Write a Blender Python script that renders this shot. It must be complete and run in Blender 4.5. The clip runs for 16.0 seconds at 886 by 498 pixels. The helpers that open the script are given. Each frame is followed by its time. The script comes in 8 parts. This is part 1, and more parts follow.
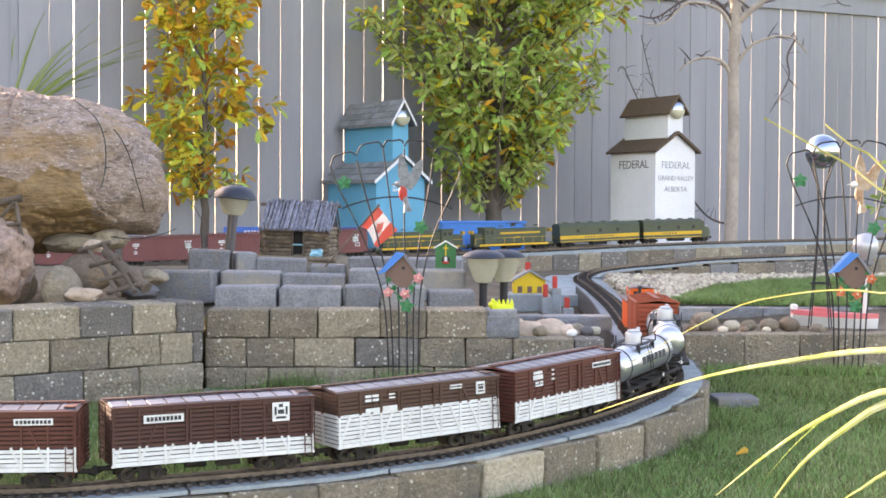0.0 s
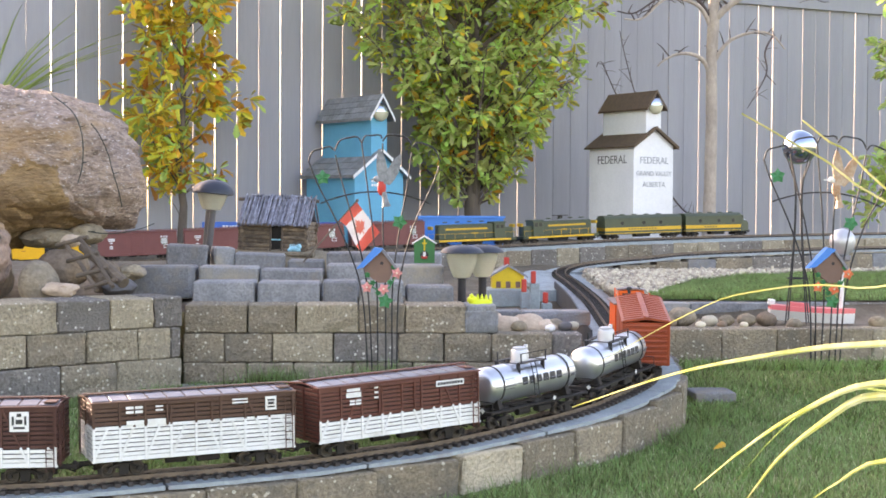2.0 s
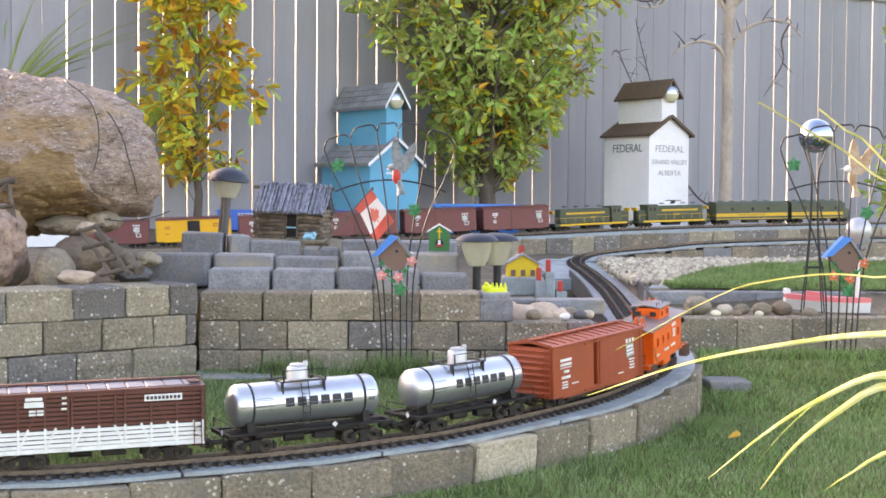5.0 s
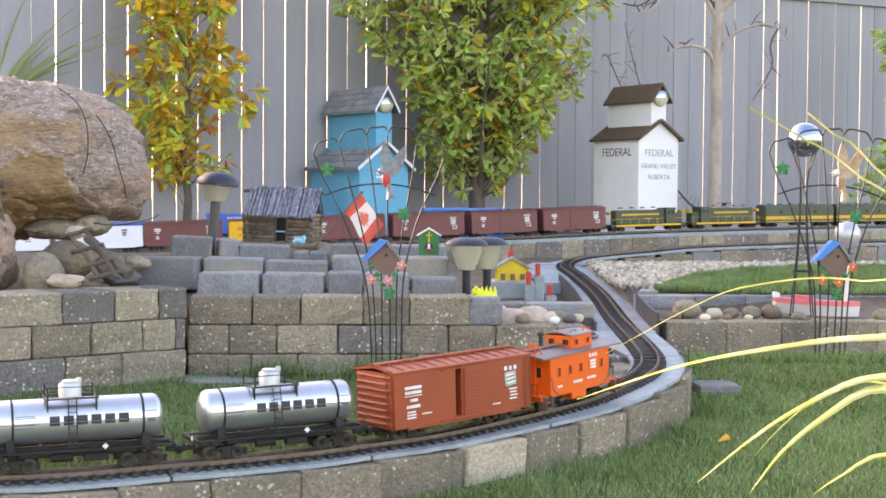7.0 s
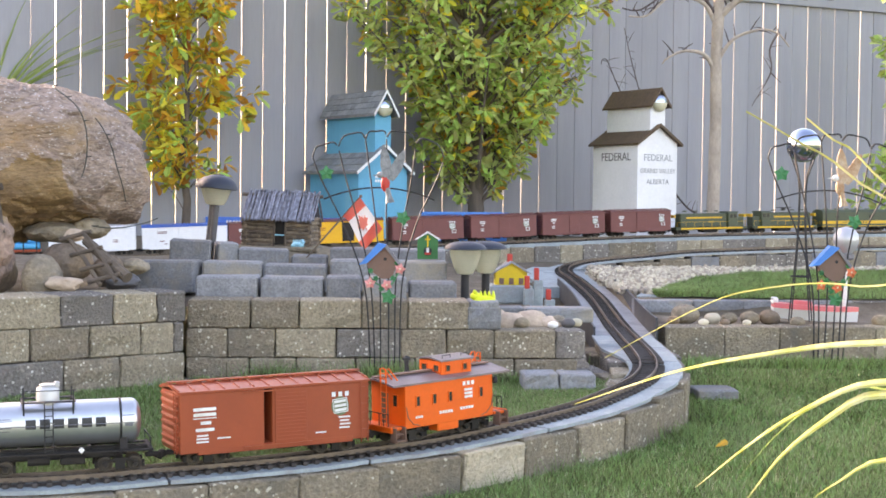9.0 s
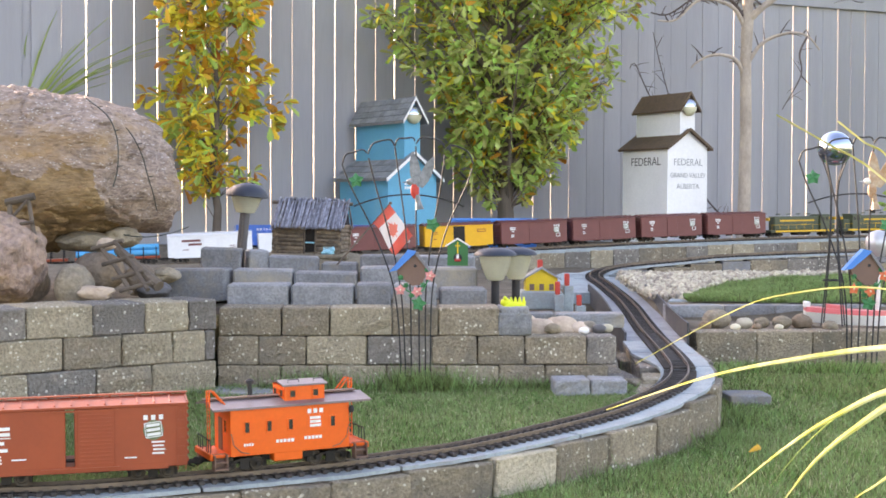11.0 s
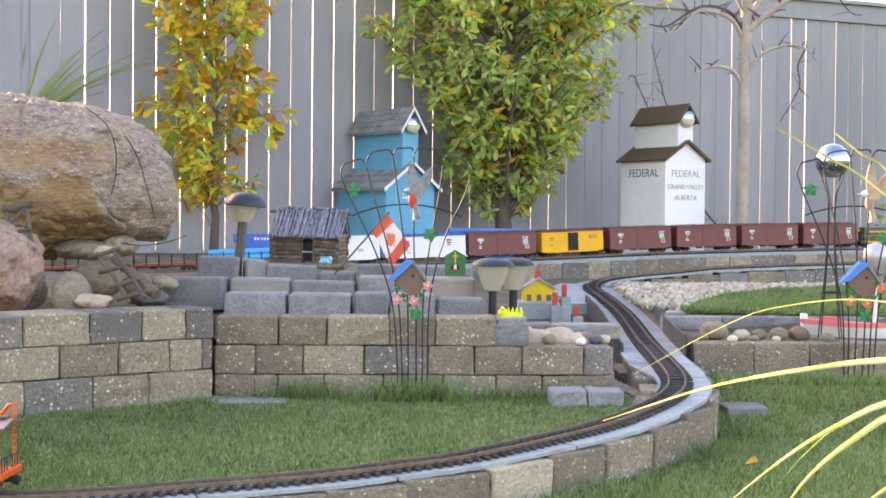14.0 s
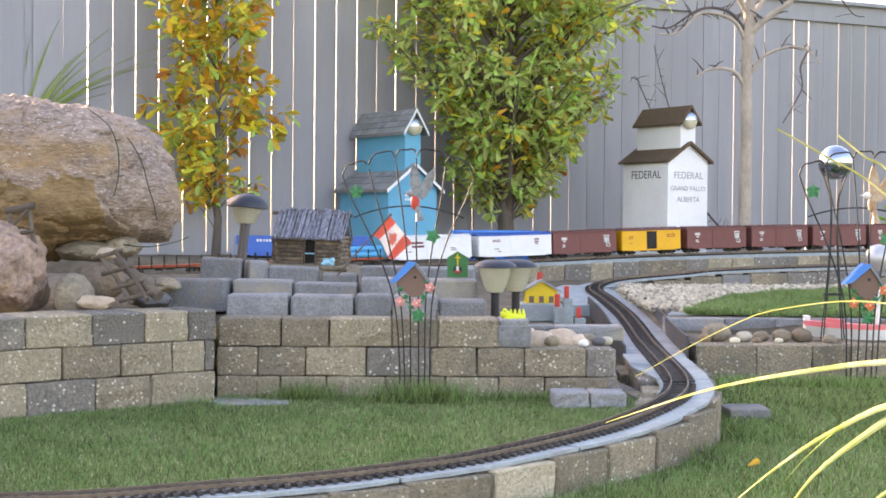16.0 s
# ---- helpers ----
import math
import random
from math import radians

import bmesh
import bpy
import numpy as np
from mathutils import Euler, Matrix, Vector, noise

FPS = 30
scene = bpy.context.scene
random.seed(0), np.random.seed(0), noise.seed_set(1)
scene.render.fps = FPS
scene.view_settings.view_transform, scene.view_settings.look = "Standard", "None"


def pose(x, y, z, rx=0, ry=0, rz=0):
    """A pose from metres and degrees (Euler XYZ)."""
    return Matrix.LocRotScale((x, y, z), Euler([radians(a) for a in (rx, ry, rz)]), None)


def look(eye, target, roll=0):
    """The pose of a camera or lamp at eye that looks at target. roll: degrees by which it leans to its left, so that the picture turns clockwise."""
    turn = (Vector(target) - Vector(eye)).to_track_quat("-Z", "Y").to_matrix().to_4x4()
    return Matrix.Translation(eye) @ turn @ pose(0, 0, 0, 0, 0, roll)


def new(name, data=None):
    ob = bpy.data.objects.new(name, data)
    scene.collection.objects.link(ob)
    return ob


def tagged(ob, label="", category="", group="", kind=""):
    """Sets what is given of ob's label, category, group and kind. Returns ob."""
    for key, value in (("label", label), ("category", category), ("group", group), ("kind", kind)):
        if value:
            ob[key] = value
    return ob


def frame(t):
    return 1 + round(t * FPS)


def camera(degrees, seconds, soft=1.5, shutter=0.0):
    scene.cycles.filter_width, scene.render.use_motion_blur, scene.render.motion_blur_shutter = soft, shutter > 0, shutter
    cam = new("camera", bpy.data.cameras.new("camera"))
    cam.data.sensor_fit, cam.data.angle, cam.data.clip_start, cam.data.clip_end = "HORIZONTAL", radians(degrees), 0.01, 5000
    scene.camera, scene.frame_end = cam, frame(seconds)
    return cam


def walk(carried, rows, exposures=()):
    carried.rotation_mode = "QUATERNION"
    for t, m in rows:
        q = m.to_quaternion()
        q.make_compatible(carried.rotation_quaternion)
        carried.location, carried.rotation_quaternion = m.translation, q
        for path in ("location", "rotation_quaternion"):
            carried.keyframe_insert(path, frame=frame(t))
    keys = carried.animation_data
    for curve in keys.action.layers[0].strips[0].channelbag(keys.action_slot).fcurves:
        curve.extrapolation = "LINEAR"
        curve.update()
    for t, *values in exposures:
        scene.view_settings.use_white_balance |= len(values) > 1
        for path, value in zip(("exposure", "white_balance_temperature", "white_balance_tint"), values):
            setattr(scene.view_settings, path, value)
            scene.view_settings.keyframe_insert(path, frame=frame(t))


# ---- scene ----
cam = camera(34.93, 16.0, soft=1.7)
PATH = [
    (0.0, pose(0, 0, 0.69, 88.497, -0.289, -0.417)),
    (0.5, pose(0, 0, 0.69, 88.576, -0.372, -0.679)),
    (1.0, pose(0, 0, 0.69, 88.544, -0.363, -0.935)),
    (1.5, pose(0, 0, 0.69, 88.469, -0.436, -1.123)),
    (2.0, pose(0, 0, 0.69, 88.301, -0.339, -1.286)),
    (2.5, pose(0, 0, 0.69, 88.229, -0.444, -1.385)),
    (3.0, pose(0, 0, 0.69, 88.149, -0.535, -1.473)),
    (3.5, pose(0, 0, 0.69, 87.954, -0.628, -1.544)),
    (4.0, pose(0, 0, 0.69, 87.864, -0.561, -1.069)),
    (4.2, pose(0, 0, 0.69, 87.850, -0.530, -0.580)),
    (6.5, pose(0, 0, 0.69, 87.794, -0.327, -1.022)),
    (7.0, pose(0, 0, 0.69, 87.979, -0.449, -1.097)),
    (7.5, pose(0, 0, 0.69, 88.075, -0.641, -1.128)),
    (8.0, pose(0, 0, 0.69, 88.079, -0.668, -1.176)),
    (10.3, pose(0, 0, 0.69, 88.330, -0.410, -0.750)),
    (10.5, pose(0, 0, 0.69, 88.360, -0.300, -0.474)),
    (11.0, pose(0, 0, 0.69, 88.400, -0.180, 0.065)),
    (11.5, pose(0, 0, 0.69, 88.408, -0.309, 0.284)),
    (12.0, pose(0, 0, 0.69, 88.416, -0.353, 0.355)),
    (12.5, pose(0, 0, 0.69, 88.577, -0.399, 0.209)),
    (13.0, pose(0, 0, 0.69, 88.743, -0.330, 0.101)),
    (13.5, pose(0, 0, 0.69, 88.798, -0.446, -0.006)),
    (14.0, pose(0, 0, 0.69, 88.809, -0.510, -0.026)),
    (14.5, pose(0, 0, 0.69, 88.821, -0.397, 0.002)),
    (15.0, pose(0, 0, 0.69, 88.849, -0.505, 0.042)),
    (15.5, pose(0, 0, 0.69, 88.872, -0.510, 0.062)),
    (16.0, pose(0, 0, 0.69, 88.875, -0.523, 0.073))
]

walk(cam, PATH)

# ---- light: low sun behind the fence, the garden in open shade ----
SUN_EL, SUN_AZ = 17.5, -47.0   # degrees; azimuth from +y towards +x
world = bpy.data.worlds.new("sky")
scene.world = world
world.use_nodes = True
wt = world.node_tree
sky = wt.nodes.new("ShaderNodeTexSky")
sky.sky_type, sky.sun_disc = "NISHITA", False
sky.sun_elevation, sky.sun_rotation = radians(SUN_EL), radians(SUN_AZ)
sky.air_density, sky.dust_density = 1.0, 1.6
wt.links.new(sky.outputs[0], wt.nodes["Background"].inputs[0])
wt.nodes["Background"].inputs[1].default_value = 0.15
sun_data = bpy.data.lights.new("sun", "SUN")
sun_data.energy, sun_data.angle, sun_data.color = 3.6, radians(0.6), (1.0, 0.9, 0.74)
sun = new("sun", sun_data)
sun_dir = Vector((math.sin(radians(SUN_AZ)) * math.cos(radians(SUN_EL)), math.cos(radians(SUN_AZ)) * math.cos(radians(SUN_EL)), math.sin(radians(SUN_EL))))
sun.matrix_world = look(sun_dir * 30, (0, 0, 0))
scene.view_settings.exposure = 2.65
scene.view_settings.use_white_balance = True
scene.view_settings.white_balance_temperature = 8100
scene.view_settings.white_balance_tint = 28


# ---- materials ----
def mat(name, c1, c2=None, scale=20.0, rough=0.7, metal=0.0, bump=0.2, fine=120.0, vary=0.0, speck=None, speck_scale=90.0, stretch=(1, 1, 1),
        spec=0.4, trans=0.0, dirt=None, dirt_scale=4.0, world_space=False, coat=0.0, island=0.0, relief=0.004, grit=None):
    grit = grit if grit is not None else (0.35 if bump >= 0.3 else 0.1)
    m = bpy.data.materials.new(name)
    m.use_nodes = True
    t = m.node_tree
    n, l = t.nodes, t.links
    b = n["Principled BSDF"]
    tc = n.new("ShaderNodeTexCoord")
    mp = n.new("ShaderNodeMapping")
    mp.inputs["Scale"].default_value = stretch
    l.new(tc.outputs["Object"], mp.inputs[0])
    oi = n.new("ShaderNodeObjectInfo")
    off = n.new("ShaderNodeVectorMath")
    off.operation = "MULTIPLY_ADD"
    l.new(oi.outputs["Random"], off.inputs[0])
    off.inputs[1].default_value = (37.0, 17.0, 23.0)
    l.new(mp.outputs[0], off.inputs[2])
    vec = off.outputs[0]

    def noise_tex(sc, detail=4.0, r=0.6):
        x = n.new("ShaderNodeTexNoise")
        x.inputs["Scale"].default_value, x.inputs["Detail"].default_value, x.inputs["Roughness"].default_value = sc, detail, r
        l.new(vec, x.inputs["Vector"])
        return x

    def ramp(src, a, bb):
        x = n.new("ShaderNodeMapRange")
        x.inputs[1].default_value, x.inputs[2].default_value = a, bb
        l.new(src, x.inputs[0])
        return x.outputs[0]

    def mix(fac, a, bb, mode="MIX"):
        x = n.new("ShaderNodeMix")
        x.data_type, x.blend_type = "RGBA", mode
        for sock, v in ((x.inputs[0], fac), (x.inputs[6], a), (x.inputs[7], bb)):
            if isinstance(v, (int, float)):
                sock.default_value = v
            elif isinstance(v, tuple):
                sock.default_value = (*v[:3], 1)
            else:
                l.new(v, sock)
        return x.outputs[2]

    c2 = c2 or tuple(v * 0.8 for v in c1)
    big = noise_tex(scale)
    col = mix(ramp(big.outputs[0], 0.35, 0.65), c1, c2)
    small = noise_tex(fine, 3.0, 0.7)
    col = mix(grit, col, mix(ramp(small.outputs[0], 0.32, 0.68), (0.42, 0.42, 0.42), (1.12, 1.12, 1.12)), "MULTIPLY")
    if dirt:
        d = noise_tex(dirt_scale, 5.0, 0.65)
        col = mix(ramp(d.outputs[0], 0.52, 0.72), col, dirt)
    if speck:
        v = n.new("ShaderNodeTexVoronoi")
        v.inputs["Scale"].default_value = speck_scale
        l.new(vec, v.inputs["Vector"])
        gate = noise_tex(speck_scale * 0.5, 1.0)
        s1 = n.new("ShaderNodeMath")
        s1.operation = "LESS_THAN"
        l.new(v.outputs["Distance"], s1.inputs[0])
        s1.inputs[1].default_value = 0.29
        s2 = n.new("ShaderNodeMath")
        s2.operation = "MULTIPLY"
        l.new(s1.outputs[0], s2.inputs[0])
        l.new(ramp(gate.outputs[0], 0.52, 0.6), s2.inputs[1])
        col = mix(s2.outputs[0], col, speck)
    if vary:
        hs = n.new("ShaderNodeHueSaturation")
        l.new(ramp(oi.outputs["Random"], 0.0, 1.0), hs.inputs["Value"])
        hs.inputs["Value"].default_value = 1
        x = n.new("ShaderNodeMapRange")
        x.inputs[3].default_value, x.inputs[4].default_value = 1 - vary, 1 + vary
        l.new(oi.outputs["Random"], x.inputs[0])
        l.new(x.outputs[0], hs.inputs["Value"])
        l.new(col, hs.inputs["Color"])
        col = hs.outputs[0]
    if island:
        g = n.new("ShaderNodeNewGeometry")
        hs = n.new("ShaderNodeHueSaturation")
        x = n.new("ShaderNodeMapRange")
        x.inputs[3].default_value, x.inputs[4].default_value = 1 - island, 1 + island
        l.new(g.outputs["Random Per Island"], x.inputs[0])
        l.new(x.outputs[0], hs.inputs["Value"])
        y = n.new("ShaderNodeMapRange")
        y.inputs[3].default_value, y.inputs[4].default_value = 0.5 - island * 0.06, 0.5 + island * 0.06
        l.new(g.outputs["Random Per Island"], y.inputs[0])
        l.new(y.outputs[0], hs.inputs["Hue"])
        l.new(col, hs.inputs["Color"])
        col = hs.outputs[0]
    l.new(col, b.inputs["Base Color"])
    rr = n.new("ShaderNodeMapRange")
    rr.inputs[3].default_value, rr.inputs[4].default_value = max(rough - 0.08, 0.02), min(rough + 0.1, 1)
    l.new(small.outputs[0], rr.inputs[0])
    l.new(rr.outputs[0], b.inputs["Roughness"])
    b.inputs["Metallic"].default_value = metal
    b.inputs["Specular IOR Level"].default_value = spec
    b.inputs["Coat Weight"].default_value = coat
    if bump:
        bp = n.new("ShaderNodeBump")
        bp.inputs["Strength"].default_value, bp.inputs["Distance"].default_value = bump, relief
        l.new(small.outputs[0], bp.inputs["Height"])
        l.new(bp.outputs[0], b.inputs["Normal"])
    if trans:
        out = n["Material Output"]
        tr = n.new("ShaderNodeBsdfTranslucent")
        l.new(col, tr.inputs[0])
        ms = n.new("ShaderNodeMixShader")
        ms.inputs[0].default_value = trans
        l.new(b.outputs[0], ms.inputs[1])
        l.new(tr.outputs[0], ms.inputs[2])
        l.new(ms.outputs[0], out.inputs[0])
    return m


M = {}
M["lawn"] = mat("lawn_soil", (0.10, 0.135, 0.05), (0.14, 0.165, 0.075), 9, 0.95, fine=260, bump=0.5)
M["grass"] = mat("grass_blades", (0.155, 0.24, 0.07), (0.225, 0.30, 0.115), 7, 0.6, trans=0.35, island=0.75, bump=0, fine=40)
M["grass_dry"] = mat("pale_dry_grass_blades", (0.44, 0.45, 0.25), (0.50, 0.48, 0.30), 7, 0.6, trans=0.35, island=0.4, bump=0, fine=40)
M["soil"] = mat("garden_soil", (0.10, 0.075, 0.05), (0.17, 0.14, 0.10), 9, 0.95, bump=0.6, fine=90)
M["fence"] = mat("grey_painted_boards", (0.285, 0.285, 0.31), (0.325, 0.325, 0.345), 2.0, 0.75, bump=0.1, fine=30, stretch=(3, 3, 0.25), vary=0.06)
M["block_tan"] = mat("split_face_block_tan", (0.43, 0.36, 0.255), (0.35, 0.295, 0.21), 14, 0.9, speck=(0.62, 0.57, 0.45), speck_scale=84, bump=0.9, fine=130, relief=0.010, grit=0.75, vary=0.12, dirt=(0.27, 0.235, 0.17), dirt_scale=9)
M["block_grey"] = mat("split_face_block_grey", (0.27, 0.24, 0.205), (0.20, 0.18, 0.16), 14, 0.9, speck=(0.60, 0.57, 0.50), speck_scale=76, bump=0.9, fine=130, relief=0.010, grit=0.75, vary=0.16, dirt=(0.17, 0.155, 0.135), dirt_scale=9)
M["block_brown"] = mat("split_face_block_brown", (0.35, 0.285, 0.20), (0.27, 0.225, 0.165), 14, 0.9, speck=(0.58, 0.53, 0.42), speck_scale=82, bump=0.9, fine=130, relief=0.010, grit=0.75, vary=0.14, dirt=(0.18, 0.16, 0.13), dirt_scale=9)
M["block_pale"] = mat("split_face_block_pale_beige", (0.62, 0.53, 0.39), (0.52, 0.44, 0.32), 14, 0.9, bump=0.9, fine=110, relief=0.012, grit=0.5)
M["block_smooth"] = mat("weathered_grey_concrete_block", (0.29, 0.295, 0.30), (0.20, 0.205, 0.215), 16, 0.9, bump=0.7, fine=150, vary=0.2, dirt=(0.33, 0.29, 0.23), dirt_scale=8, grit=0.6)
M["slab"] = mat("light_grey_mortar_bed", (0.35, 0.405, 0.415), (0.285, 0.33, 0.34), 16, 0.9, bump=0.5, fine=140, dirt=(0.26, 0.26, 0.26), dirt_scale=12)
M["rail"] = mat("weathered_brass_rail", (0.20, 0.155, 0.12), (0.14, 0.11, 0.09), 30, 0.5, metal=0.6, bump=0.1, fine=200)
M["tie"] = mat("dark_brown_plastic_tie", (0.048, 0.041, 0.037), (0.072, 0.062, 0.055), 40, 0.75, bump=0.4, fine=300, vary=0.2)
M["steel"] = mat("dark_painted_steel", (0.05, 0.053, 0.06), (0.08, 0.078, 0.076), 14, 0.55, bump=0.15)
M["deck"] = mat("weathered_grey_steel_deck", (0.34, 0.36, 0.38), (0.24, 0.25, 0.26), 14, 0.6, bump=0.3)
M["boulder"] = mat("banded_pink_tan_boulder", (0.47, 0.345, 0.27), (0.34, 0.25, 0.205), 9.0, 0.85, bump=1.0, fine=62, stretch=(0.7, 0.7, 2.0), dirt=(0.42, 0.27, 0.15), dirt_scale=5.0, relief=0.014, grit=0.85, speck=(0.62, 0.56, 0.52), speck_scale=120)
M["boulder_ochre"] = mat("ochre_stained_boulder_face", (0.38, 0.245, 0.12), (0.25, 0.16, 0.085), 9.0, 0.85, bump=1.0, fine=62, stretch=(0.7, 0.7, 2.0), dirt=(0.42, 0.28, 0.18), dirt_scale=5.0, relief=0.012, grit=0.6)
M["stone_pale"] = mat("pale_pinkish_stone", (0.60, 0.475, 0.36), (0.47, 0.35, 0.26), 14, 0.8, bump=0.5, fine=80, vary=0.15, relief=0.006)
M["stone_tan"] = mat("round_tan_stone", (0.33, 0.265, 0.175), (0.23, 0.195, 0.15), 8, 0.85, bump=0.8, fine=70, vary=0.2, grit=0.6, relief=0.008)
M["stone_brown"] = mat("round_brown_stone", (0.27, 0.185, 0.11), (0.20, 0.155, 0.12), 9, 0.85, bump=0.8, fine=70, vary=0.2, grit=0.6, relief=0.008)
M["stone_pink"] = mat("rough_pink_granite", (0.50, 0.34, 0.26), (0.33, 0.235, 0.19), 22, 0.85, bump=1.0, fine=60, dirt=(0.40, 0.25, 0.08), dirt_scale=7, relief=0.012, grit=0.8)
M["pebble"] = mat("pale_pebble", (0.60, 0.52, 0.40), (0.46, 0.40, 0.31), 20, 0.8, bump=0.2, fine=90, vary=0.25, island=0.35)
M["wood_dark"] = mat("weathered_twig_wood", (0.15, 0.115, 0.085), (0.09, 0.07, 0.055), 20, 0.85, bump=0.7, fine=90, vary=0.25)
M["log"] = mat("cabin_log_bark", (0.26, 0.195, 0.135), (0.11, 0.085, 0.065), 34, 0.9, bump=0.8, fine=160, vary=0.3)
M["thatch"] = mat("bluish_grey_twig_roof", (0.30, 0.315, 0.37), (0.12, 0.12, 0.145), 46, 0.8, bump=0.7, fine=160, vary=0.35)
M["bark"] = mat("grey_brown_bark", (0.16, 0.125, 0.10), (0.10, 0.08, 0.065), 12, 0.9, bump=0.9, fine=60, stretch=(1, 1, 0.3))
M["bark_twig"] = mat("dark_brown_twig_bark", (0.13, 0.10, 0.095), (0.09, 0.07, 0.066), 14, 0.85, bump=0.4, fine=80)
M["bark_pale"] = mat("pale_smooth_bark", (0.50, 0.415, 0.34), (0.36, 0.30, 0.25), 10, 0.85, bump=0.4, fine=60, stretch=(1, 1, 0.5))
M["leaf_green"] = mat("green_oak_leaf", (0.34, 0.51, 0.115), (0.46, 0.60, 0.16), 3, 0.45, bump=0, fine=30, trans=0.5, island=0.45)
M["leaf_olive"] = mat("olive_green_oak_leaf", (0.56, 0.60, 0.22), (0.48, 0.55, 0.18), 3, 0.45, bump=0, fine=30, trans=0.5, island=0.4)
M["leaf_gold"] = mat("autumn_yellow_green_leaf", (0.78, 0.56, 0.06), (0.60, 0.55, 0.09), 4, 0.45, bump=0, fine=30, trans=0.55, island=0.45)
M["leaf_rust"] = mat("rust_orange_leaf", (0.78, 0.34, 0.045), (0.72, 0.42, 0.06), 4, 0.5, bump=0, fine=30, trans=0.5, island=0.4)
M["white"] = mat("white_painted_wood", (0.80, 0.80, 0.80), (0.74, 0.74, 0.74), 5, 0.55, bump=0.08, fine=60)
M["blue"] = mat("turquoise_blue_painted_wood", (0.085, 0.39, 0.56), (0.075, 0.35, 0.52), 5, 0.6, bump=0.15, fine=60)
M["shingle_grey"] = mat("grey_wood_shingle", (0.26, 0.275, 0.28), (0.20, 0.21, 0.215), 18, 0.85, bump=0.5, fine=120, vary=0.15)
M["shingle_brown"] = mat("brown_roof_board", (0.135, 0.085, 0.05), (0.10, 0.066, 0.042), 10, 0.75, bump=0.3, fine=90, stretch=(1, 4, 4))
M["black"] = mat("black_painted_metal", (0.02, 0.02, 0.022), (0.03, 0.028, 0.028), 20, 0.65, bump=0.2)
M["lamp_cap"] = mat("blue_black_plastic_cap", (0.03, 0.037, 0.055), (0.024, 0.028, 0.04), 10, 0.45, bump=0.05)
M["lamp_glass"] = mat("frosted_cream_plastic", (0.84, 0.84, 0.70), (0.76, 0.76, 0.62), 10, 0.2, bump=0.05, trans=0.7)
M["lamp_post"] = mat("grey_lamp_post", (0.11, 0.105, 0.105), (0.085, 0.08, 0.08), 15, 0.6, bump=0.1)
M["mirror"] = mat("polished_mirror_ball", (0.46, 0.53, 0.64), (0.44, 0.51, 0.62), 2, 0.05, metal=1.0, bump=0, fine=3)
M["chrome_blue"] = mat("half_round_mirror_lamp", (0.45, 0.50, 0.58), (0.4, 0.45, 0.52), 3, 0.12, metal=0.9, bump=0)
M["cream"] = mat("cream_lamp_glass", (0.80, 0.76, 0.55), (0.74, 0.70, 0.5), 5, 0.3, bump=0, trans=0.3)
M["yellow"] = mat("bright_yellow_paint", (0.75, 0.52, 0.02), (0.68, 0.46, 0.02), 8, 0.5, bump=0.1)
M["red"] = mat("red_paint", (0.55, 0.05, 0.035), (0.48, 0.045, 0.03), 8, 0.5, bump=0.1)
M["pink_red"] = mat("faded_red_plastic", (0.72, 0.16, 0.15), (0.65, 0.13, 0.13), 6, 0.4, bump=0.05)
M["plastic_white"] = mat("white_plastic", (0.78, 0.77, 0.74), (0.70, 0.69, 0.66), 8, 0.4, bump=0.05)
M["green"] = mat("dark_green_paint", (0.02, 0.17, 0.05), (0.02, 0.14, 0.04), 9, 0.5, bump=0.15)
M["leaf_enamel"] = mat("green_enamel_leaf", (0.03, 0.24, 0.09), (0.02, 0.17, 0.06), 30, 0.4, bump=0.3)
M["blue_roof"] = mat("bright_blue_painted_metal", (0.03, 0.22, 0.62), (0.03, 0.2, 0.55), 9, 0.45, bump=0.1)
M["brown_metal"] = mat("brown_painted_metal", (0.20, 0.115, 0.085), (0.17, 0.10, 0.075), 9, 0.6, bump=0.15)
M["flower_pink"] = mat("pink_enamel", (0.75, 0.30, 0.28), (0.66, 0.24, 0.22), 30, 0.45, bump=0.1)
M["flower_orange"] = mat("orange_enamel", (0.80, 0.20, 0.08), (0.7, 0.17, 0.07), 30, 0.45, bump=0.1)
M["bird_grey"] = mat("grey_feather_metal", (0.30, 0.31, 0.32), (0.16, 0.17, 0.18), 60, 0.5, bump=0.7, fine=200)
M["bird_tan"] = mat("rust_tan_feather_metal", (0.42, 0.22, 0.11), (0.55, 0.42, 0.3), 40, 0.5, bump=0.5, fine=200)
M["toy_yellow"] = mat("yellow_green_plastic", (0.68, 0.72, 0.03), (0.6, 0.66, 0.03), 9, 0.45, bump=0.1)
M["toy_blue"] = mat("pale_blue_ceramic", (0.24, 0.56, 0.66), (0.2, 0.48, 0.6), 9, 0.4, bump=0.2)
M["cloth_red"] = mat("red_flag_cloth", (0.82, 0.22, 0.16), (0.76, 0.19, 0.14), 12, 0.8, bump=0.2, trans=0.2)
M["cloth_white"] = mat("white_flag_cloth", (0.80, 0.79, 0.78), (0.76, 0.75, 0.74), 12, 0.8, bump=0.2, trans=0.2)
M["reed"] = mat("yellow_green_reed_blade", (0.47, 0.49, 0.13), (0.60, 0.60, 0.36), 6, 0.5, bump=0.1, trans=0.38, stretch=(6, 6, 1))
M["reed_green"] = mat("green_reed_blade", (0.26, 0.36, 0.11), (0.36, 0.44, 0.15), 6, 0.5, bump=0.1, trans=0.4)
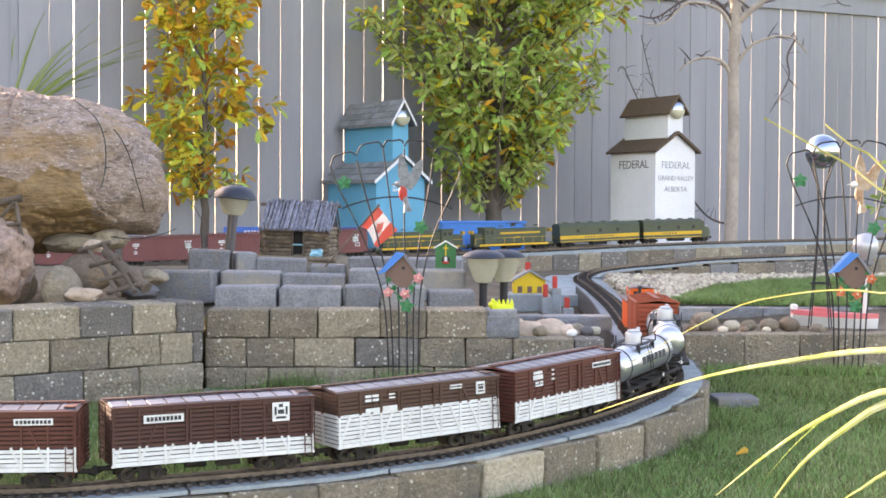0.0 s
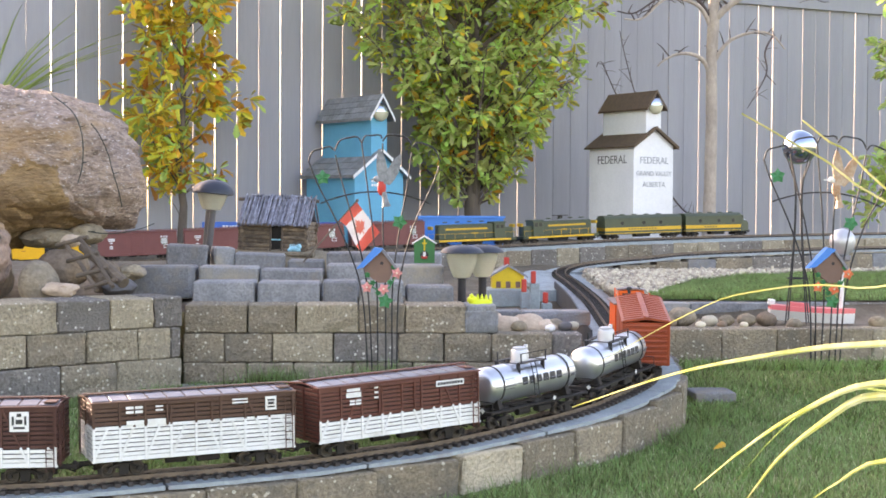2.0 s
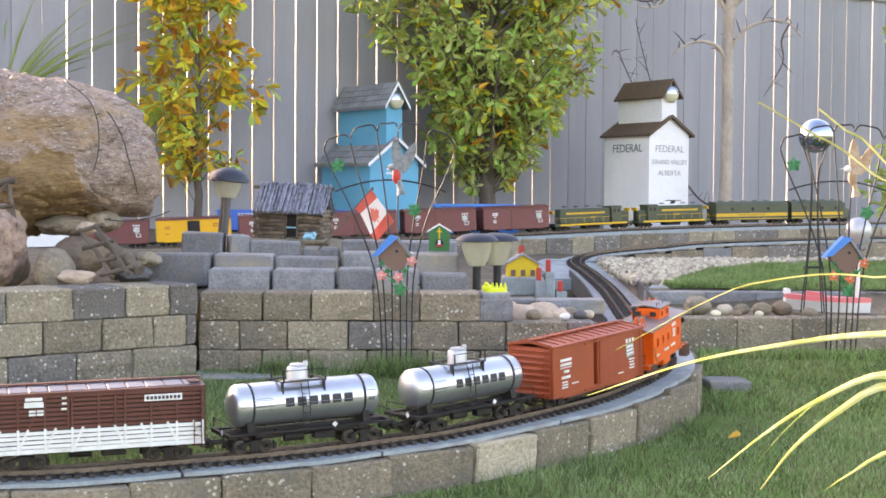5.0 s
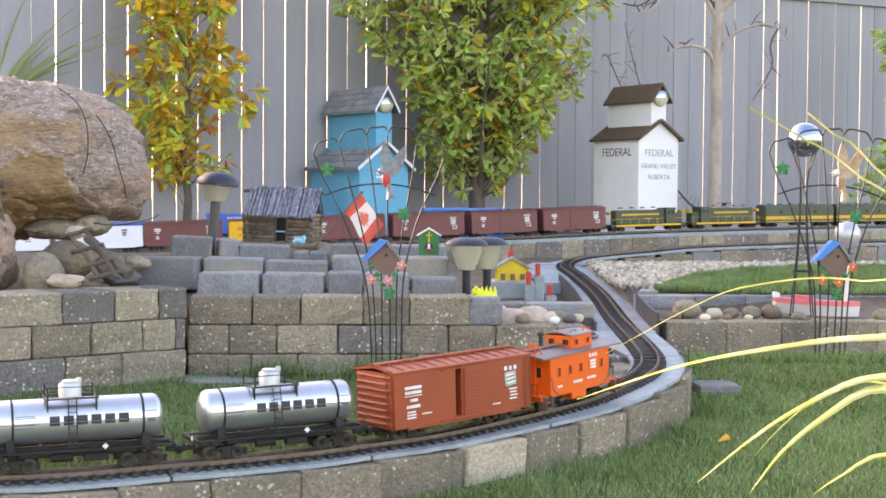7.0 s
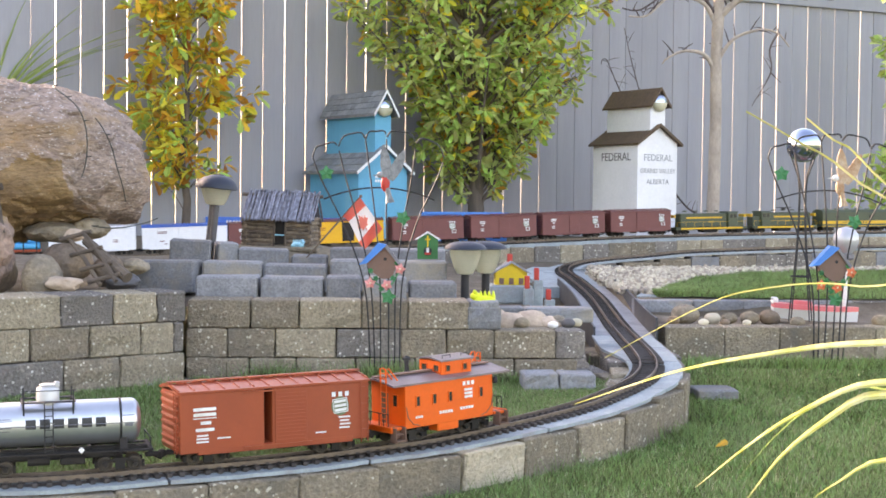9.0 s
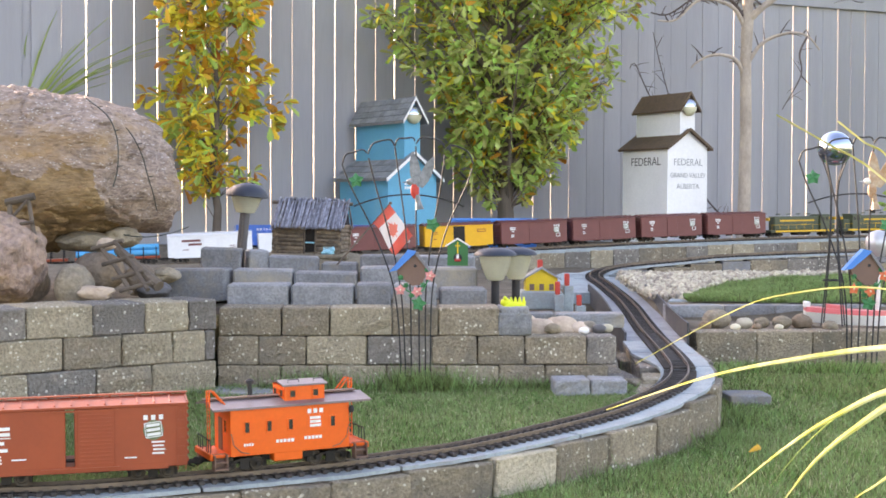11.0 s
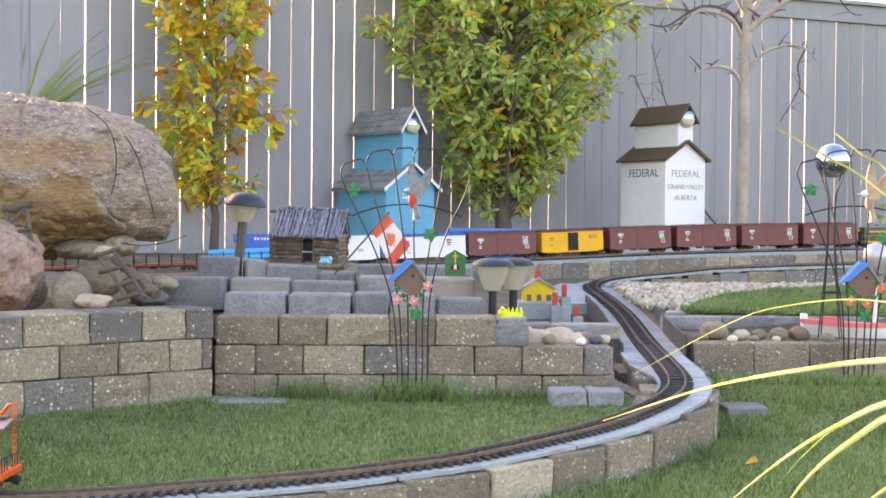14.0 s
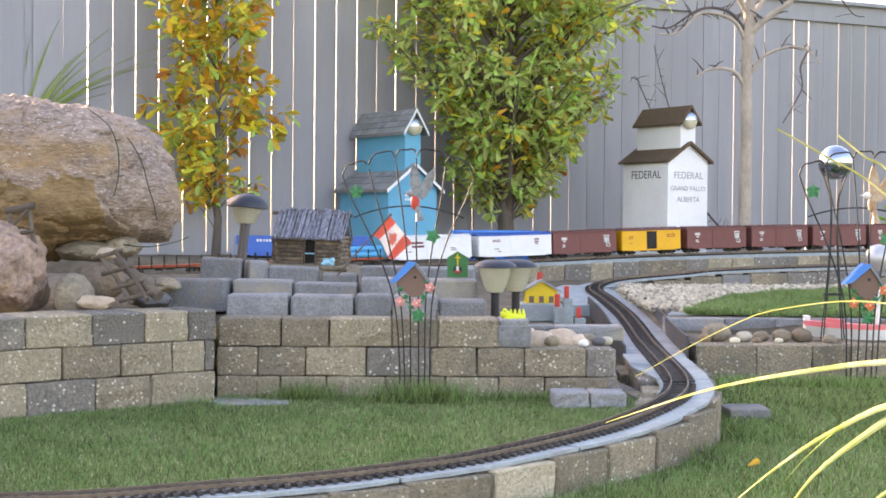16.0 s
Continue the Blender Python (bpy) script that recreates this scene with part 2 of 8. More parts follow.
# rolling stock
M["car_dark"] = mat("dark_maroon_slats", (0.085, 0.030, 0.022), (0.070, 0.026, 0.020), 20, 0.55, bump=0.1)
M["car_brown"] = mat("dark_brown_slats", (0.095, 0.045, 0.028), (0.08, 0.038, 0.025), 20, 0.55, bump=0.1)
M["car_red"] = mat("oxide_red_slats", (0.125, 0.036, 0.024), (0.105, 0.032, 0.022), 20, 0.5, bump=0.1)
M["car_white"] = mat("white_lower_slats", (0.78, 0.78, 0.76), (0.70, 0.70, 0.68), 20, 0.5, bump=0.1, dirt=(0.55, 0.53, 0.49), dirt_scale=14)
M["car_roof"] = mat("galvanised_roof_panel", (0.20, 0.205, 0.24), (0.15, 0.15, 0.18), 20, 0.35, metal=0.4, bump=0.1)
M["boxcar_red"] = mat("bright_oxide_red_plastic", (0.34, 0.062, 0.022), (0.30, 0.055, 0.021), 14, 0.42, bump=0.05)
M["boxcar_far"] = mat("maroon_boxcar_plastic", (0.19, 0.06, 0.052), (0.165, 0.053, 0.047), 14, 0.5, bump=0.05)
M["orange"] = mat("bright_orange_plastic", (0.84, 0.122, 0.008), (0.78, 0.110, 0.008), 14, 0.42, bump=0.03)
M["caboose_roof"] = mat("brown_grey_caboose_roof", (0.24, 0.19, 0.19), (0.18, 0.13, 0.125), 16, 0.4, metal=0.2, bump=0.1)
M["tank"] = mat("silver_tank_paint", (0.60, 0.62, 0.65), (0.55, 0.57, 0.60), 7, 0.31, metal=0.85, bump=0.02, fine=40)
M["tank_dome"] = mat("white_silver_dome", (0.52, 0.53, 0.55), (0.47, 0.48, 0.50), 9, 0.38, metal=0.5, bump=0.02)
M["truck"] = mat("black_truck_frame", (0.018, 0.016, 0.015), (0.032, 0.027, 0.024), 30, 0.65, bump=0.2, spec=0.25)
M["wheel"] = mat("worn_steel_wheel", (0.06, 0.05, 0.043), (0.10, 0.082, 0.066), 30, 0.5, metal=0.4, bump=0.1)
M["faded_ink"] = mat("faded_grey_lettering", (0.26, 0.27, 0.28), (0.34, 0.35, 0.36), 40, 0.7, bump=0)
M["ink"] = mat("black_lettering", (0.03, 0.03, 0.032), (0.045, 0.045, 0.045), 30, 0.6, bump=0)
M["loco_green"] = mat("olive_green_locomotive", (0.062, 0.078, 0.042), (0.05, 0.064, 0.036), 14, 0.4, bump=0.05)
M["loco_yellow"] = mat("yellow_locomotive_stripe", (0.70, 0.40, 0.02), (0.62, 0.35, 0.02), 14, 0.4, bump=0.05)
M["far_yellow"] = mat("yellow_boxcar_plastic", (0.82, 0.42, 0.012), (0.76, 0.38, 0.012), 14, 0.42, bump=0.05)
M["pipe_blue"] = mat("sky_blue_pipe", (0.03, 0.36, 0.62), (0.03, 0.32, 0.56), 14, 0.35, bump=0.02)
M["deep_blue"] = mat("deep_blue_plastic", (0.03, 0.14, 0.48), (0.03, 0.12, 0.42), 14, 0.4, bump=0.05)
M["emblem_green"] = mat("faded_green_emblem", (0.13, 0.16, 0.075), (0.11, 0.13, 0.065), 14, 0.5, bump=0)
M["window"] = mat("dark_window_pane", (0.025, 0.026, 0.024), (0.04, 0.04, 0.036), 14, 0.25, bump=0)
M["cable"] = mat("dark_green_cable", (0.035, 0.045, 0.035), (0.03, 0.035, 0.03), 20, 0.6, bump=0)


# ---- mesh helpers ----
def loop_link(bm, vs):
    try:
        return bm.faces.new(vs)
    except ValueError:
        return None


def box(bm, c, s, ch=0.0, m=None):
    """A box with chamfered edges, centre c, size s."""
    hx, hy, hz = s[0] / 2, s[1] / 2, s[2] / 2
    m = m or Matrix()
    if ch <= 0:
        v = {}
        for i in (-1, 1):
            for j in (-1, 1):
                for k in (-1, 1):
                    v[i, j, k] = bm.verts.new(m @ Vector((c[0] + i * hx, c[1] + j * hy, c[2] + k * hz)))
        for q in (((1, -1, -1), (1, 1, -1), (1, 1, 1), (1, -1, 1)), ((-1, 1, -1), (-1, -1, -1), (-1, -1, 1), (-1, 1, 1)), ((1, 1, -1), (-1, 1, -1), (-1, 1, 1), (1, 1, 1)),
                  ((-1, -1, -1), (1, -1, -1), (1, -1, 1), (-1, -1, 1)), ((-1, -1, 1), (1, -1, 1), (1, 1, 1), (-1, 1, 1)), ((-1, 1, -1), (1, 1, -1), (1, -1, -1), (-1, -1, -1))):
            bm.faces.new([v[k] for k in q])
        return
    ch = min(ch, hx * 0.8, hy * 0.8, hz * 0.8)
    v = {}
    for i in (-1, 1):
        for j in (-1, 1):
            for k in (-1, 1):
                for a in range(3):
                    d = [hx - ch, hy - ch, hz - ch]
                    d[a] += ch
                    v[i, j, k, a] = bm.verts.new(m @ Vector((c[0] + i * d[0], c[1] + j * d[1], c[2] + k * d[2])))
    ring = ((-1, -1), (1, -1), (1, 1), (-1, 1))
    for sgn in (-1, 1):
        bm.faces.new([v[sgn, p, q, 0] for p, q in ring])
        bm.faces.new([v[p, sgn, q, 1] for p, q in ring])
        bm.faces.new([v[p, q, sgn, 2] for p, q in ring])
    for p in (-1, 1):
        for q in (-1, 1):
            bm.faces.new([v[-1, p, q, 1], v[1, p, q, 1], v[1, p, q, 2], v[-1, p, q, 2]])
            bm.faces.new([v[p, -1, q, 0], v[p, 1, q, 0], v[p, 1, q, 2], v[p, -1, q, 2]])
            bm.faces.new([v[p, q, -1, 0], v[p, q, 1, 0], v[p, q, 1, 1], v[p, q, -1, 1]])
            for r in (-1, 1):
                bm.faces.new([v[p, q, r, 0], v[p, q, r, 1], v[p, q, r, 2]])


def tube(bm, pts, r, n=8, caps=True):
    """A round bar along points; r is a number or one for each point."""
    pts = [Vector(p) for p in pts]
    rs = r if isinstance(r, (list, tuple)) else [r] * len(pts)
    rings, side = [], None
    for i, p in enumerate(pts):
        d = (pts[min(i + 1, len(pts) - 1)] - pts[max(i - 1, 0)]).normalized()
        if side is None:
            side = d.orthogonal().normalized()
        side = (side - d * side.dot(d)).normalized()
        up = d.cross(side)
        rings.append([bm.verts.new(p + (side * math.cos(a) + up * math.sin(a)) * rs[i]) for a in (2 * math.pi * k / n for k in range(n))])
    for a, b in zip(rings, rings[1:]):
        for k in range(n):
            bm.faces.new([a[k], a[(k + 1) % n], b[(k + 1) % n], b[k]])
    if caps:
        loop_link(bm, rings[0][::-1])
        loop_link(bm, rings[-1])


def lathe(bm, prof, c=(0, 0, 0), n=20, m=None):
    """Turned shape: prof is (radius, height) from below to above."""
    m = m or Matrix()
    rings = [[bm.verts.new(m @ (Vector(c) + Vector((r * math.cos(2 * math.pi * k / n), r * math.sin(2 * math.pi * k / n), z)))) for k in range(n)] for r, z in prof]
    for a, b in zip(rings, rings[1:]):
        for k in range(n):
            bm.faces.new([a[k], a[(k + 1) % n], b[(k + 1) % n], b[k]])
    loop_link(bm, rings[0][::-1])
    loop_link(bm, rings[-1])


def blob(bm, c, s, rough=0.12, freq=1.6, seed=0.0, sub=3, flat=0.0):
    """An uneven stone: a sphere pushed in and out by noise."""
    r = bmesh.ops.create_icosphere(bm, subdivisions=sub, radius=1.0)
    for v in r["verts"]:
        p = v.co.normalized()
        k = 1 + rough * noise.noise(p * freq + Vector((seed, seed * 0.7, -seed))) + rough * 0.4 * noise.noise(p * freq * 3.1 + Vector((seed, 3, 1)))
        q = Vector((p.x * s[0], p.y * s[1], p.z * s[2])) * k
        if flat and q.z < -s[2] * flat:
            q.z = -s[2] * flat
        v.co = q + Vector(c)


def prism(bm, outline, axis, a, b, m=None):
    """An outline of (u, v) pulled from a to b along axis 'x' or 'y' (u is the other level axis, v is up)."""
    m = m or Matrix()
    f = (lambda u, v, w: Vector((w, u, v))) if axis == "x" else (lambda u, v, w: Vector((u, w, v)))
    ra = [bm.verts.new(m @ f(u, v, a)) for u, v in outline]
    rb = [bm.verts.new(m @ f(u, v, b)) for u, v in outline]
    n = len(outline)
    for k in range(n):
        bm.faces.new([ra[k], ra[(k + 1) % n], rb[(k + 1) % n], rb[k]])
    bm.faces.new(ra[::-1])
    bm.faces.new(rb)


def part(name, bm, material, parent=None, label="", smooth=False, at=None):
    """One mesh object from bm, under parent."""
    bmesh.ops.recalc_face_normals(bm, faces=bm.faces)
    me = bpy.data.meshes.new(name)
    bm.to_mesh(me)
    bm.free()
    me.materials.append(material)
    if smooth:
        me.shade_smooth()
        me.set_sharp_from_angle(angle=radians(38))
    ob = new(name, me)
    if parent is not None:
        ob.parent = parent
    if at is not None:
        ob.matrix_basis = at
    if label:
        tagged(ob, label)
    return ob


def thing(name, at, label, category, group="", kind=""):
    ob = new(name)
    ob.empty_display_size = 0.05
    ob.matrix_basis = at
    return tagged(ob, label, category, group, kind)


def words(text, size, material, parent, at, name="lettering", depth=0.0004):
    cu = bpy.data.curves.new(name, "FONT")
    cu.body, cu.size, cu.extrude = text, size, depth
    cu.align_x, cu.align_y = "CENTER", "CENTER"
    tmp = bpy.data.objects.new(name, cu)
    me = bpy.data.meshes.new_from_object(tmp)
    bpy.data.objects.remove(tmp)
    me.materials.append(material)
    ob = new(name, me)
    ob.parent, ob.matrix_basis = parent, at
    return ob


def spline(pts, step=0.01):
    p = np.array([pts[0]] + list(pts) + [pts[-1]], float)
    p[0], p[-1] = 2 * p[1] - p[2], 2 * p[-2] - p[-3]
    out = []
    for i in range(1, len(p) - 2):
        a, b, c, d = p[i - 1:i + 3]
        for t in np.linspace(0, 1, 24, endpoint=False):
            out.append(0.5 * (2 * b + (c - a) * t + (2 * a - 5 * b + 4 * c - d) * t * t + (3 * b - a - 3 * c + d) * t ** 3))
    out.append(p[-2])
    out = np.array(out)
    s = np.concatenate([[0], np.cumsum(np.linalg.norm(np.diff(out, axis=0), axis=1))])
    n = np.arange(0, s[-1], step)
    return np.stack([np.interp(n, s, out[:, k]) for k in range(3)], 1)


def on(curve, s):
    """Place and level heading at s metres along a curve sampled each centimetre."""
    k = min(max(s / 0.01, 0), len(curve) - 2.001)
    i = int(k)
    p = curve[i] * (1 - (k - i)) + curve[i + 1] * (k - i)
    a, b = curve[max(i - 3, 0)], curve[min(i + 4, len(curve) - 1)]
    d = Vector(b - a)
    d.z = 0
    return Vector(p), d.normalized()


# rail-top lines of the two tracks, front to back
NEAR = spline([(-4.6, 3.713, 0.16), (-3.4, 3.173, 0.163), (-2.4, 2.835, 0.167), (-1.6, 2.646, 0.172), (-0.817, 2.592, 0.178), (-0.469, 2.7, 0.182), (-0.249, 2.794, 0.186), (-0.094, 2.884, 0.191), (0.072, 2.997, 0.198), (0.357, 3.294, 0.215), (0.5, 3.497, 0.23), (0.594, 3.659, 0.246), (0.64, 3.807, 0.262), (0.65, 3.983, 0.281), (0.713, 4.92, 0.279), (0.75, 5.77, 0.318), (0.738, 6.4, 0.356), (0.726, 6.8, 0.377), (0.765, 6.93, 0.4), (0.893, 7.0, 0.423), (1.18, 7.07, 0.448), (1.475, 7.13, 0.472), (2.3, 7.32, 0.496), (3.5, 7.65, 0.51)])
BACK = spline([(-8.0, 7.02, 0.33), (-5.5, 7.114, 0.335), (-2.905, 7.358, 0.355), (-1.77, 7.56, 0.385), (-1.03, 7.695, 0.415), (0.002, 7.897, 0.457), (0.574, 8.1, 0.478), (1.231, 8.37, 0.506), (1.969, 8.667, 0.526), (2.846, 9.045, 0.54), (3.853, 9.45, 0.551), (6.0, 10.26, 0.56)])


def smooth01(x):
    x = min(max(x, 0.0), 1.0)
    return x * x * (3 - 2 * x)


# ---- the large structure ----
def fence_y(x):
    return 9.53 + 0.436 * x


def left_wall_y(x):
    return 3.31 + (x + 1.04) * 0.817


def lawn_out(x, y):
    return 0.055 + 0.05 * smooth01((y - 1.6) / 2.0) + 0.072 * smooth01((y - 3.6) / 0.95)


def lawn_in(x, y):
    front, back = inner_span(x)
    k = min(max((y - front) / max(back - front, 0.05), 0), 1)
    z = 0.150 + 0.045 * smooth01((x + 0.9) / 1.6) + 0.012 * smooth01((x - 0.3) / 0.2)
    return z + (0.218 - z) * k


def sheet(name, xs, ys, zf, material, label, category="ground", y_of=None):
    """A height sheet over a grid; y_of gives each column its own start and end."""
    verts, faces = [], []
    for x in xs:
        a, b = y_of(x) if y_of else (ys[0], ys[-1])
        for k in range(len(ys)):
            y = a + (b - a) * k / (len(ys) - 1)
            verts.append((x, y, zf(x, y)))
    n = len(ys)
    for i in range(len(xs) - 1):
        for k in range(n - 1):
            faces.append((i * n + k, (i + 1) * n + k, (i + 1) * n + k + 1, i * n + k + 1))
    me = bpy.data.meshes.new(name)
    me.from_pydata(verts, [], faces)
    me.materials.append(material)
    me.shade_smooth()
    return tagged(new(name, me), label, category, kind="structure")




def near_track_y(x):
    """Where the near track lies at x, before its bend."""
    k = int(np.argmin(np.abs(NEAR[:587, 0] - x)))
    return float(NEAR[k, 1])


sheet("ground", np.linspace(-150, 150, 31), np.linspace(-150, 150, 31), lambda x, y: 0.048 + 0.25 * smooth01((y - 11) / 6), M["lawn"], "wide level lawn ground reaching past the fence")
sheet("lawn", np.linspace(-4, 4.5, 120), np.linspace(-0.8, 4.80, 100), lawn_out, M["lawn"], "mown green lawn sloping up to the block wall")
inner_xs = np.linspace(-1.6, 0.56, 80)


def inner_span(x):
    front = near_track_y(x) + 0.065 if x < 0.45 else near_track_y(0.45) + 0.065 + (x - 0.45) * 1.2
    back = 3.85 if x > -0.6 else left_wall_y(x) + 0.08
    return front, max(back, front + 0.01)


sheet("lawn_inside_track", inner_xs, np.linspace(0, 1, 24), lawn_in, M["lawn"], "green lawn patch between track and block wall", y_of=inner_span)


def bed_z(x, y):
    left = smooth01((0.1 - x) / 0.3)
    z = 0.345 + left * (0.06 + 0.035 * smooth01((y - 4.0) / 0.5))
    if x > 0.84:
        z = 0.282 + 0.053 * smooth01((y - 5.25) / 0.05) + 0.03 * smooth01((y - 6.0) / 0.8)
    elif x > 0.41:
        z = 0.16 + 0.16 * smooth01((y - 6.0) / 0.3)
    z += (0.358 - z) * smooth01((y - 6.3) / 0.9)
    yb = 7.91 + 0.365 * x if x > 0 else 7.91 + 0.19 * x
    k = smooth01((y - yb - 0.18) / 0.14)
    return z + (0.465 - z) * k + 0.008 * noise.noise(Vector((x * 6, y * 6, 0)))


def bed_span(x):
    if x < -0.595:
        a = left_wall_y(max(x, -1.4)) + 0.09
    elif x < 0.41:
        a = 3.86
    elif x < 0.84:
        a = 4.45
    else:
        a = 4.75
    return a, fence_y(x) + 1.5


sheet("garden_bed", np.linspace(-5.5, 6, 200), np.linspace(0, 1, 110), bed_z, M["soil"], "brown soil garden bed behind the block walls", y_of=bed_span)

# fence of grey boards with narrow gaps, on the plot's edge
fence = thing("fence", pose(0, 9.53, 0, 0, 0, math.degrees(math.atan(0.436))), "tall grey painted board fence with narrow bright gaps", "fence", kind="structure")
board_meshes = []
for w in (0.1390,):
    bm = bmesh.new()
    box(bm, (0, 0.009, 1.24), (w, 0.018, 2.0), 0.002)
    bmesh.ops.recalc_face_normals(bm, faces=bm.faces)
    me = bpy.data.meshes.new("board")
    bm.to_mesh(me)
    bm.free()
    me.materials.append(M["fence"])
    board_meshes.append(me)
rng = random.Random(5)
GAPS = [-2.898, -2.752, -2.702, -2.522, -2.378, -2.228, -2.087, -1.944, -1.791, -1.641, -1.503, -1.363, -1.218, -1.074, -0.929, -0.784, -0.641, -0.501, -0.366, -0.22, -0.076, 0.065, 0.204, 0.353, 0.511, 0.67, 0.808, 0.951, 1.092, 1.232,
        1.37, 1.51, 1.647, 1.785, 1.92, 2.057, 2.195, 2.329, 2.463, 2.597, 2.735, 2.865, 3.001, 3.045, 3.144, 3.288, 3.412, 3.549, 3.681, 3.803, 3.932, 4.067]
GAPS = [-2.898 - 0.1434 * i for i in range(28, 0, -1)] + GAPS + [4.067 + 0.132 * i for i in range(1, 35)]
WIDE = {3.001: 0.011, 0.353: 0.008}
DARK = {-2.522: 0.0012, 2.735: 0.003, 3.144: 0.001, 3.045: 0.001}
for k, (g0, g1) in enumerate(zip(GAPS, GAPS[1:])):
    if (g0, g1) == (-2.752, -2.702):
        continue
    e0, e1 = [WIDE.get(g, DARK.get(g, 0.0014 if 1.0 < g < 2.25 else 0.0052)) / 2 for g in (g0, g1)]
    ob = new("board", board_meshes[0])
    ob.parent = fence
    wide = g1 - g0 - e0 - e1
    ob.matrix_basis = pose((g0 + e0 + g1 - e1) / 2, rng.uniform(-0.002, 0.002), rng.uniform(-0.004, 0.004), 0, rng.uniform(-0.06, 0.06), rng.uniform(-0.6, 0.6)) @ Matrix.Diagonal((wide / 0.139, 1, 1, 1))
for s0 in (-6.4, -4.75, -2.727, 0.28, 3.09, 5.6, 7.9):
    bm = bmesh.new()
    box(bm, (s0, 0.065, 1.24), (0.09, 0.09, 2.02), 0.003)
    part("post", bm, M["fence"], fence)
for z0, h, y0 in ((2.31, 0.15, -0.012), (2.385, 0.03, 0.0)):
    bm = bmesh.new()
    box(bm, (0.8, y0, z0), (15.2, 0.03 if h > 0.1 else 0.13, h), 0.003)
    part("cap_rail", bm, M["fence"], fence)
bm = bmesh.new()
box(bm, (0.8, 0.035, 0.42), (15.2, 0.03, 0.14), 0.003)
part("bottom_rail", bm, M["fence"], fence)


# ---- block walls ----
def block_mesh(name, w, d, h, material, seed, rough=0.007, ch=0.0035):
    """A split-face block: its front (-y) is uneven."""
    bm = bmesh.new()
    box(bm, (0, 0, 0), (w, d, h), ch)
    geom = bmesh.ops.subdivide_edges(bm, edges=[e for e in bm.edges if e.calc_length() > 0.03], cuts=2, use_grid_fill=True)
    for v in bm.verts:
        if v.co.y < -d * 0.3:
            v.co.y -= abs(noise.noise(Vector((v.co.x * 30, v.co.z * 34, seed)))) * rough * 1.6
        v.co += Vector((noise.noise(v.co * 40 + Vector((seed, 0, 0))), noise.noise(v.co * 40 + Vector((0, seed, 0))), noise.noise(v.co * 40 + Vector((0, 0, seed))))) * rough * 0.35
    bmesh.ops.recalc_face_normals(bm, faces=bm.faces)
    me = bpy.data.meshes.new(name)
    bm.to_mesh(me)
    bm.free()
    me.materials.append(material)
    return me


def block_at(mesh, parent, p, yaw, name="block", sx=1.0, tilt=0.0):
    ob = new(name, mesh)
    ob.parent = parent
    ob.matrix_basis = pose(p[0], p[1], p[2], 0, tilt, yaw) @ Matrix.Diagonal((sx, 1, 1, 1))
    return ob


def courses(name, a, b, rows, widths, mats, label, seed, depth=0.11, setback=0.006, loose=0.0):
    """A wall of blocks from a to b (plan); rows are (z0, z1, first offset, start, end) along the line."""
    root = thing(name, pose(0, 0, 0), label, "wall", kind="structure")
    r = random.Random(seed)
    ax, ay = a
    L = math.hypot(b[0] - ax, b[1] - ay)
    dx, dy = (b[0] - ax) / L, (b[1] - ay) / L
    yaw = math.degrees(math.atan2(dy, dx))
    cache = {}
    for ri, (z0, z1, off, s0, s1) in enumerate(rows):
        s, k = s0 + off, ri * 2
        while s < s1 - 0.02:
            w = widths[k % len(widths)]
            e = min(s + w, s1)
            lo = max(s, s0)
            if e - lo > 0.025:
                mt = mats[r.randrange(len(mats))]
                key = (mt.name, round(z1 - z0, 3), r.randrange(3))
                if key not in cache:
                    cache[key] = block_mesh("block", 0.16, depth, z1 - z0 - 0.002, mt, r.uniform(0, 90))
                m = (lo + e) / 2
                back = setback * ri + r.uniform(0, 0.005) + r.uniform(-0.03, 0.03) * loose + depth / 2
                block_at(cache[key], root, (ax + dx * m - dy * back, ay + dy * m + dx * back, (z0 + z1) / 2), yaw + r.uniform(-0.8, 0.8) * (1 + 6 * loose), sx=(e - lo - 0.0025) / 0.16, tilt=r.uniform(-0.3, 0.3) * (1 + 7 * loose))
            s, k = e, k + 1
    return root


BT, BG, BB, BS = M["block_tan"], M["block_grey"], M["block_brown"], M["block_smooth"]


def laid(name, a, b, rows, label, seed, depth, setback=0.006):
    """A wall whose blocks are named one by one: rows of (z0, z1, start, [(end, material), ...]) along a to b."""
    root = thing(name, pose(0, 0, 0), label, "wall", kind="structure")
    r = random.Random(seed)
    L = math.hypot(b[0] - a[0], b[1] - a[1])
    dx, dy = (b[0] - a[0]) / L, (b[1] - a[1]) / L
    for ri, (z0, z1, lo, row) in enumerate(rows):
        for e, mt in row:
            back = setback * ri + r.uniform(0, 0.005) + depth / 2
            m = (lo + e) / 2
            me = block_mesh("block", e - lo - 0.0025, depth, z1 - z0 - 0.002, mt, r.uniform(0, 90))
            block_at(me, root, (a[0] + dx * m - dy * back, a[1] + dy * m + dx * back, (z0 + z1) / 2), math.degrees(math.atan2(dy, dx)) + r.uniform(-0.9, 0.9), tilt=r.uniform(-0.35, 0.35))
            lo = e
    return root


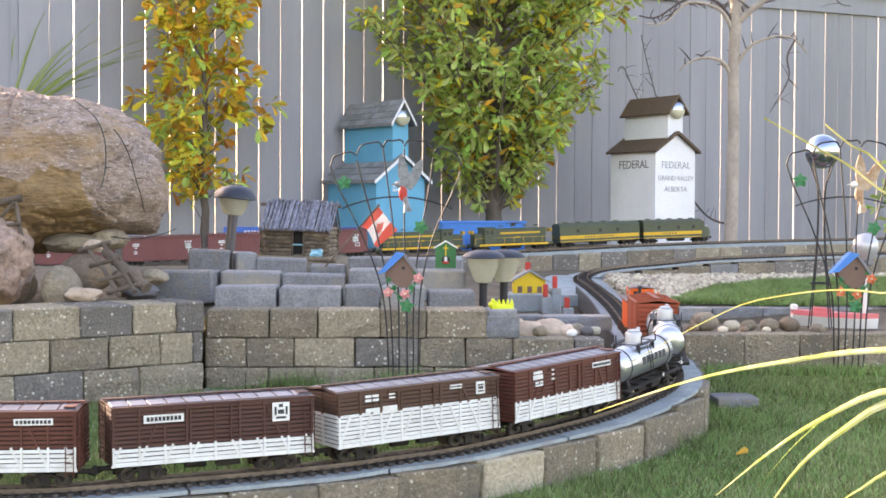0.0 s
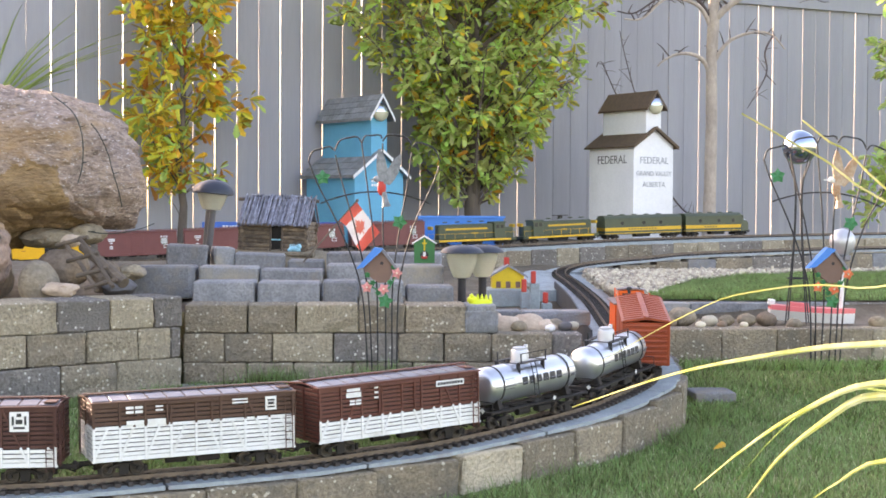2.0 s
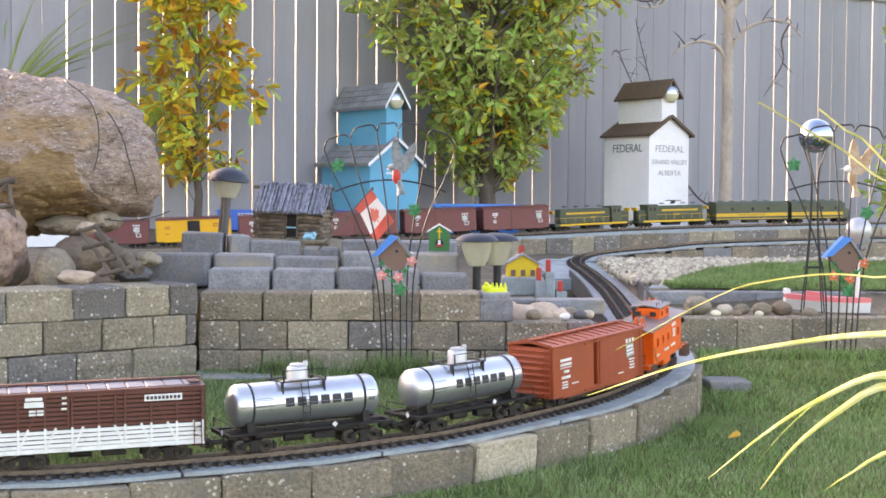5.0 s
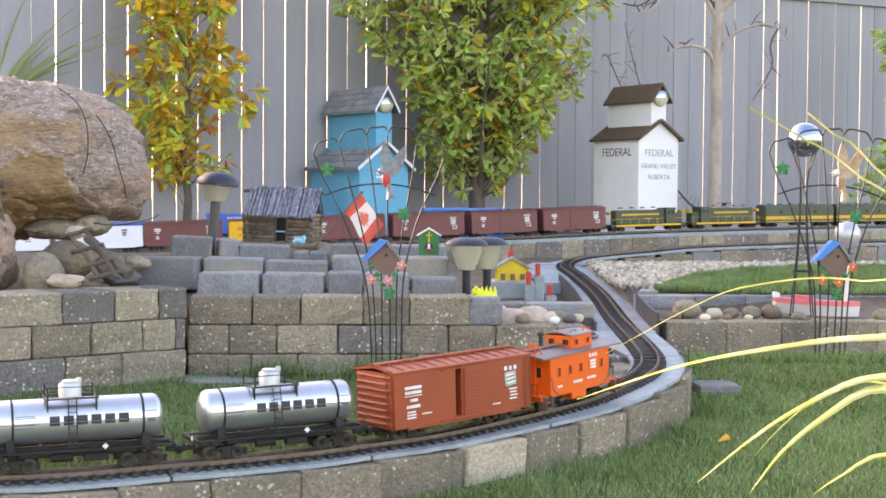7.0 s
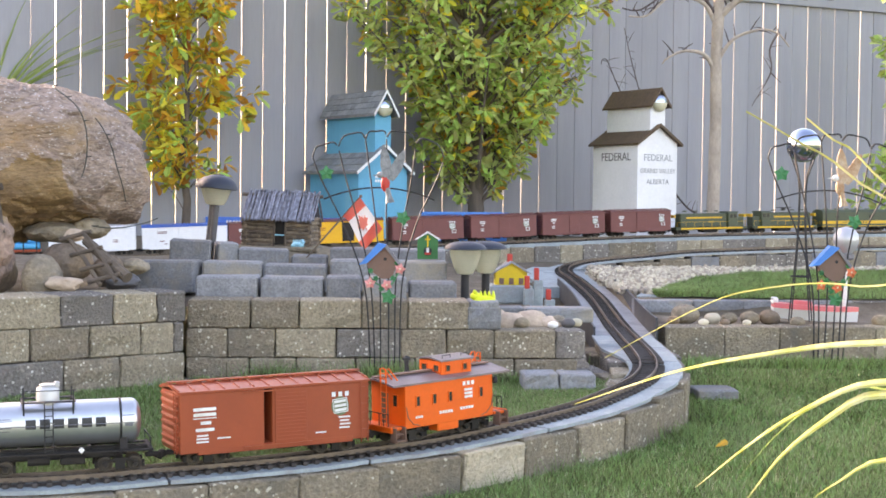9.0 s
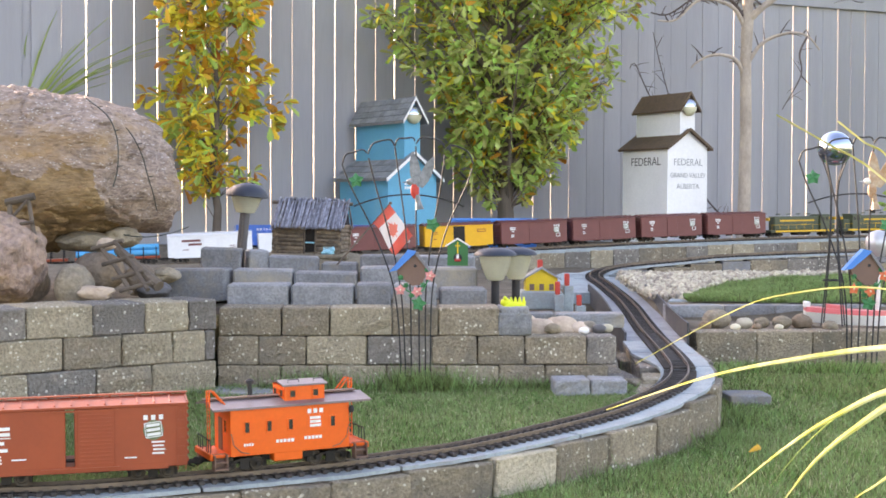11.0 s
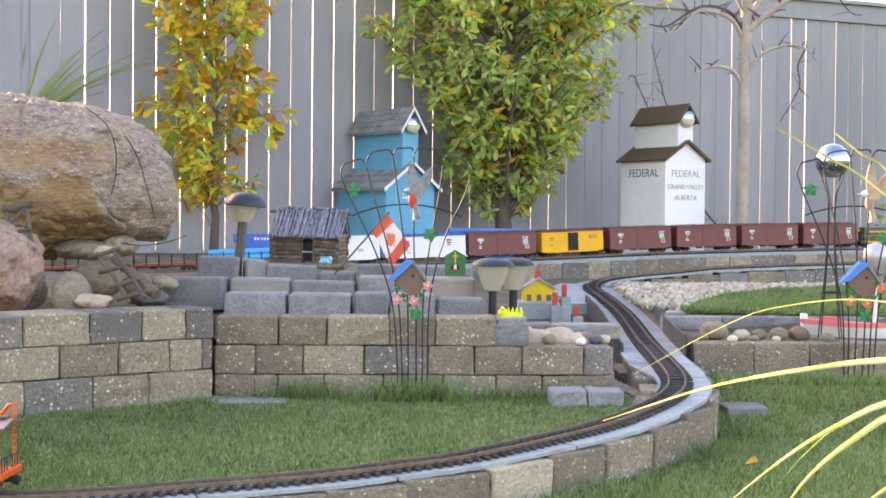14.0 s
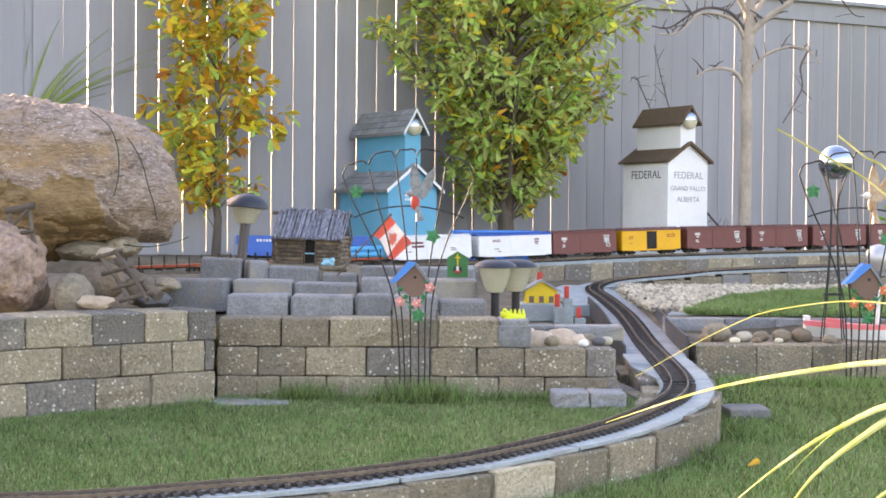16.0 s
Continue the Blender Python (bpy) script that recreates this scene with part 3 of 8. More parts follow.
laid("wall_left", (-1.28, 3.112), (-0.592, 3.672), [
    (0.205, 0.294, -0.20, [(-0.02, BT), (0.16, BB), (0.37, BT), (0.548, BG), (0.698, BB), (0.883, BT)]),
    (0.294, 0.374, -0.20, [(-0.04, BB), (0.11, BT), (0.29, BB), (0.465, BT), (0.62, BB), (0.761, BT), (0.855, BT), (0.885, BG)]),
    (0.374, 0.454, -0.20, [(-0.06, BT), (0.10, BG), (0.25, BT), (0.373, BG), (0.544, BT), (0.687, BG), (0.81, BT), (0.892, BG)])],
    "retaining wall of tan and grey split-face concrete blocks", 3, 0.17)
laid("wall_middle", (-0.60, 3.746), (0.475, 3.794), [
    (0.195, 0.272, -0.004, [(0.164, BB), (0.287, BT), (0.446, BT), (0.607, BB), (0.749, BT), (0.874, BB), (1.046, BB)]),
    (0.272, 0.350, -0.007, [(0.104, BB), (0.231, BB), (0.394, BT), (0.567, BG), (0.691, BB), (0.819, BB), (0.987, BB), (1.068, BG)]),
    (0.350, 0.428, -0.003, [(0.165, BB), (0.293, BB), (0.46, BT), (0.586, BB), (0.752, BB), (0.833, BS)])],
    "curving retaining wall of speckled concrete blocks", 8, 0.13)
courses("wall_right", (0.835, 4.645), (2.9, 4.82), [(0.07, 0.176, -0.05, 0, 2.1), (0.177, 0.290, 0.0, 0, 2.1)], (0.133, 0.20, 0.205, 0.19), [BB, BB, BT, BB], "low front wall of speckled concrete blocks", 12)
courses("wall_terrace", (0.84, 5.245), (2.9, 5.42), [(0.24, 0.337, 0.0, 0, 2.0)], (0.21, 0.195, 0.22), [BS, BG], "second low terrace wall of grey blocks", 14)
# smooth grey blocks stepping up behind the middle wall
def step_blocks(label, rows, seed):
    root = thing("rockery_step", pose(0, 0, 0), label, "wall", kind="structure")
    r = random.Random(seed)
    for x0, x1, y, z0, z1, yaw, tilt in rows:
        me = block_mesh("block", x1 - x0 - 0.004, 0.13, z1 - z0, BS, r.uniform(0, 90), 0.003, 0.005)
        block_at(me, root, ((x0 + x1) / 2, y + 0.065, (z0 + z1) / 2), yaw, tilt=tilt)


step_blocks("step of smooth weathered grey concrete blocks", [(-0.611, -0.436, 3.92, 0.40, 0.480, 2, -0.6), (-0.430, -0.254, 3.925, 0.40, 0.479, 1, 0.5), (-0.250, -0.150, 3.93, 0.40, 0.482, 3, 0), (-0.147, -0.02, 3.94, 0.40, 0.480, 0, 0.4), (-0.016, 0.120, 3.95, 0.40, 0.468, 2, -0.3)], 21)
step_blocks("second step of smooth weathered grey blocks", [(-0.815, -0.634, 4.09, 0.42, 0.514, -3, -0.5), (-0.630, -0.453, 4.16, 0.42, 0.511, 3, 0.6), (-0.447, -0.26, 4.17, 0.42, 0.503, 1, 0.8), (-0.254, -0.09, 4.20, 0.42, 0.518, 2, -0.4), (-0.086, 0.10, 4.21, 0.42, 0.515, 0, 0.4)], 22)
step_blocks("top step of smooth weathered grey blocks", [(-0.769, -0.640, 4.38, 0.43, 0.568, 6, 2.5), (-0.634, -0.566, 4.42, 0.43, 0.560, 14, 2), (-0.562, -0.401, 4.43, 0.43, 0.541, 4, 2.2), (-0.394, -0.277, 4.46, 0.43, 0.520, 2, 0.5), (-0.27, -0.09, 4.46, 0.43, 0.545, 1, -0.5), (-0.085, 0.10, 4.48, 0.43, 0.542, 0, 0.5)], 23)
step_blocks("flat grey paving slab in the grass at the wall foot", [(-0.70, -0.40, 3.61, 0.16, 0.219, 6, 0.4)], 24)
courses("channel_kerb", (0.14, 4.266), (0.55, 4.280), [(0.33, 0.376, 0.0, 0, 0.41)], (0.2, 0.21), [BS], "grey block kerb behind the small stones", 24, 0.10)
# inner cheek under the slab, at the bend
courses("cheek_wall", (0.485, 3.72), (0.560, 4.60), [(0.10, 0.17, 0, 0, 0.88), (0.17, 0.238, 0, 0, 0.88)], (0.18, 0.17), [BG, BB], "rough block cheek under the track bed", 25, 0.08)


def curve_wall(name, curve, s0, s1, side, z_of, heights, widths, mats, label, seed, limit=None):
    root = thing(name, pose(0, 0, 0), label, "wall", kind="structure")
    r = random.Random(seed)
    cache = {}
    for ri, (lo, hi) in enumerate(heights):
        s, k = s0 + 0.07 * ri, ri
        while s < s1:
            w = widths[k % len(widths)]
            p, d = on(curve, s + w / 2)
            n = Vector((d.y, -d.x, 0)) * side(s + w / 2)
            mt = mats[k % len(mats)] if len(mats) > 6 else mats[r.randrange(len(mats))]
            key = (mt.name, ri, r.randrange(3))
            if key not in cache:
                cache[key] = block_mesh("block", 0.16, 0.10, hi - lo - 0.003, mt, r.uniform(0, 90))
            c = p + n - Vector((d.y, -d.x, 0)) * 0.05
            q0, q1 = on(curve, s), on(curve, s + w)
            ends = [q[0] + Vector((q[1].y, -q[1].x, 0)) * side(s + w / 2) for q in (q0, q1)]
            long = (ends[1] - ends[0]).length
            block_at(cache[key], root, (c.x, c.y, z_of(s + w / 2) + (lo + hi) / 2), math.degrees(math.atan2(d.y, d.x)), sx=(long - 0.002) / 0.16)
            s, k = s + w, k + 1
    return root


def bed_out(s):
    """Half width of the mortar bed on the outside of the near track."""
    return 0.072 + 0.024 * smooth01((s - 4.87) / 0.75)


def near_z(s):
    return on(NEAR, s)[0].z - 0.0225


curve_wall("wall_track", NEAR, 2.96, 6.80, lambda s: bed_out(s) + 0.010, near_z, [(-0.122, -0.003)], (0.17, 0.19, 0.18, 0.18, 0.18, 0.185, 0.185, 0.18, 0.17), [BB, BG, BB, BB, BB, BB, BB, BB, BB, BB, BB, M["block_pale"], BB, BB, BB, BB, BB, BG, BB, BB, BG, BB], "low curved wall of split-face blocks carrying the track", 31)
curve_wall("wall_track_base", NEAR, 2.98, 6.80, lambda s: bed_out(s) + 0.026, near_z, [(-0.20, -0.123)], (0.19, 0.18), [BB, BB, BT], "buried lower course of the curved track wall", 32)
curve_wall("wall_back", BACK, 5.01, 12.68, lambda s: 0.105, lambda s: on(BACK, s)[0].z - 0.028, [(-0.235, -0.118), (-0.118, -0.004)], (0.165, 0.15, 0.17, 0.155), [BG, BB, BT, BT, BB], "long retaining wall of mixed grey and tan blocks under the back track", 33)
curve_wall("wall_lower_back", NEAR, 9.08, 11.76, lambda s: 0.085, lambda s: on(NEAR, s)[0].z - 0.03, [(-0.13, -0.004)], (0.165, 0.15, 0.2), [BG, BB, BS], "low block wall under the lower back track", 34)


curve_wall("wall_track_inner", NEAR, 5.68, 6.76, lambda s: -0.002, near_z, [(-0.20, -0.10), (-0.10, -0.003)], (0.15, 0.17), [BB, BG, BT], "rough inner cheek of blocks under the bend", 35)

laid("wall_cheek", (0.470, 4.06), (0.536, 3.66), [
    (0.13, 0.185, -0.01, [(0.13, BB), (0.25, BG), (0.41, BB)]),
    (0.185, 0.226, -0.01, [(0.17, BG), (0.30, BB), (0.40, BT)])],
    "rough broken block face beside the track bend", 36, 0.05, 0.0)

# ---- tracks ----
def ribbon(bm, curve, s0, s1, a, b, z0, z1, step=0.03):
    """A swept bar: offsets a..b to the right of the line, heights z0..z1 from the rail top; a, b may be functions."""
    rows = []
    s = s0
    while s <= s1 + 1e-6:
        p, d = on(curve, s)
        n = Vector((d.y, -d.x, 0))
        aa, bb = (a(s) if callable(a) else a), (b(s) if callable(b) else b)
        rows.append([bm.verts.new(p + n * o + Vector((0, 0, z))) for o, z in ((aa, z0), (bb, z0), (bb, z1), (aa, z1))])
        s += step
    for r0, r1 in zip(rows, rows[1:]):
        for k in range(4):
            bm.faces.new([r0[k], r0[(k + 1) % 4], r1[(k + 1) % 4], r1[k]])
    bm.faces.new(rows[0][::-1])
    bm.faces.new(rows[-1])


def track(name, curve, s0, s1, tie_objects, label):
    root = thing(name, pose(0, 0, 0), label, "railway track", kind="structure")
    for o in (-0.0225, 0.0225):
        bm = bmesh.new()
        ribbon(bm, curve, s0, s1, o - 0.0017, o + 0.0017, -0.0035, 0.0, 0.02)
        ribbon(bm, curve, s0, s1, o - 0.0008, o + 0.0008, -0.0075, -0.003, 0.02)
        ribbon(bm, curve, s0, s1, o - 0.0034, o + 0.0034, -0.0085, -0.007, 0.02)
        part("rail", bm, M["rail"], root)
    bm = bmesh.new()
    box(bm, (0, 0, -0.0125), (0.0105, 0.088, 0.0085), 0.0015)
    box(bm, (0, 0.0225, -0.0078), (0.0075, 0.011, 0.003))
    box(bm, (0, -0.0225, -0.0078), (0.0075, 0.011, 0.003))
    bmesh.ops.recalc_face_normals(bm, faces=bm.faces)
    me = bpy.data.meshes.new("tie")
    bm.to_mesh(me)
    bm.free()
    me.materials.append(M["tie"])
    far = bmesh.new()
    s = s0
    while s < s1:
        p, d = on(curve, s)
        m = Matrix.Translation(p) @ pose(0, 0, 0, 0, 0, math.degrees(math.atan2(d.y, d.x)))
        if tie_objects(s):
            ob = new("tie", me)
            ob.parent, ob.matrix_basis = root, m
        else:
            n0 = len(far.verts)
            box(far, (0, 0, -0.0125), (0.0105, 0.088, 0.0085), 0, m)
        s += 0.0242
    for o in (-0.026, 0.026):
        ribbon(far, curve, s0, s1, o - 0.002, o + 0.002, -0.0165, -0.0115, 0.03)
    tagged(part("tie_strip", far, M["tie"], root), kind="stuff")
    return root


track("track_front", NEAR, 2.48, 11.86, lambda s: 3.98 < s < 7.0, "narrow garden railway track with dark ties on a mortar bed")
track("track_back", BACK, 3.40, 13.09, lambda s: False, "long garden railway track along the fence")
slab = thing("track_bed", pose(0, 0, 0), "light grey mortar bed under the garden track", "track bed", kind="structure")
edges = [2.98, 3.43, 3.92, 4.34, 4.74, 5.22, 5.76, 6.05, 6.38, 6.80]
for e0, e1 in zip(edges, edges[1:]):
    bm = bmesh.new()
    ribbon(bm, NEAR, e0 + 0.0006, e1 - 0.0006, lambda s: -0.052 - 0.053 * smooth01((s - 5.98) / 0.40), lambda s: bed_out(s) - 0.004 + 0.006 * noise.noise(Vector((s * 9, 0, 0))) + 0.004 * noise.noise(Vector((s * 31, 0, 0))), -0.0245, -0.0165, 0.0094)
    part("bed_slab", bm, M["slab"], slab)
bm = bmesh.new()
ribbon(bm, NEAR, 8.98, 11.86, -0.10, 0.072, -0.026, -0.0165, 0.03)
part("bed_slab", bm, M["slab"], slab)
bm = bmesh.new()
ribbon(bm, NEAR, 8.38, 9.10, -0.19, 0.17, -0.066, -0.018, 0.03)
part("bed_slab", bm, M["slab"], slab)
slab2 = thing("track_bed_back", pose(0, 0, 0), "pale mortar bed under the back track", "track bed", kind="structure")
bm = bmesh.new()
ribbon(bm, BACK, 3.40, 13.09, -0.10, 0.098, -0.05, -0.0165, 0.05)
part("bed_slab", bm, M["slab"], slab2)

abut = thing("abutment", pose(0, 0, 0), "rough block abutment carrying the bridge end", "abutment", kind="structure")
for i, (x, y, z, w) in enumerate(((0.615, 4.50, 0.185, 0.15), (0.76, 4.50, 0.185, 0.13), (0.62, 4.37, 0.185, 0.15), (0.76, 4.37, 0.185, 0.13), (0.69, 4.48, 0.10, 0.28), (0.69, 4.35, 0.10, 0.26))):
    block_at(block_mesh("block", w, 0.13, 0.085, BG if i % 2 else BB, 60 + i), abut, (x, y, z), 2)

# steel channel bridge between the bend and the back
bridge = thing("bridge", pose(0, 0, 0), "dark steel channel bridge carrying the climbing track", "bridge")
bm = bmesh.new()
ribbon(bm, NEAR, 6.78, 8.48, -0.095, 0.10, -0.03, -0.018, 0.03)
part("deck", bm, M["deck"], bridge)
for o, lo, hi, a, b in ((-0.098, -0.075, 0.012, 6.78, 8.48), (0.105, -0.03, 0.045, 6.78, 8.16)):
    bm = bmesh.new()
    ribbon(bm, NEAR, a, b, o - 0.003, o + 0.003, lo, hi, 0.03)
    part("side_plate", bm, M["steel"], bridge)


# ---- grass blades ----
def blades(name, count, sample, h0, h1, label, seed, wide=0.0017, dry=None):
    g = np.random.default_rng(seed)
    pts = sample(g, count)
    n = len(pts)
    ang = g.uniform(0, 2 * np.pi, n)
    h = g.uniform(h0, h1, n) * (0.75 + 0.5 * g.random(n))
    lean = g.normal(0, 0.45, (n, 2)) * h[:, None]
    side = np.stack([np.cos(ang), np.sin(ang), np.zeros(n)], 1) * wide * g.uniform(0.7, 1.4, n)[:, None]
    tip = pts + np.concatenate([lean, h[:, None]], 1)
    v = np.stack([pts - side, pts + side, tip], 1).reshape(-1, 3)
    me = bpy.data.meshes.new(name)
    me.vertices.add(n * 3)
    me.vertices.foreach_set("co", v.ravel())
    me.loops.add(n * 3)
    me.loops.foreach_set("vertex_index", np.arange(n * 3, dtype=np.int32))
    me.polygons.add(n)
    me.polygons.foreach_set("loop_start", np.arange(0, n * 3, 3, dtype=np.int32))
    me.update(calc_edges=True)
    me.materials.append(dry or M["grass"])
    return tagged(new(name, me), label, "grass", kind="stuff")


def inner_points(g, n):
    x = g.uniform(-1.5, 0.50, n)
    front = np.interp(x, inner_xs, [inner_span(v)[0] for v in inner_xs])
    back = np.interp(x, inner_xs, [inner_span(v)[1] for v in inner_xs]) - 0.10
    y = front + (back - front) * g.random(n)
    z = np.array([lawn_in(a, b) for a, b in zip(x, y)])
    return np.stack([x, y, z], 1)


def outer_points(g, n):
    x = g.uniform(-0.35, 1.9, n)
    y = 2.35 + 2.28 * g.random(n)
    edge = np.interp(x, [-0.4, -0.17, -0.02, 0.15, 0.43, 0.60, 0.70, 0.755, 0.77], [2.613, 2.693, 2.788, 2.909, 3.193, 3.422, 3.598, 3.787, 12.0])
    keep = (y < edge - 0.01) | (x > 0.82)
    x, y = x[keep], y[keep]
    z = np.array([lawn_out(a, b) for a, b in zip(x, y)])
    return np.stack([x, y, z], 1)


blades("lawn_grass", 190000, inner_points, 0.007, 0.016, "short mown green grass inside the track", 1)
blades("lawn_grass", 34000, inner_points, 0.007, 0.017, "pale dry blades among the mown grass", 4, 0.0013, M["grass_dry"])
blades("lawn_grass", 34000, outer_points, 0.010, 0.023, "pale dry blades among the mown grass", 5, 0.0013, M["grass_dry"])
blades("lawn_grass", 240000, outer_points, 0.010, 0.022, "short mown green grass outside the track", 2)


def tuft(cx, cy, cz, rx, ry, n, h, seed):
    def pts(g, k):
        return np.stack([g.normal(cx, rx, k), g.normal(cy, ry, k), np.full(k, cz)], 1)
    blades("grass_tuft", n, pts, h * 0.5, h, "uncut grass tuft at the foot of the wall", seed, 0.0014)


for i, (cx, cy, cz, rx, n, h) in enumerate(((-0.36, 3.709, 0.212, 0.05, 500, 0.06), (-0.06, 3.662, 0.215, 0.07, 1100, 0.075), (0.22, 3.709, 0.22, 0.10, 500, 0.035), (-0.62, 3.581, 0.205, 0.03, 200, 0.04), (1.1, 4.121, 0.215, 0.2, 900, 0.05),
                                            (0.70, 3.500, 0.095, 0.06, 700, 0.06), (0.42, 3.041, 0.085, 0.08, 500, 0.06), (0.24, 2.825, 0.08, 0.05, 300, 0.06), (0.80, 3.770, 0.12, 0.04, 500, 0.05), (-0.83, 3.365, 0.205, 0.15, 350, 0.03))):
    tuft(cx, cy, cz, rx, 0.012 if i not in (5, 6, 7, 8) else 0.05, n, h, 40 + i)


def island_back(x):
    """Back edge of the raised lawn patch, where the pebbles begin."""
    return float(np.interp(x, [0.92, 1.00, 1.12, 1.28, 1.54, 1.90, 2.35, 3.25], [5.38, 5.66, 6.08, 6.38, 6.62, 6.88, 7.10, 7.45]))


def island_points(g, n):
    x = 0.935 + 2.35 * g.random(n) ** 1.2
    back = np.interp(x, [0.92, 1.00, 1.12, 1.28, 1.54, 1.90, 2.35, 3.25], [5.38, 5.66, 6.08, 6.38, 6.62, 6.88, 7.10, 7.45])
    y = 5.36 + (back - 5.36) * g.random(n)
    z = np.array([bed_z(a, b) for a, b in zip(x, y)]) + 0.005
    return np.stack([x, y, z], 1)


sheet("lawn_island", np.linspace(0.93, 3.3, 60), np.linspace(0, 1, 24), lambda x, y: bed_z(x, y) + 0.006, M["lawn"], "raised patch of lawn behind the terrace wall", y_of=lambda x: (5.35, island_back(x)))
blades("lawn_grass", 110000, island_points, 0.012, 0.026, "short grass on the raised lawn patch", 3)

# bluish slab edging along the end of the lawn patch
edging = thing("lawn_edging", pose(0, 0, 0), "curved bluish grey slab edging the raised lawn", "edging", kind="structure")
rim = spline([(0.905, 5.39, 0.326), (0.940, 5.54, 0.327), (0.99, 5.76, 0.330), (1.07, 6.06, 0.334), (1.18, 6.29, 0.340)])
for e0, e1 in ((0.0, 0.34), (0.34, 0.66), (0.66, 0.90)):
    bm = bmesh.new()
    q = e0 + 0.002
    rows = []
    while q <= e1 - 0.002:
        p_, d_ = on(rim, q)
        n_ = Vector((d_.y, -d_.x, 0))
        half = 0.048 - 0.020 * q
        rows.append([bm.verts.new(p_ + n_ * o + Vector((0, 0, z))) for o, z in ((-half, -0.03), (half, -0.03), (half, 0.016), (-half, 0.016))])
        q += 0.03
    for r0, r1 in zip(rows, rows[1:]):
        for k in range(4):
            bm.faces.new([r0[k], r0[(k + 1) % 4], r1[(k + 1) % 4], r1[k]])
    bm.faces.new(rows[0][::-1])
    bm.faces.new(rows[-1])
    part("slab", bm, M["slab"], edging)

# pale angular gravel between the lawn patch and the lower back wall
g = random.Random(9)
ico = bmesh.new()
bmesh.ops.create_icosphere(ico, subdivisions=1, radius=1)
ico_v = [v.co.copy() for v in ico.verts]
ico_f = [[v.index for v in f.verts] for f in ico.faces]
ico.free()
verts, faces = [], []
for i in range(12000):
    x = g.uniform(0.835, 3.0) if i % 2 else g.uniform(0.835, 1.5)
    base = 6.86 + 0.10 * smooth01((x - 0.9) / 0.4) + 0.19 * max(x - 1.3, 0)
    lo = island_back(x) if x > 0.98 else 5.66 - (x - 0.83) * 1.6
    y = lo + (base - lo) * g.random()
    r = g.uniform(0.007, 0.018)
    e = Euler((g.uniform(0, 6), g.uniform(0, 6), g.uniform(0, 6))).to_matrix()
    s3 = Vector((g.uniform(0.8, 1.6), g.uniform(0.6, 1.2), g.uniform(0.5, 0.8)))
    bed = bed_z(x, y) + 0.016 * g.random()
    n0 = len(verts)
    for v in ico_v:
        q = e @ Vector((v.x * s3.x, v.y * s3.y, v.z * s3.z)) * r * g.uniform(0.78, 1.15)
        verts.append((q.x + x, q.y + y, q.z + bed + 0.006))
    faces += [[n0 + k for k in f] for f in ico_f]
me = bpy.data.meshes.new("gravel")
me.from_pydata(verts, [], faces)
me.materials.append(M["pebble"])
tagged(new("gravel", me), "strip of pale cream broken gravel beside the lawn patch", "gravel", kind="stuff")


# ---- rolling stock; local x runs along the car to the right, z = 0 at the rail top ----
SHARED = {}


def wheelset_mesh():
    if "wheelset" not in SHARED:
        bm = bmesh.new()
        turn = pose(0, 0, 0, 90, 0, 0)
        for y in (-0.0215, 0.0215):
            sgn = 1 if y > 0 else -1
            lathe(bm, [(0.004, -0.004), (0.0148, -0.004), (0.0148, -0.001), (0.0138, 0.004), (0.0105, 0.0042), (0.009, 0.0022), (0.004, 0.0022)], (0, 0, 0), 18, Matrix.Translation((0, y, 0)) @ pose(0, 0, 0, -90 * sgn, 0, 0))
        tube(bm, [(0, -0.033, 0), (0, 0.033, 0)], 0.0022, 8)
        for k in range(4):
            for y in (-0.0262, 0.0262):
                a = k * math.pi / 2
                box(bm, (0.0065 * math.cos(a), y, 0.0065 * math.sin(a)), (0.003, 0.001, 0.003))
        bmesh.ops.recalc_face_normals(bm, faces=bm.faces)
        me = bpy.data.meshes.new("wheelset")
        bm.to_mesh(me)
        bm.free()
        me.materials.append(M["wheel"])
        me.shade_smooth()
        me.set_sharp_from_angle(angle=radians(35))
        SHARED["wheelset"] = me
    return SHARED["wheelset"]


def truck_mesh():
    if "truck" not in SHARED:
        bm = bmesh.new()
        for sy in (-1, 1):
            y = sy * 0.034
            for x in (-0.027, 0.027):
                box(bm, (x, y, 0.0165), (0.008, 0.007, 0.007), 0.0015)
                tube(bm, [(x, y - 0.004 * sy, 0.0155), (x, y + 0.006 * sy, 0.0155)], 0.004, 10)
            prism(bm, [(-0.033, 0.020), (-0.02, 0.024), (-0.009, 0.028), (0.009, 0.028), (0.02, 0.024), (0.033, 0.020), (0.033, 0.0175), (0.009, 0.023), (0.009, 0.008), (-0.009, 0.008), (-0.009, 0.023), (-0.033, 0.0175)], "y", y - 0.003, y + 0.003)
            for k in (-0.006, 0, 0.006):
                tube(bm, [(k, y, 0.006), (k, y, 0.022)], 0.0025, 8)
            box(bm, (-0.043, y * 0.72, 0.0145), (0.006, 0.009, 0.013), 0.001)
            box(bm, (0.043, y * 0.72, 0.0145), (0.006, 0.009, 0.013), 0.001)
        box(bm, (0, 0, 0.021), (0.018, 0.066, 0.010), 0.002)
        bmesh.ops.recalc_face_normals(bm, faces=bm.faces)
        me = bpy.data.meshes.new("truck")
        bm.to_mesh(me)
        bm.free()
        me.materials.append(M["truck"])
        SHARED["truck"] = me
    return SHARED["truck"]


WHEELS = {}


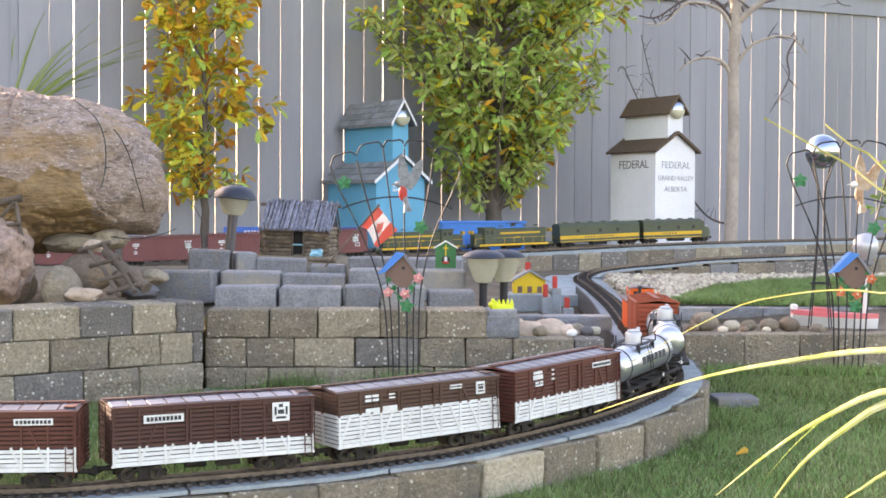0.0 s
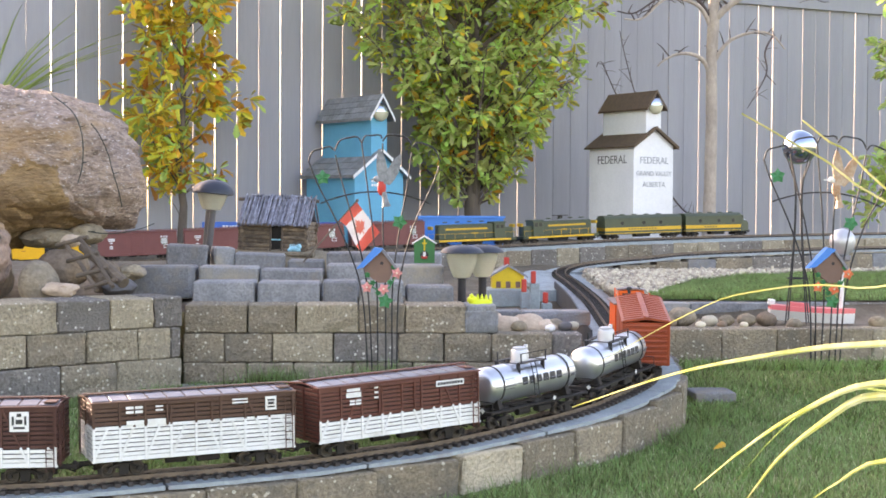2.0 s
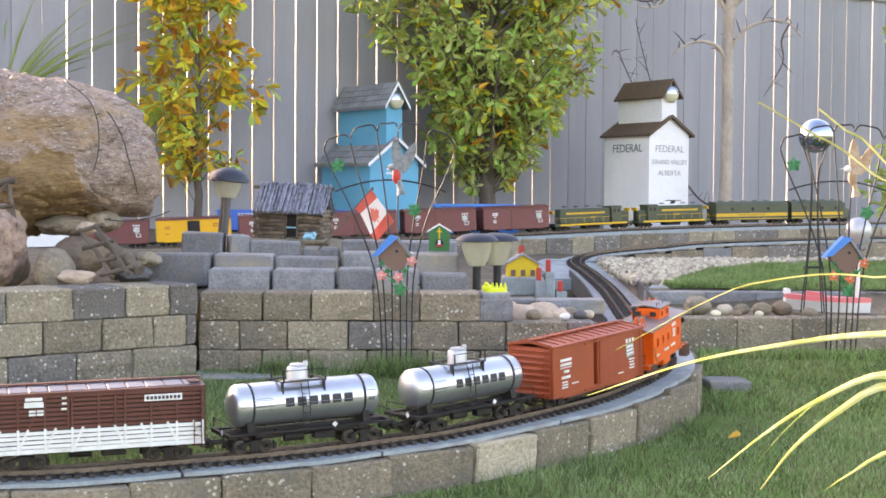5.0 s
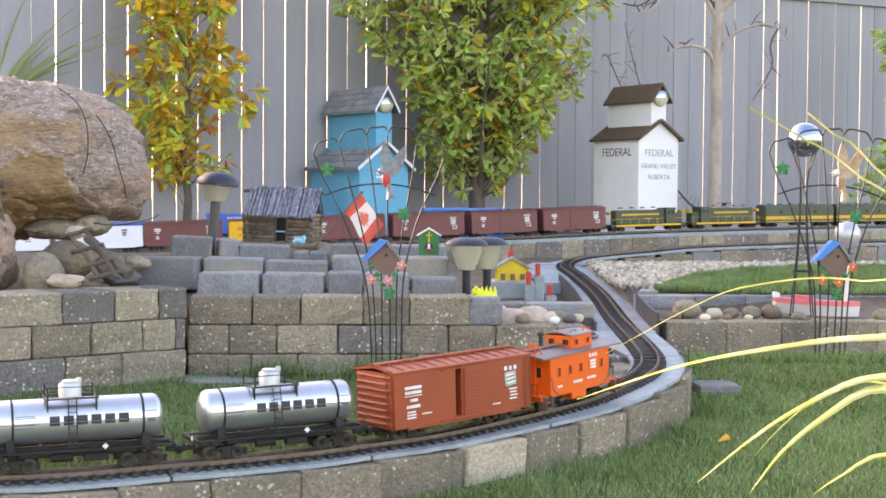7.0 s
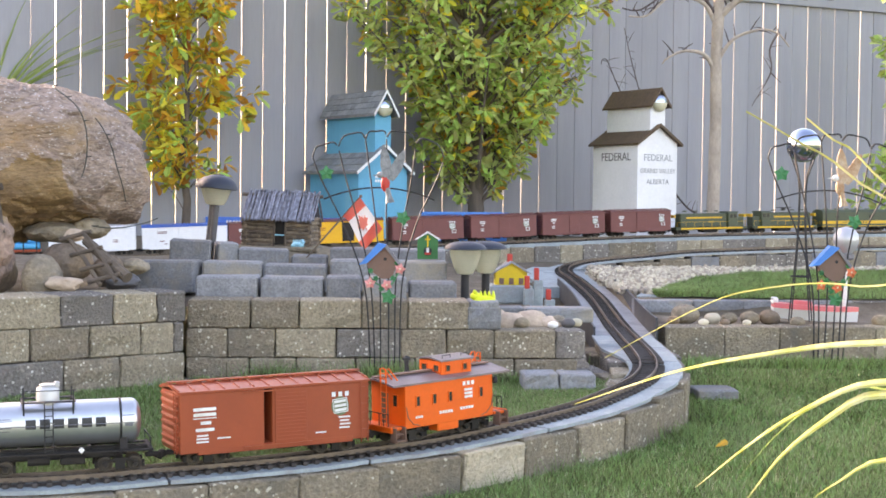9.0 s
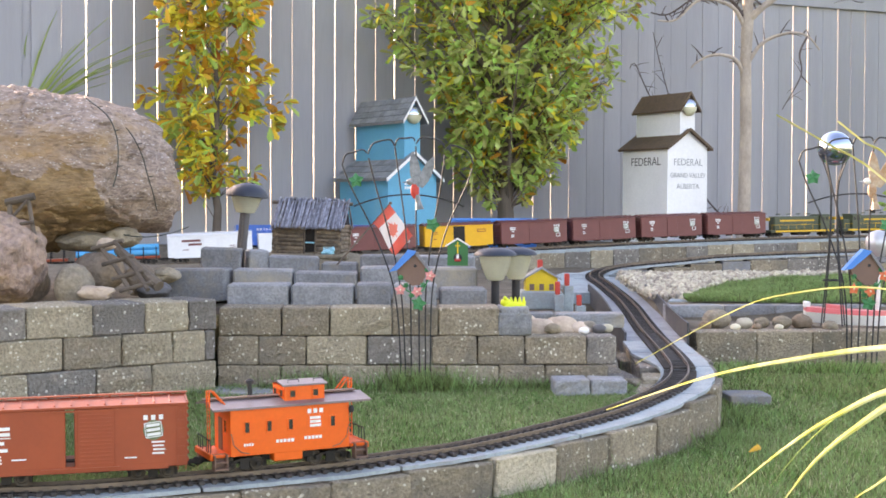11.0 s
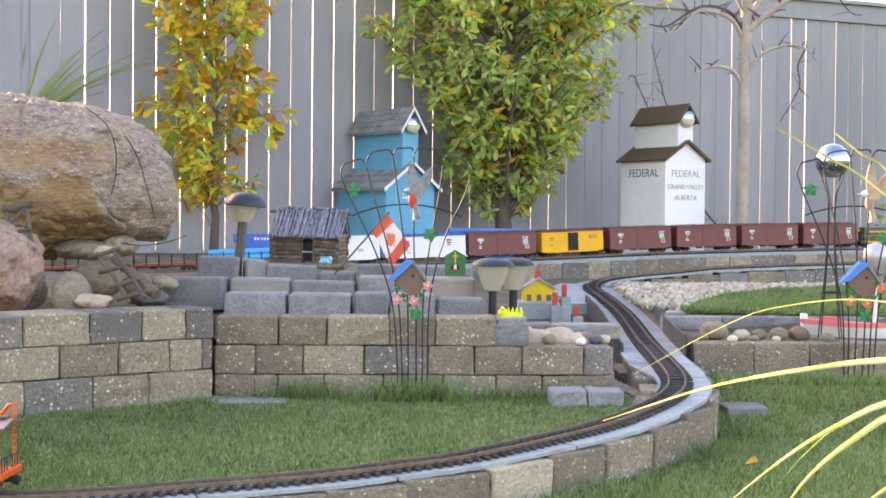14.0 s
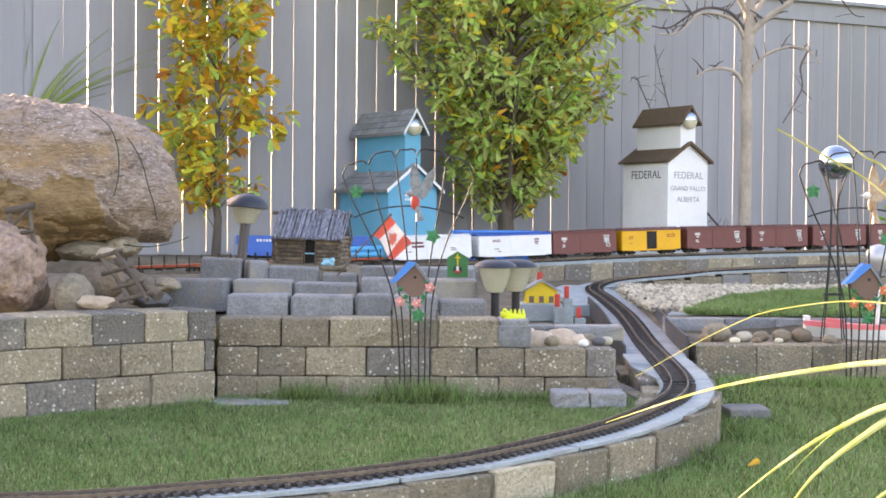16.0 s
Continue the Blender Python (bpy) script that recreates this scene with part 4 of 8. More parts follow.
def undercarriage(car, half):
    sets = []
    for sx in (-1, 1):
        t = new("truck", truck_mesh())
        t.parent = car
        t.matrix_basis = pose(sx * (half - 0.062), 0, 0)
        for x in (-0.027, 0.027):
            w = new("wheelset", wheelset_mesh())
            w.parent = t
            w.matrix_basis = pose(x, 0, 0.0150)
            sets.append((w, x))
        bm = bmesh.new()
        box(bm, (sx * (half + 0.004), 0, 0.026), (0.034, 0.010, 0.009), 0.002)
        box(bm, (sx * (half + 0.021), 0.004 * sx, 0.026), (0.010, 0.016, 0.014), 0.003)
        tube(bm, [(sx * (half - 0.005), 0.016, 0.028), (sx * (half + 0.008), 0.017, 0.017), (sx * (half + 0.02), 0.012, 0.014)], 0.0018, 6)
        part("coupler", bm, M["truck"], car)
    bm = bmesh.new()
    box(bm, (0, 0, 0.033), (half * 2 - 0.14, 0.03, 0.014), 0.002)
    box(bm, (0.03, -0.03, 0.027), (0.045, 0.018, 0.014), 0.002)
    tube(bm, [(-0.05, -0.02, 0.026), (-0.01, -0.02, 0.026)], 0.008, 10)
    part("underframe", bm, M["truck"], car)
    WHEELS[car] = sets


def ladder(bm, x, y, z0, z1, w=0.014, along="x", n=7):
    d = (1, 0) if along == "x" else (0, 1)
    for k in (-1, 1):
        box(bm, (x + d[0] * k * w / 2, y + d[1] * k * w / 2, (z0 + z1) / 2), (0.0016, 0.0016, z1 - z0))
    for i in range(n):
        z = z0 + (z1 - z0) * (i + 0.5) / n
        box(bm, (x, y, z), (w if along == "x" else 0.0016, w if along == "y" else 0.0016, 0.0016))


def bars(car, rows, material, y=-0.0565, name="lettering_bars", label=""):
    """Plain bars in place of small lettering: rows of (x, z, width, height)."""
    bm = bmesh.new()
    for x, z, w, h in rows:
        box(bm, (x, y, z), (w, 0.0012, h))
    return part(name, bm, material, car, label)


def gable_roof(bm, L, W, z, rise, over=0.003, thick=0.004):
    prism(bm, [(-W / 2 - over, z), (0, z + rise), (W / 2 + over, z), (W / 2 + over, z + thick), (0, z + rise + thick), (-W / 2 - over, z + thick)], "x", -L / 2 - over, L / 2 + over)


def stock_car(at, L, upper, split, label, plates):
    """A slatted car: real boards with gaps, diagonal braces, white lower boards."""
    car = thing("stock_car", at, label, "toy train car", "near train")
    W, z0, z1 = 0.124, 0.036, 0.144
    h = z1 - z0
    zs = z0 + h * split
    undercarriage(car, L / 2)
    # floor board, and a solid black core painting the shade between the slats
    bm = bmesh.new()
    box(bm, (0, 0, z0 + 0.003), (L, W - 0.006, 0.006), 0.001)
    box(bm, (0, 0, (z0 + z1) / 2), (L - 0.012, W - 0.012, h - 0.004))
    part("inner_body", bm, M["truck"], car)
    n = 13
    pitch = h / n
    for mt, lo, hi in ((M["car_white"], z0, zs), (upper, zs, z1)):
        for side in (-1, 1):
            for i in range(n):
                zc = z0 + pitch * (i + 0.5)
                if not lo <= zc < hi:
                    continue
                bm = bmesh.new()
                hh = pitch * (0.78 if 0 < i < n - 1 else 1.0)
                box(bm, (0, side * (W / 2 - 0.002), zc), (L - 0.004, 0.003, hh), 0.0006)
                part("slat", bm, mt, car)
            for x in np.linspace(-L / 2 + 0.003, L / 2 - 0.003, 9):
                bm = bmesh.new()
                box(bm, (x, side * (W / 2 + 0.0004), (lo + hi) / 2), (0.0045, 0.003, hi - lo), 0.0004)
                part("upright", bm, mt, car)
            bays = np.linspace(-L / 2, L / 2, 9)
            for k in range(8):
                if lo > z0 and k not in (1, 6):
                    continue
                a, b = (bays[k], bays[k + 1]) if k < 4 else (bays[k + 1], bays[k])
                f0, f1 = (lo - z0) / h, (hi - z0) / h
                p0, p1 = Vector((a + (b - a) * f0, side * (W / 2 + 0.0002), lo)), Vector((a + (b - a) * f1, side * (W / 2 + 0.0002), hi))
                d = p1 - p0
                ang = math.degrees(math.atan2(d.z, d.x))
                m = Matrix.Translation((p0 + p1) / 2) @ pose(0, 0, 0, 0, -ang, 0)
                bm = bmesh.new()
                box(bm, (0, 0, 0), (d.length, 0.0026, 0.0042), 0, m)
                part("brace", bm, mt, car)
        for sx in (-1, 1):
            emt = mt if split > 0.5 or lo > z0 else upper
            for i in range(n):
                zc = z0 + pitch * (i + 0.5)
                if lo <= zc < hi:
                    bm = bmesh.new()
                    box(bm, (sx * (L / 2 - 0.001), 0, zc), (0.003, W - 0.004, pitch * 0.74), 0.0006)
                    part("end_board", bm, emt, car)
            bm = bmesh.new()
            box(bm, (sx * (L / 2 + 0.0005), 0, (lo + hi) / 2), (0.003, 0.005, hi - lo))
            part("end_post", bm, emt, car)
    # sliding door
    bm = bmesh.new()
    box(bm, (-0.018, -W / 2 - 0.0022, z1 - 0.004), (0.12, 0.003, 0.004))
    box(bm, (-0.055, -W / 2 - 0.0022, (zs + z1) / 2), (0.0045, 0.003, z1 - zs), 0.0006)
    box(bm, (0.03, -W / 2 - 0.0022, (zs + z1) / 2), (0.004, 0.003, z1 - zs), 0.0006)
    part("door", bm, upper, car)
    bm = bmesh.new()
    gable_roof(bm, L, W, z1, 0.006, thick=0.003)
    part("roof", bm, upper, car)
    k = 11
    for side in (-1, 1):
        for i in range(k):
            bm = bmesh.new()
            x = -L / 2 + L * (i + 0.5) / k
            m = Matrix.Translation((x, side * W / 4, z1 + 0.0068)) @ pose(0, 0, 0, -side * math.degrees(math.atan2(0.006, W / 2)), 0, 0)
            box(bm, (0, 0, 0), (L / k - 0.0035, W / 2 - 0.012, 0.0014), 0.0004, m)
            part("roof_panel", bm, M["car_roof"], car)
    bm = bmesh.new()
    for y in (-0.0055, 0, 0.0055):
        box(bm, (0, y, z1 + 0.0125), (L + 0.012, 0.0045, 0.0018))
    for i in range(8):
        box(bm, (-L / 2 + L * (i + 0.5) / 8, 0, z1 + 0.0102), (0.004, 0.016, 0.004))
    box(bm, (L / 2 - 0.014, -0.03, z1 + 0.0085), (0.022, 0.04, 0.002))
    part("roof_walk", bm, upper, car)
    bm = bmesh.new()
    ladder(bm, L / 2 - 0.012, -W / 2 - 0.004, z0 - 0.008, z1 - 0.004)
    part("ladder", bm, upper, car)
    for sx in (-1, 1):
        bm = bmesh.new()
        ladder(bm, sx * (L / 2 + 0.004), -sx * (W / 2 - 0.014), z0, z1, along="y")
        part("ladder", bm, upper, car)
    for x, z, w, hh, white, inner in plates:
        if white:
            bars(car, [(x, z, w, hh)], M["car_white"], -W / 2 - 0.0022, "plate")
        if inner:
            bars(car, inner, M["ink"] if white else M["car_white"], -W / 2 - 0.0032 if white else -W / 2 - 0.0014)
    return car


def tank_car(at, L):
    car = thing("tank_car", at, "silver tank car with a dome and black running boards", "toy train car", "near train")
    undercarriage(car, L / 2)
    R, zc, half = 0.0415, 0.0935, L / 2 - 0.030
    along = pose(0, 0, zc, 0, 90, 0)
    bm = bmesh.new()
    prof = [(0.004, -half - 0.010), (0.018, -half - 0.0085), (0.031, -half - 0.005), (0.039, -half + 0.001), (R, -half + 0.007), (R, half - 0.007), (0.039, half - 0.001), (0.031, half + 0.005), (0.018, half + 0.0085), (0.004, half + 0.010)]
    lathe(bm, prof, (0, 0, 0), 40, along)
    part("tank", bm, M["tank"], car, "shiny silver tank", True)
    for x in (-half + 0.03, half - 0.03):
        bm = bmesh.new()
        lathe(bm, [(R + 0.0002, x - 0.0022), (R + 0.0014, x - 0.002), (R + 0.0014, x + 0.002), (R + 0.0002, x + 0.0022)], (0, 0, 0), 40, along)
        part("strap", bm, M["black"], car)
    for y in (-1, 1):
        bm = bmesh.new()
        tube(bm, [(-half, y * (R + 0.0008), zc + 0.001), (half, y * (R + 0.0008), zc + 0.001)], 0.0008, 5)
        part("seam", bm, M["car_roof"], car)
    bm = bmesh.new()
    lathe(bm, [(0.021, zc + R - 0.012), (0.021, zc + R + 0.022), (0.0195, zc + R + 0.026), (0.012, zc + R + 0.0285), (0.003, zc + R + 0.029)], (-0.012, 0, 0), 28)
    lathe(bm, [(0.015, zc + R + 0.026), (0.0155, zc + R + 0.031), (0.012, zc + R + 0.0325), (0.003, zc + R + 0.033)], (-0.012, 0, 0), 20)
    box(bm, (0.004, -0.006, zc + R + 0.031), (0.010, 0.008, 0.012), 0.002)
    part("dome", bm, M["tank_dome"], car, "white dome with hatch fittings", True)
    bm = bmesh.new()
    for y in (-0.034, 0.034):
        box(bm, (-0.012, y, zc + R + 0.002), (0.094, 0.014, 0.0022))
        for x in (-0.056, 0.032):
            box(bm, (x, y - 0.006, zc + R + 0.012), (0.0028, 0.0022, 0.022))
            m = Matrix.Translation((x, y * 0.9, zc + R - 0.012)) @ pose(0, 0, 0, 0, 0, 0)
            box(bm, (x, y * 0.92, zc + R - 0.010), (0.003, 0.010, 0.024))
    for x in (-0.059, 0.035):
        box(bm, (x, 0, zc + R + 0.002), (0.004, 0.07, 0.002))
    tube(bm, [(-0.06, -0.041, zc + R + 0.024), (0.036, -0.041, zc + R + 0.024)], 0.0009, 6)
    part("platform", bm, M["black"], car)
    for side in (-1, 1):
        bm = bmesh.new()
        for k in (-1, 1):
            tube(bm, [(-0.012 + k * 0.0075, side * 0.051, 0.045), (-0.012 + k * 0.0075, side * 0.046, zc + 0.012), (-0.012 + k * 0.0075, side * 0.038, zc + R)], 0.0011, 5)
        for i in range(7):
            z = 0.050 + i * 0.0125
            box(bm, (-0.012, side * (0.050 - i * 0.0012), z), (0.015, 0.0014, 0.0014))
        part("ladder", bm, M["black"], car)
    bm = bmesh.new()
    box(bm, (0, 0, 0.040), (L - 0.012, 0.022, 0.012), 0.001)
    for y in (-0.047, 0.047):
        box(bm, (0, y, 0.0430), (L - 0.008, 0.013, 0.0035), 0.0005)
    for x in (-L / 2 + 0.006, L / 2 - 0.006):
        box(bm, (x, 0, 0.042), (0.008, 0.104, 0.008), 0.001)
    for x in np.linspace(-L / 2 + 0.05, L / 2 - 0.05, 5):
        box(bm, (x, 0, 0.0415), (0.006, 0.094, 0.004))
    for x in (-half + 0.025, half - 0.025):
        prism(bm, [(-0.036, 0.044), (0.036, 0.044), (0.030, 0.066), (0.018, 0.056), (-0.018, 0.056), (-0.030, 0.066)], "x", x - 0.007, x + 0.007)
    part("frame", bm, M["truck"], car)
    for x in (-L / 2 + 0.008, L / 2 - 0.008):
        bm = bmesh.new()
        tube(bm, [(x, -0.05, 0.048), (x, -0.05, 0.066), (x, 0.05, 0.066), (x, 0.05, 0.048)], 0.0012, 5)
        part("end_rail", bm, M["black"], car)

    def wrap(rows, mt, lift=0.0006):
        bm = bmesh.new()
        for x, a, w, h in rows:     # angle above the middle line, in degrees
            for k in range(3):
                aa = radians(a + (k - 1) * h / 3)
                m = Matrix.Translation((x, -math.cos(aa) * (R + lift), zc + math.sin(aa) * (R + lift))) @ pose(0, 0, 0, -math.degrees(aa), 0, 0)
                box(bm, (0, 0, 0), (w, 0.0007, radians(h) * R / 3 * 1.02), 0, m)
        part("lettering_bars", bm, mt, car, "black painted name drawn as plain bars")
    rows = [(-0.044 + 0.0250 * i, 6, 0.0185, 24) for i in range(6)]
    wrap(rows, M["ink"])
    wrap([(-half + 0.05, -1, 0.040, 2.2), (-half + 0.05, -9, 0.034, 2.0), (-half + 0.052, 16, 0.040, 2.0), (-half + 0.052, 21, 0.034, 2.0), (half - 0.016, 20, 0.022, 2.2), (half - 0.016, -4, 0.014, 8)], M["car_roof"])
    bm = bmesh.new()
    box(bm, (0, 0, 0), (0.0085, 0.001, 0.0085), 0, Matrix.Translation((0.045, -0.0540, 0.0485)) @ pose(0, 0, 0, 0, 45, 0))
    box(bm, (0, 0, 0), (0.001, 0.0085, 0.0085), 0, Matrix.Translation((-L / 2 - 0.003, -0.03, 0.048)) @ pose(0, 0, 0, 45, 0, 0))
    part("placard", bm, M["car_white"], car, "small white diamond placard")
    return car


def boxcar(at, L, mt, label, group, door=None, roof=None, near=True, rows=(), emblem=True, open_gap=False, rows_mat=None):
    car = thing("boxcar", at, label, "toy train car", group)
    W, z0, z1 = 0.124, 0.030, 0.144
    h = z1 - z0
    undercarriage(car, L / 2)
    if open_gap:
        for x0, x1 in ((-L / 2, -0.026), (-0.010, L / 2)):
            bm = bmesh.new()
            box(bm, ((x0 + x1) / 2, 0, (z0 + z1) / 2), (x1 - x0, W, h), 0.0015)
            part("body", bm, mt, car)
    else:
        bm = bmesh.new()
        box(bm, (0, 0, (z0 + z1) / 2), (L, W, h), 0.0015)
        part("body", bm, mt, car)
    bm = bmesh.new()
    box(bm, (0, 0, z0 + 0.002), (L - 0.07, W + 0.001, 0.012), 0.001)
    part("sill", bm, mt, car)
    for sx in (-1, 1):
        for i in range(8):
            z = z0 + 0.010 + i * (h - 0.018) / 7
            bm = bmesh.new()
            tube(bm, [(sx * (L / 2 + 0.0002), -W / 2 + 0.008, z), (sx * (L / 2 + 0.0002), W / 2 - 0.008, z)], 0.0040, 8)
            part("end_rib", bm, mt, car)
    bm = bmesh.new()
    dx = 0.028 if open_gap else 0.0
    box(bm, (dx, -W / 2 - 0.0015, (z0 + z1) / 2), (0.066, 0.003, h - 0.010), 0.0008)
    leaf = part("door", bm, door or mt, car)
    ribs = 14 if near else 8
    for i in range(ribs):
        z = z0 + 0.012 + i * (h - 0.024) / (ribs - 1)
        bm = bmesh.new()
        box(bm, (dx, -W / 2 - 0.0034, z), (0.058, 0.0014, 0.0042 if ribs < 10 else 0.0028), 0.0004)
        part("rib", bm, door or mt, leaf)
    for z in (z1 - 0.004, z0 + 0.004):
        bm = bmesh.new()
        box(bm, (0.0, -W / 2 - 0.003, z), (0.14, 0.003, 0.003))
        part("door_track", bm, mt, car)
    bm = bmesh.new()
    gable_roof(bm, L, W, z1, 0.009)
    k = 13
    for side in (-1, 1):
        for i in range(k + 1):
            m = Matrix.Translation((-L / 2 + L * i / k, side * W / 4, z1 + 0.0095)) @ pose(0, 0, 0, -side * math.degrees(math.atan2(0.009, W / 2)), 0, 0)
            box(bm, (0, 0, 0), (0.0028, W / 2 - 0.008, 0.003), 0, m)
    part("roof", bm, roof or mt, car)
    bm = bmesh.new()
    for y in (-0.005, 0.0, 0.005):
        box(bm, (0, y, z1 + 0.0165), (L + 0.010, 0.0042, 0.002))
    for i in range(7):
        box(bm, (-L / 2 + L * (i + 0.5) / 7, 0, z1 + 0.014), (0.004, 0.014, 0.004))
    part("roof_walk", bm, roof or mt, car)
    if near:
        bm = bmesh.new()
        ladder(bm, L / 2 - 0.011, -W / 2 - 0.004, z0 - 0.006, z1 - 0.002)
        part("ladder", bm, mt, car)
        bm = bmesh.new()
        ladder(bm, -L / 2 - 0.005, -W / 2 + 0.014, z0, z1, along="y")
        part("ladder", bm, mt, car)
    if rows:
        bars(car, rows, rows_mat or M["car_white"], -W / 2 - 0.0012)
    if emblem:
        bm = bmesh.new()
        cx, cz = L * 0.34, z0 + h * 0.64
        lathe(bm, [(0.001, 0), (0.019, 0), (0.019, 0.0008), (0.001, 0.0008)], n=14, m=Matrix.Translation((cx, -W / 2, cz - 0.004)) @ pose(0, 0, 0, 90, 0, 0))
        part("emblem_back", bm, M["emblem_green"], car, "dark green leaf emblem ground")
        bm = bmesh.new()
        m = Matrix.Translation((cx, -W / 2 - 0.0018, cz - 0.003)) @ pose(0, 0, 0, 0, -6, 0)
        for z in (-0.0085, 0, 0.0085):
            box(bm, (0, 0, z), (0.025, 0.0008, 0.0052), 0, m)
        for z in (-0.0135, 0.0135):
            box(bm, (0, 0, z), (0.030, 0.0008, 0.0014), 0, m)
        for x in (-0.015, 0.015):
            box(bm, (x, 0, 0), (0.0014, 0.0008, 0.028), 0, m)
        for i in range(3):
            box(bm, (cx - 0.014 + 0.014 * i, -W / 2 - 0.0018, cz + 0.020), (0.0078, 0.0008, 0.009))
        part("emblem", bm, M["car_white"], car, "white emblem of plain bars")
    return car


def caboose(at, L):
    car = thing("caboose", at, "bright orange caboose with cupola and brown roof", "toy train car", "near train")
    undercarriage(car, L / 2 - 0.01)
    W, z0, z1, B = 0.114, 0.036, 0.125, L - 0.078
    O = M["orange"]
    bm = bmesh.new()
    box(bm, (0, 0, (z0 + z1) / 2), (B, W, z1 - z0), 0.001)
    box(bm, (-0.005, 0, z0 - 0.006), (0.058, W - 0.002, 0.020), 0.002)
    part("body", bm, O, car)
    bm = bmesh.new()
    prism(bm, [(-W / 2 - 0.006, z1), (0, z1 + 0.010), (W / 2 + 0.006, z1), (W / 2 + 0.006, z1 + 0.004), (0, z1 + 0.014), (-W / 2 - 0.006, z1 + 0.004)], "x", -L / 2 + 0.004, L / 2 + 0.006)
    part("roof", bm, M["caboose_roof"], car, "dull brown-grey roof")
    bm = bmesh.new()
    box(bm, (-0.082, 0, z1 + 0.0165), (0.15, 0.018, 0.0025))
    part("roof_walk", bm, M["brown_metal"], car)
    bm = bmesh.new()
    box(bm, (0.118, 0, z1 + 0.0165), (0.07, 0.018, 0.0025))
    part("roof_walk", bm, M["brown_metal"], car)
    cx, cl, cw, c0, c1 = 0.036, 0.082, 0.076, z1 + 0.004, z1 + 0.036
    bm = bmesh.new()
    box(bm, (cx, 0, (c0 + c1) / 2), (cl, cw, c1 - c0), 0.001)
    cup = part("cupola", bm, O, car)
    bm = bmesh.new()
    prism(bm, [(-cw / 2 - 0.004, c1), (0, c1 + 0.006), (cw / 2 + 0.004, c1), (cw / 2 + 0.004, c1 + 0.003), (0, c1 + 0.009), (-cw / 2 - 0.004, c1 + 0.003)], "x", cx - cl / 2 - 0.005, cx + cl / 2 + 0.005)
    part("cupola_roof", bm, M["caboose_roof"], cup)
    bm = bmesh.new()
    for x in (cx - 0.03, cx + 0.022):
        tube(bm, [(x, -0.026, c1 + 0.005), (x, -0.026, c1 + 0.011), (x + 0.022, -0.026, c1 + 0.011), (x + 0.022, -0.026, c1 + 0.005)], 0.0009, 5)
    part("grab_rail", bm, M["black"], cup)

    def win(x, y, z, w, h, parent, facing="y"):
        bm = bmesh.new()
        s = (w, 0.0016, h) if facing == "y" else (0.0016, w, h)
        box(bm, (x, y, z), s, 0.0003)
        f = part("window", bm, M["window"], parent)
        bm = bmesh.new()
        t = 0.0016
        if facing == "y":
            for dx, dz, a, b in ((0, h / 2, w + 2 * t, t), (0, -h / 2, w + 2 * t, t), (w / 2, 0, t, h), (-w / 2, 0, t, h)):
                box(bm, (x + dx, y - 0.0004 * (1 if y < 0 else -1), z + dz), (a, 0.003, b))
        else:
            for dy, dz, a, b in ((0, h / 2, w + 2 * t, t), (0, -h / 2, w + 2 * t, t), (w / 2, 0, t, h), (-w / 2, 0, t, h)):
                box(bm, (x, y + dy, z + dz), (0.003, a, b))
        part("window_frame", bm, O, f)
    for x in (-0.087, -0.043, 0.000, 0.086):
        win(x, -W / 2 - 0.0002, z0 + 0.054, 0.010, 0.021, car)
    for x in (cx - 0.025, cx + 0.022):
        win(x, -cw / 2 - 0.0002, c0 + 0.017, 0.012, 0.014, cup)
    for y in (-0.02, 0.02):
        win(cx - cl / 2 - 0.0002, y, c0 + 0.017, 0.018, 0.014, cup, "x")
    win(-B / 2 - 0.0002, -0.025, z0 + 0.055, 0.014, 0.024, car, "x")
    bm = bmesh.new()
    box(bm, (-B / 2 - 0.0008, 0.012, z0 + 0.035), (0.0016, 0.026, 0.066), 0.0005)
    part("door", bm, M["brown_metal"], car)
    for sx in (-1, 1):
        bm = bmesh.new()
        box(bm, (sx * (L / 2 - 0.018), 0, z0 + 0.003), (0.038, W, 0.006), 0.001)
        box(bm, (sx * (L / 2 - 0.002), 0, z0 + 0.002), (0.006, W + 0.004, 0.012), 0.001)
        part("platform", bm, O, car)
        for y in (-1, 1):
            bm = bmesh.new()
            m = Matrix.Translation((sx * (L / 2 - 0.018), y * (W / 2 + 0.001), z0 - 0.008))
            box(bm, (-0.012, 0, 0), (0.002, 0.022, 0.030), 0, m)
            box(bm, (0.012, 0, 0), (0.002, 0.022, 0.030), 0, m)
            box(bm, (0, y * 0.004, -0.012), (0.026, 0.018, 0.003), 0, m)
            box(bm, (0, -y * 0.002, 0.0), (0.026, 0.014, 0.003), 0, m)
            box(bm, (0, -y * 0.009, 0.0), (0.026, 0.002, 0.03), 0, m)
            part("step", bm, M["brown_metal"], car)
        bm = bmesh.new()
        for y in (-0.045, -0.03, -0.015, 0.015, 0.03, 0.045):
            box(bm, (sx * (L / 2 - 0.003), y, z0 + 0.019), (0.0014, 0.0014, 0.028))
        box(bm, (sx * (L / 2 - 0.003), 0, z0 + 0.033), (0.0018, 0.094, 0.0018))
        part("railing", bm, M["black"], car)
        bm = bmesh.new()
        yl = -0.030 if sx < 0 else 0.030
        ladder(bm, sx * (L / 2 - 0.004), yl, z0 + 0.006, z1 + 0.006, 0.018, "y", 8)
        for k in (-1, 1):
            tube(bm, [(sx * (L / 2 - 0.004), yl + k * 0.009, z1 + 0.004), (sx * (L / 2 - 0.004), yl + k * 0.009, z1 + 0.036), (sx * (L / 2 - 0.012), yl + k * 0.009, z1 + 0.036), (sx * (L / 2 - 0.034), yl + k * 0.009, z1 + 0.010)], 0.0019, 6)
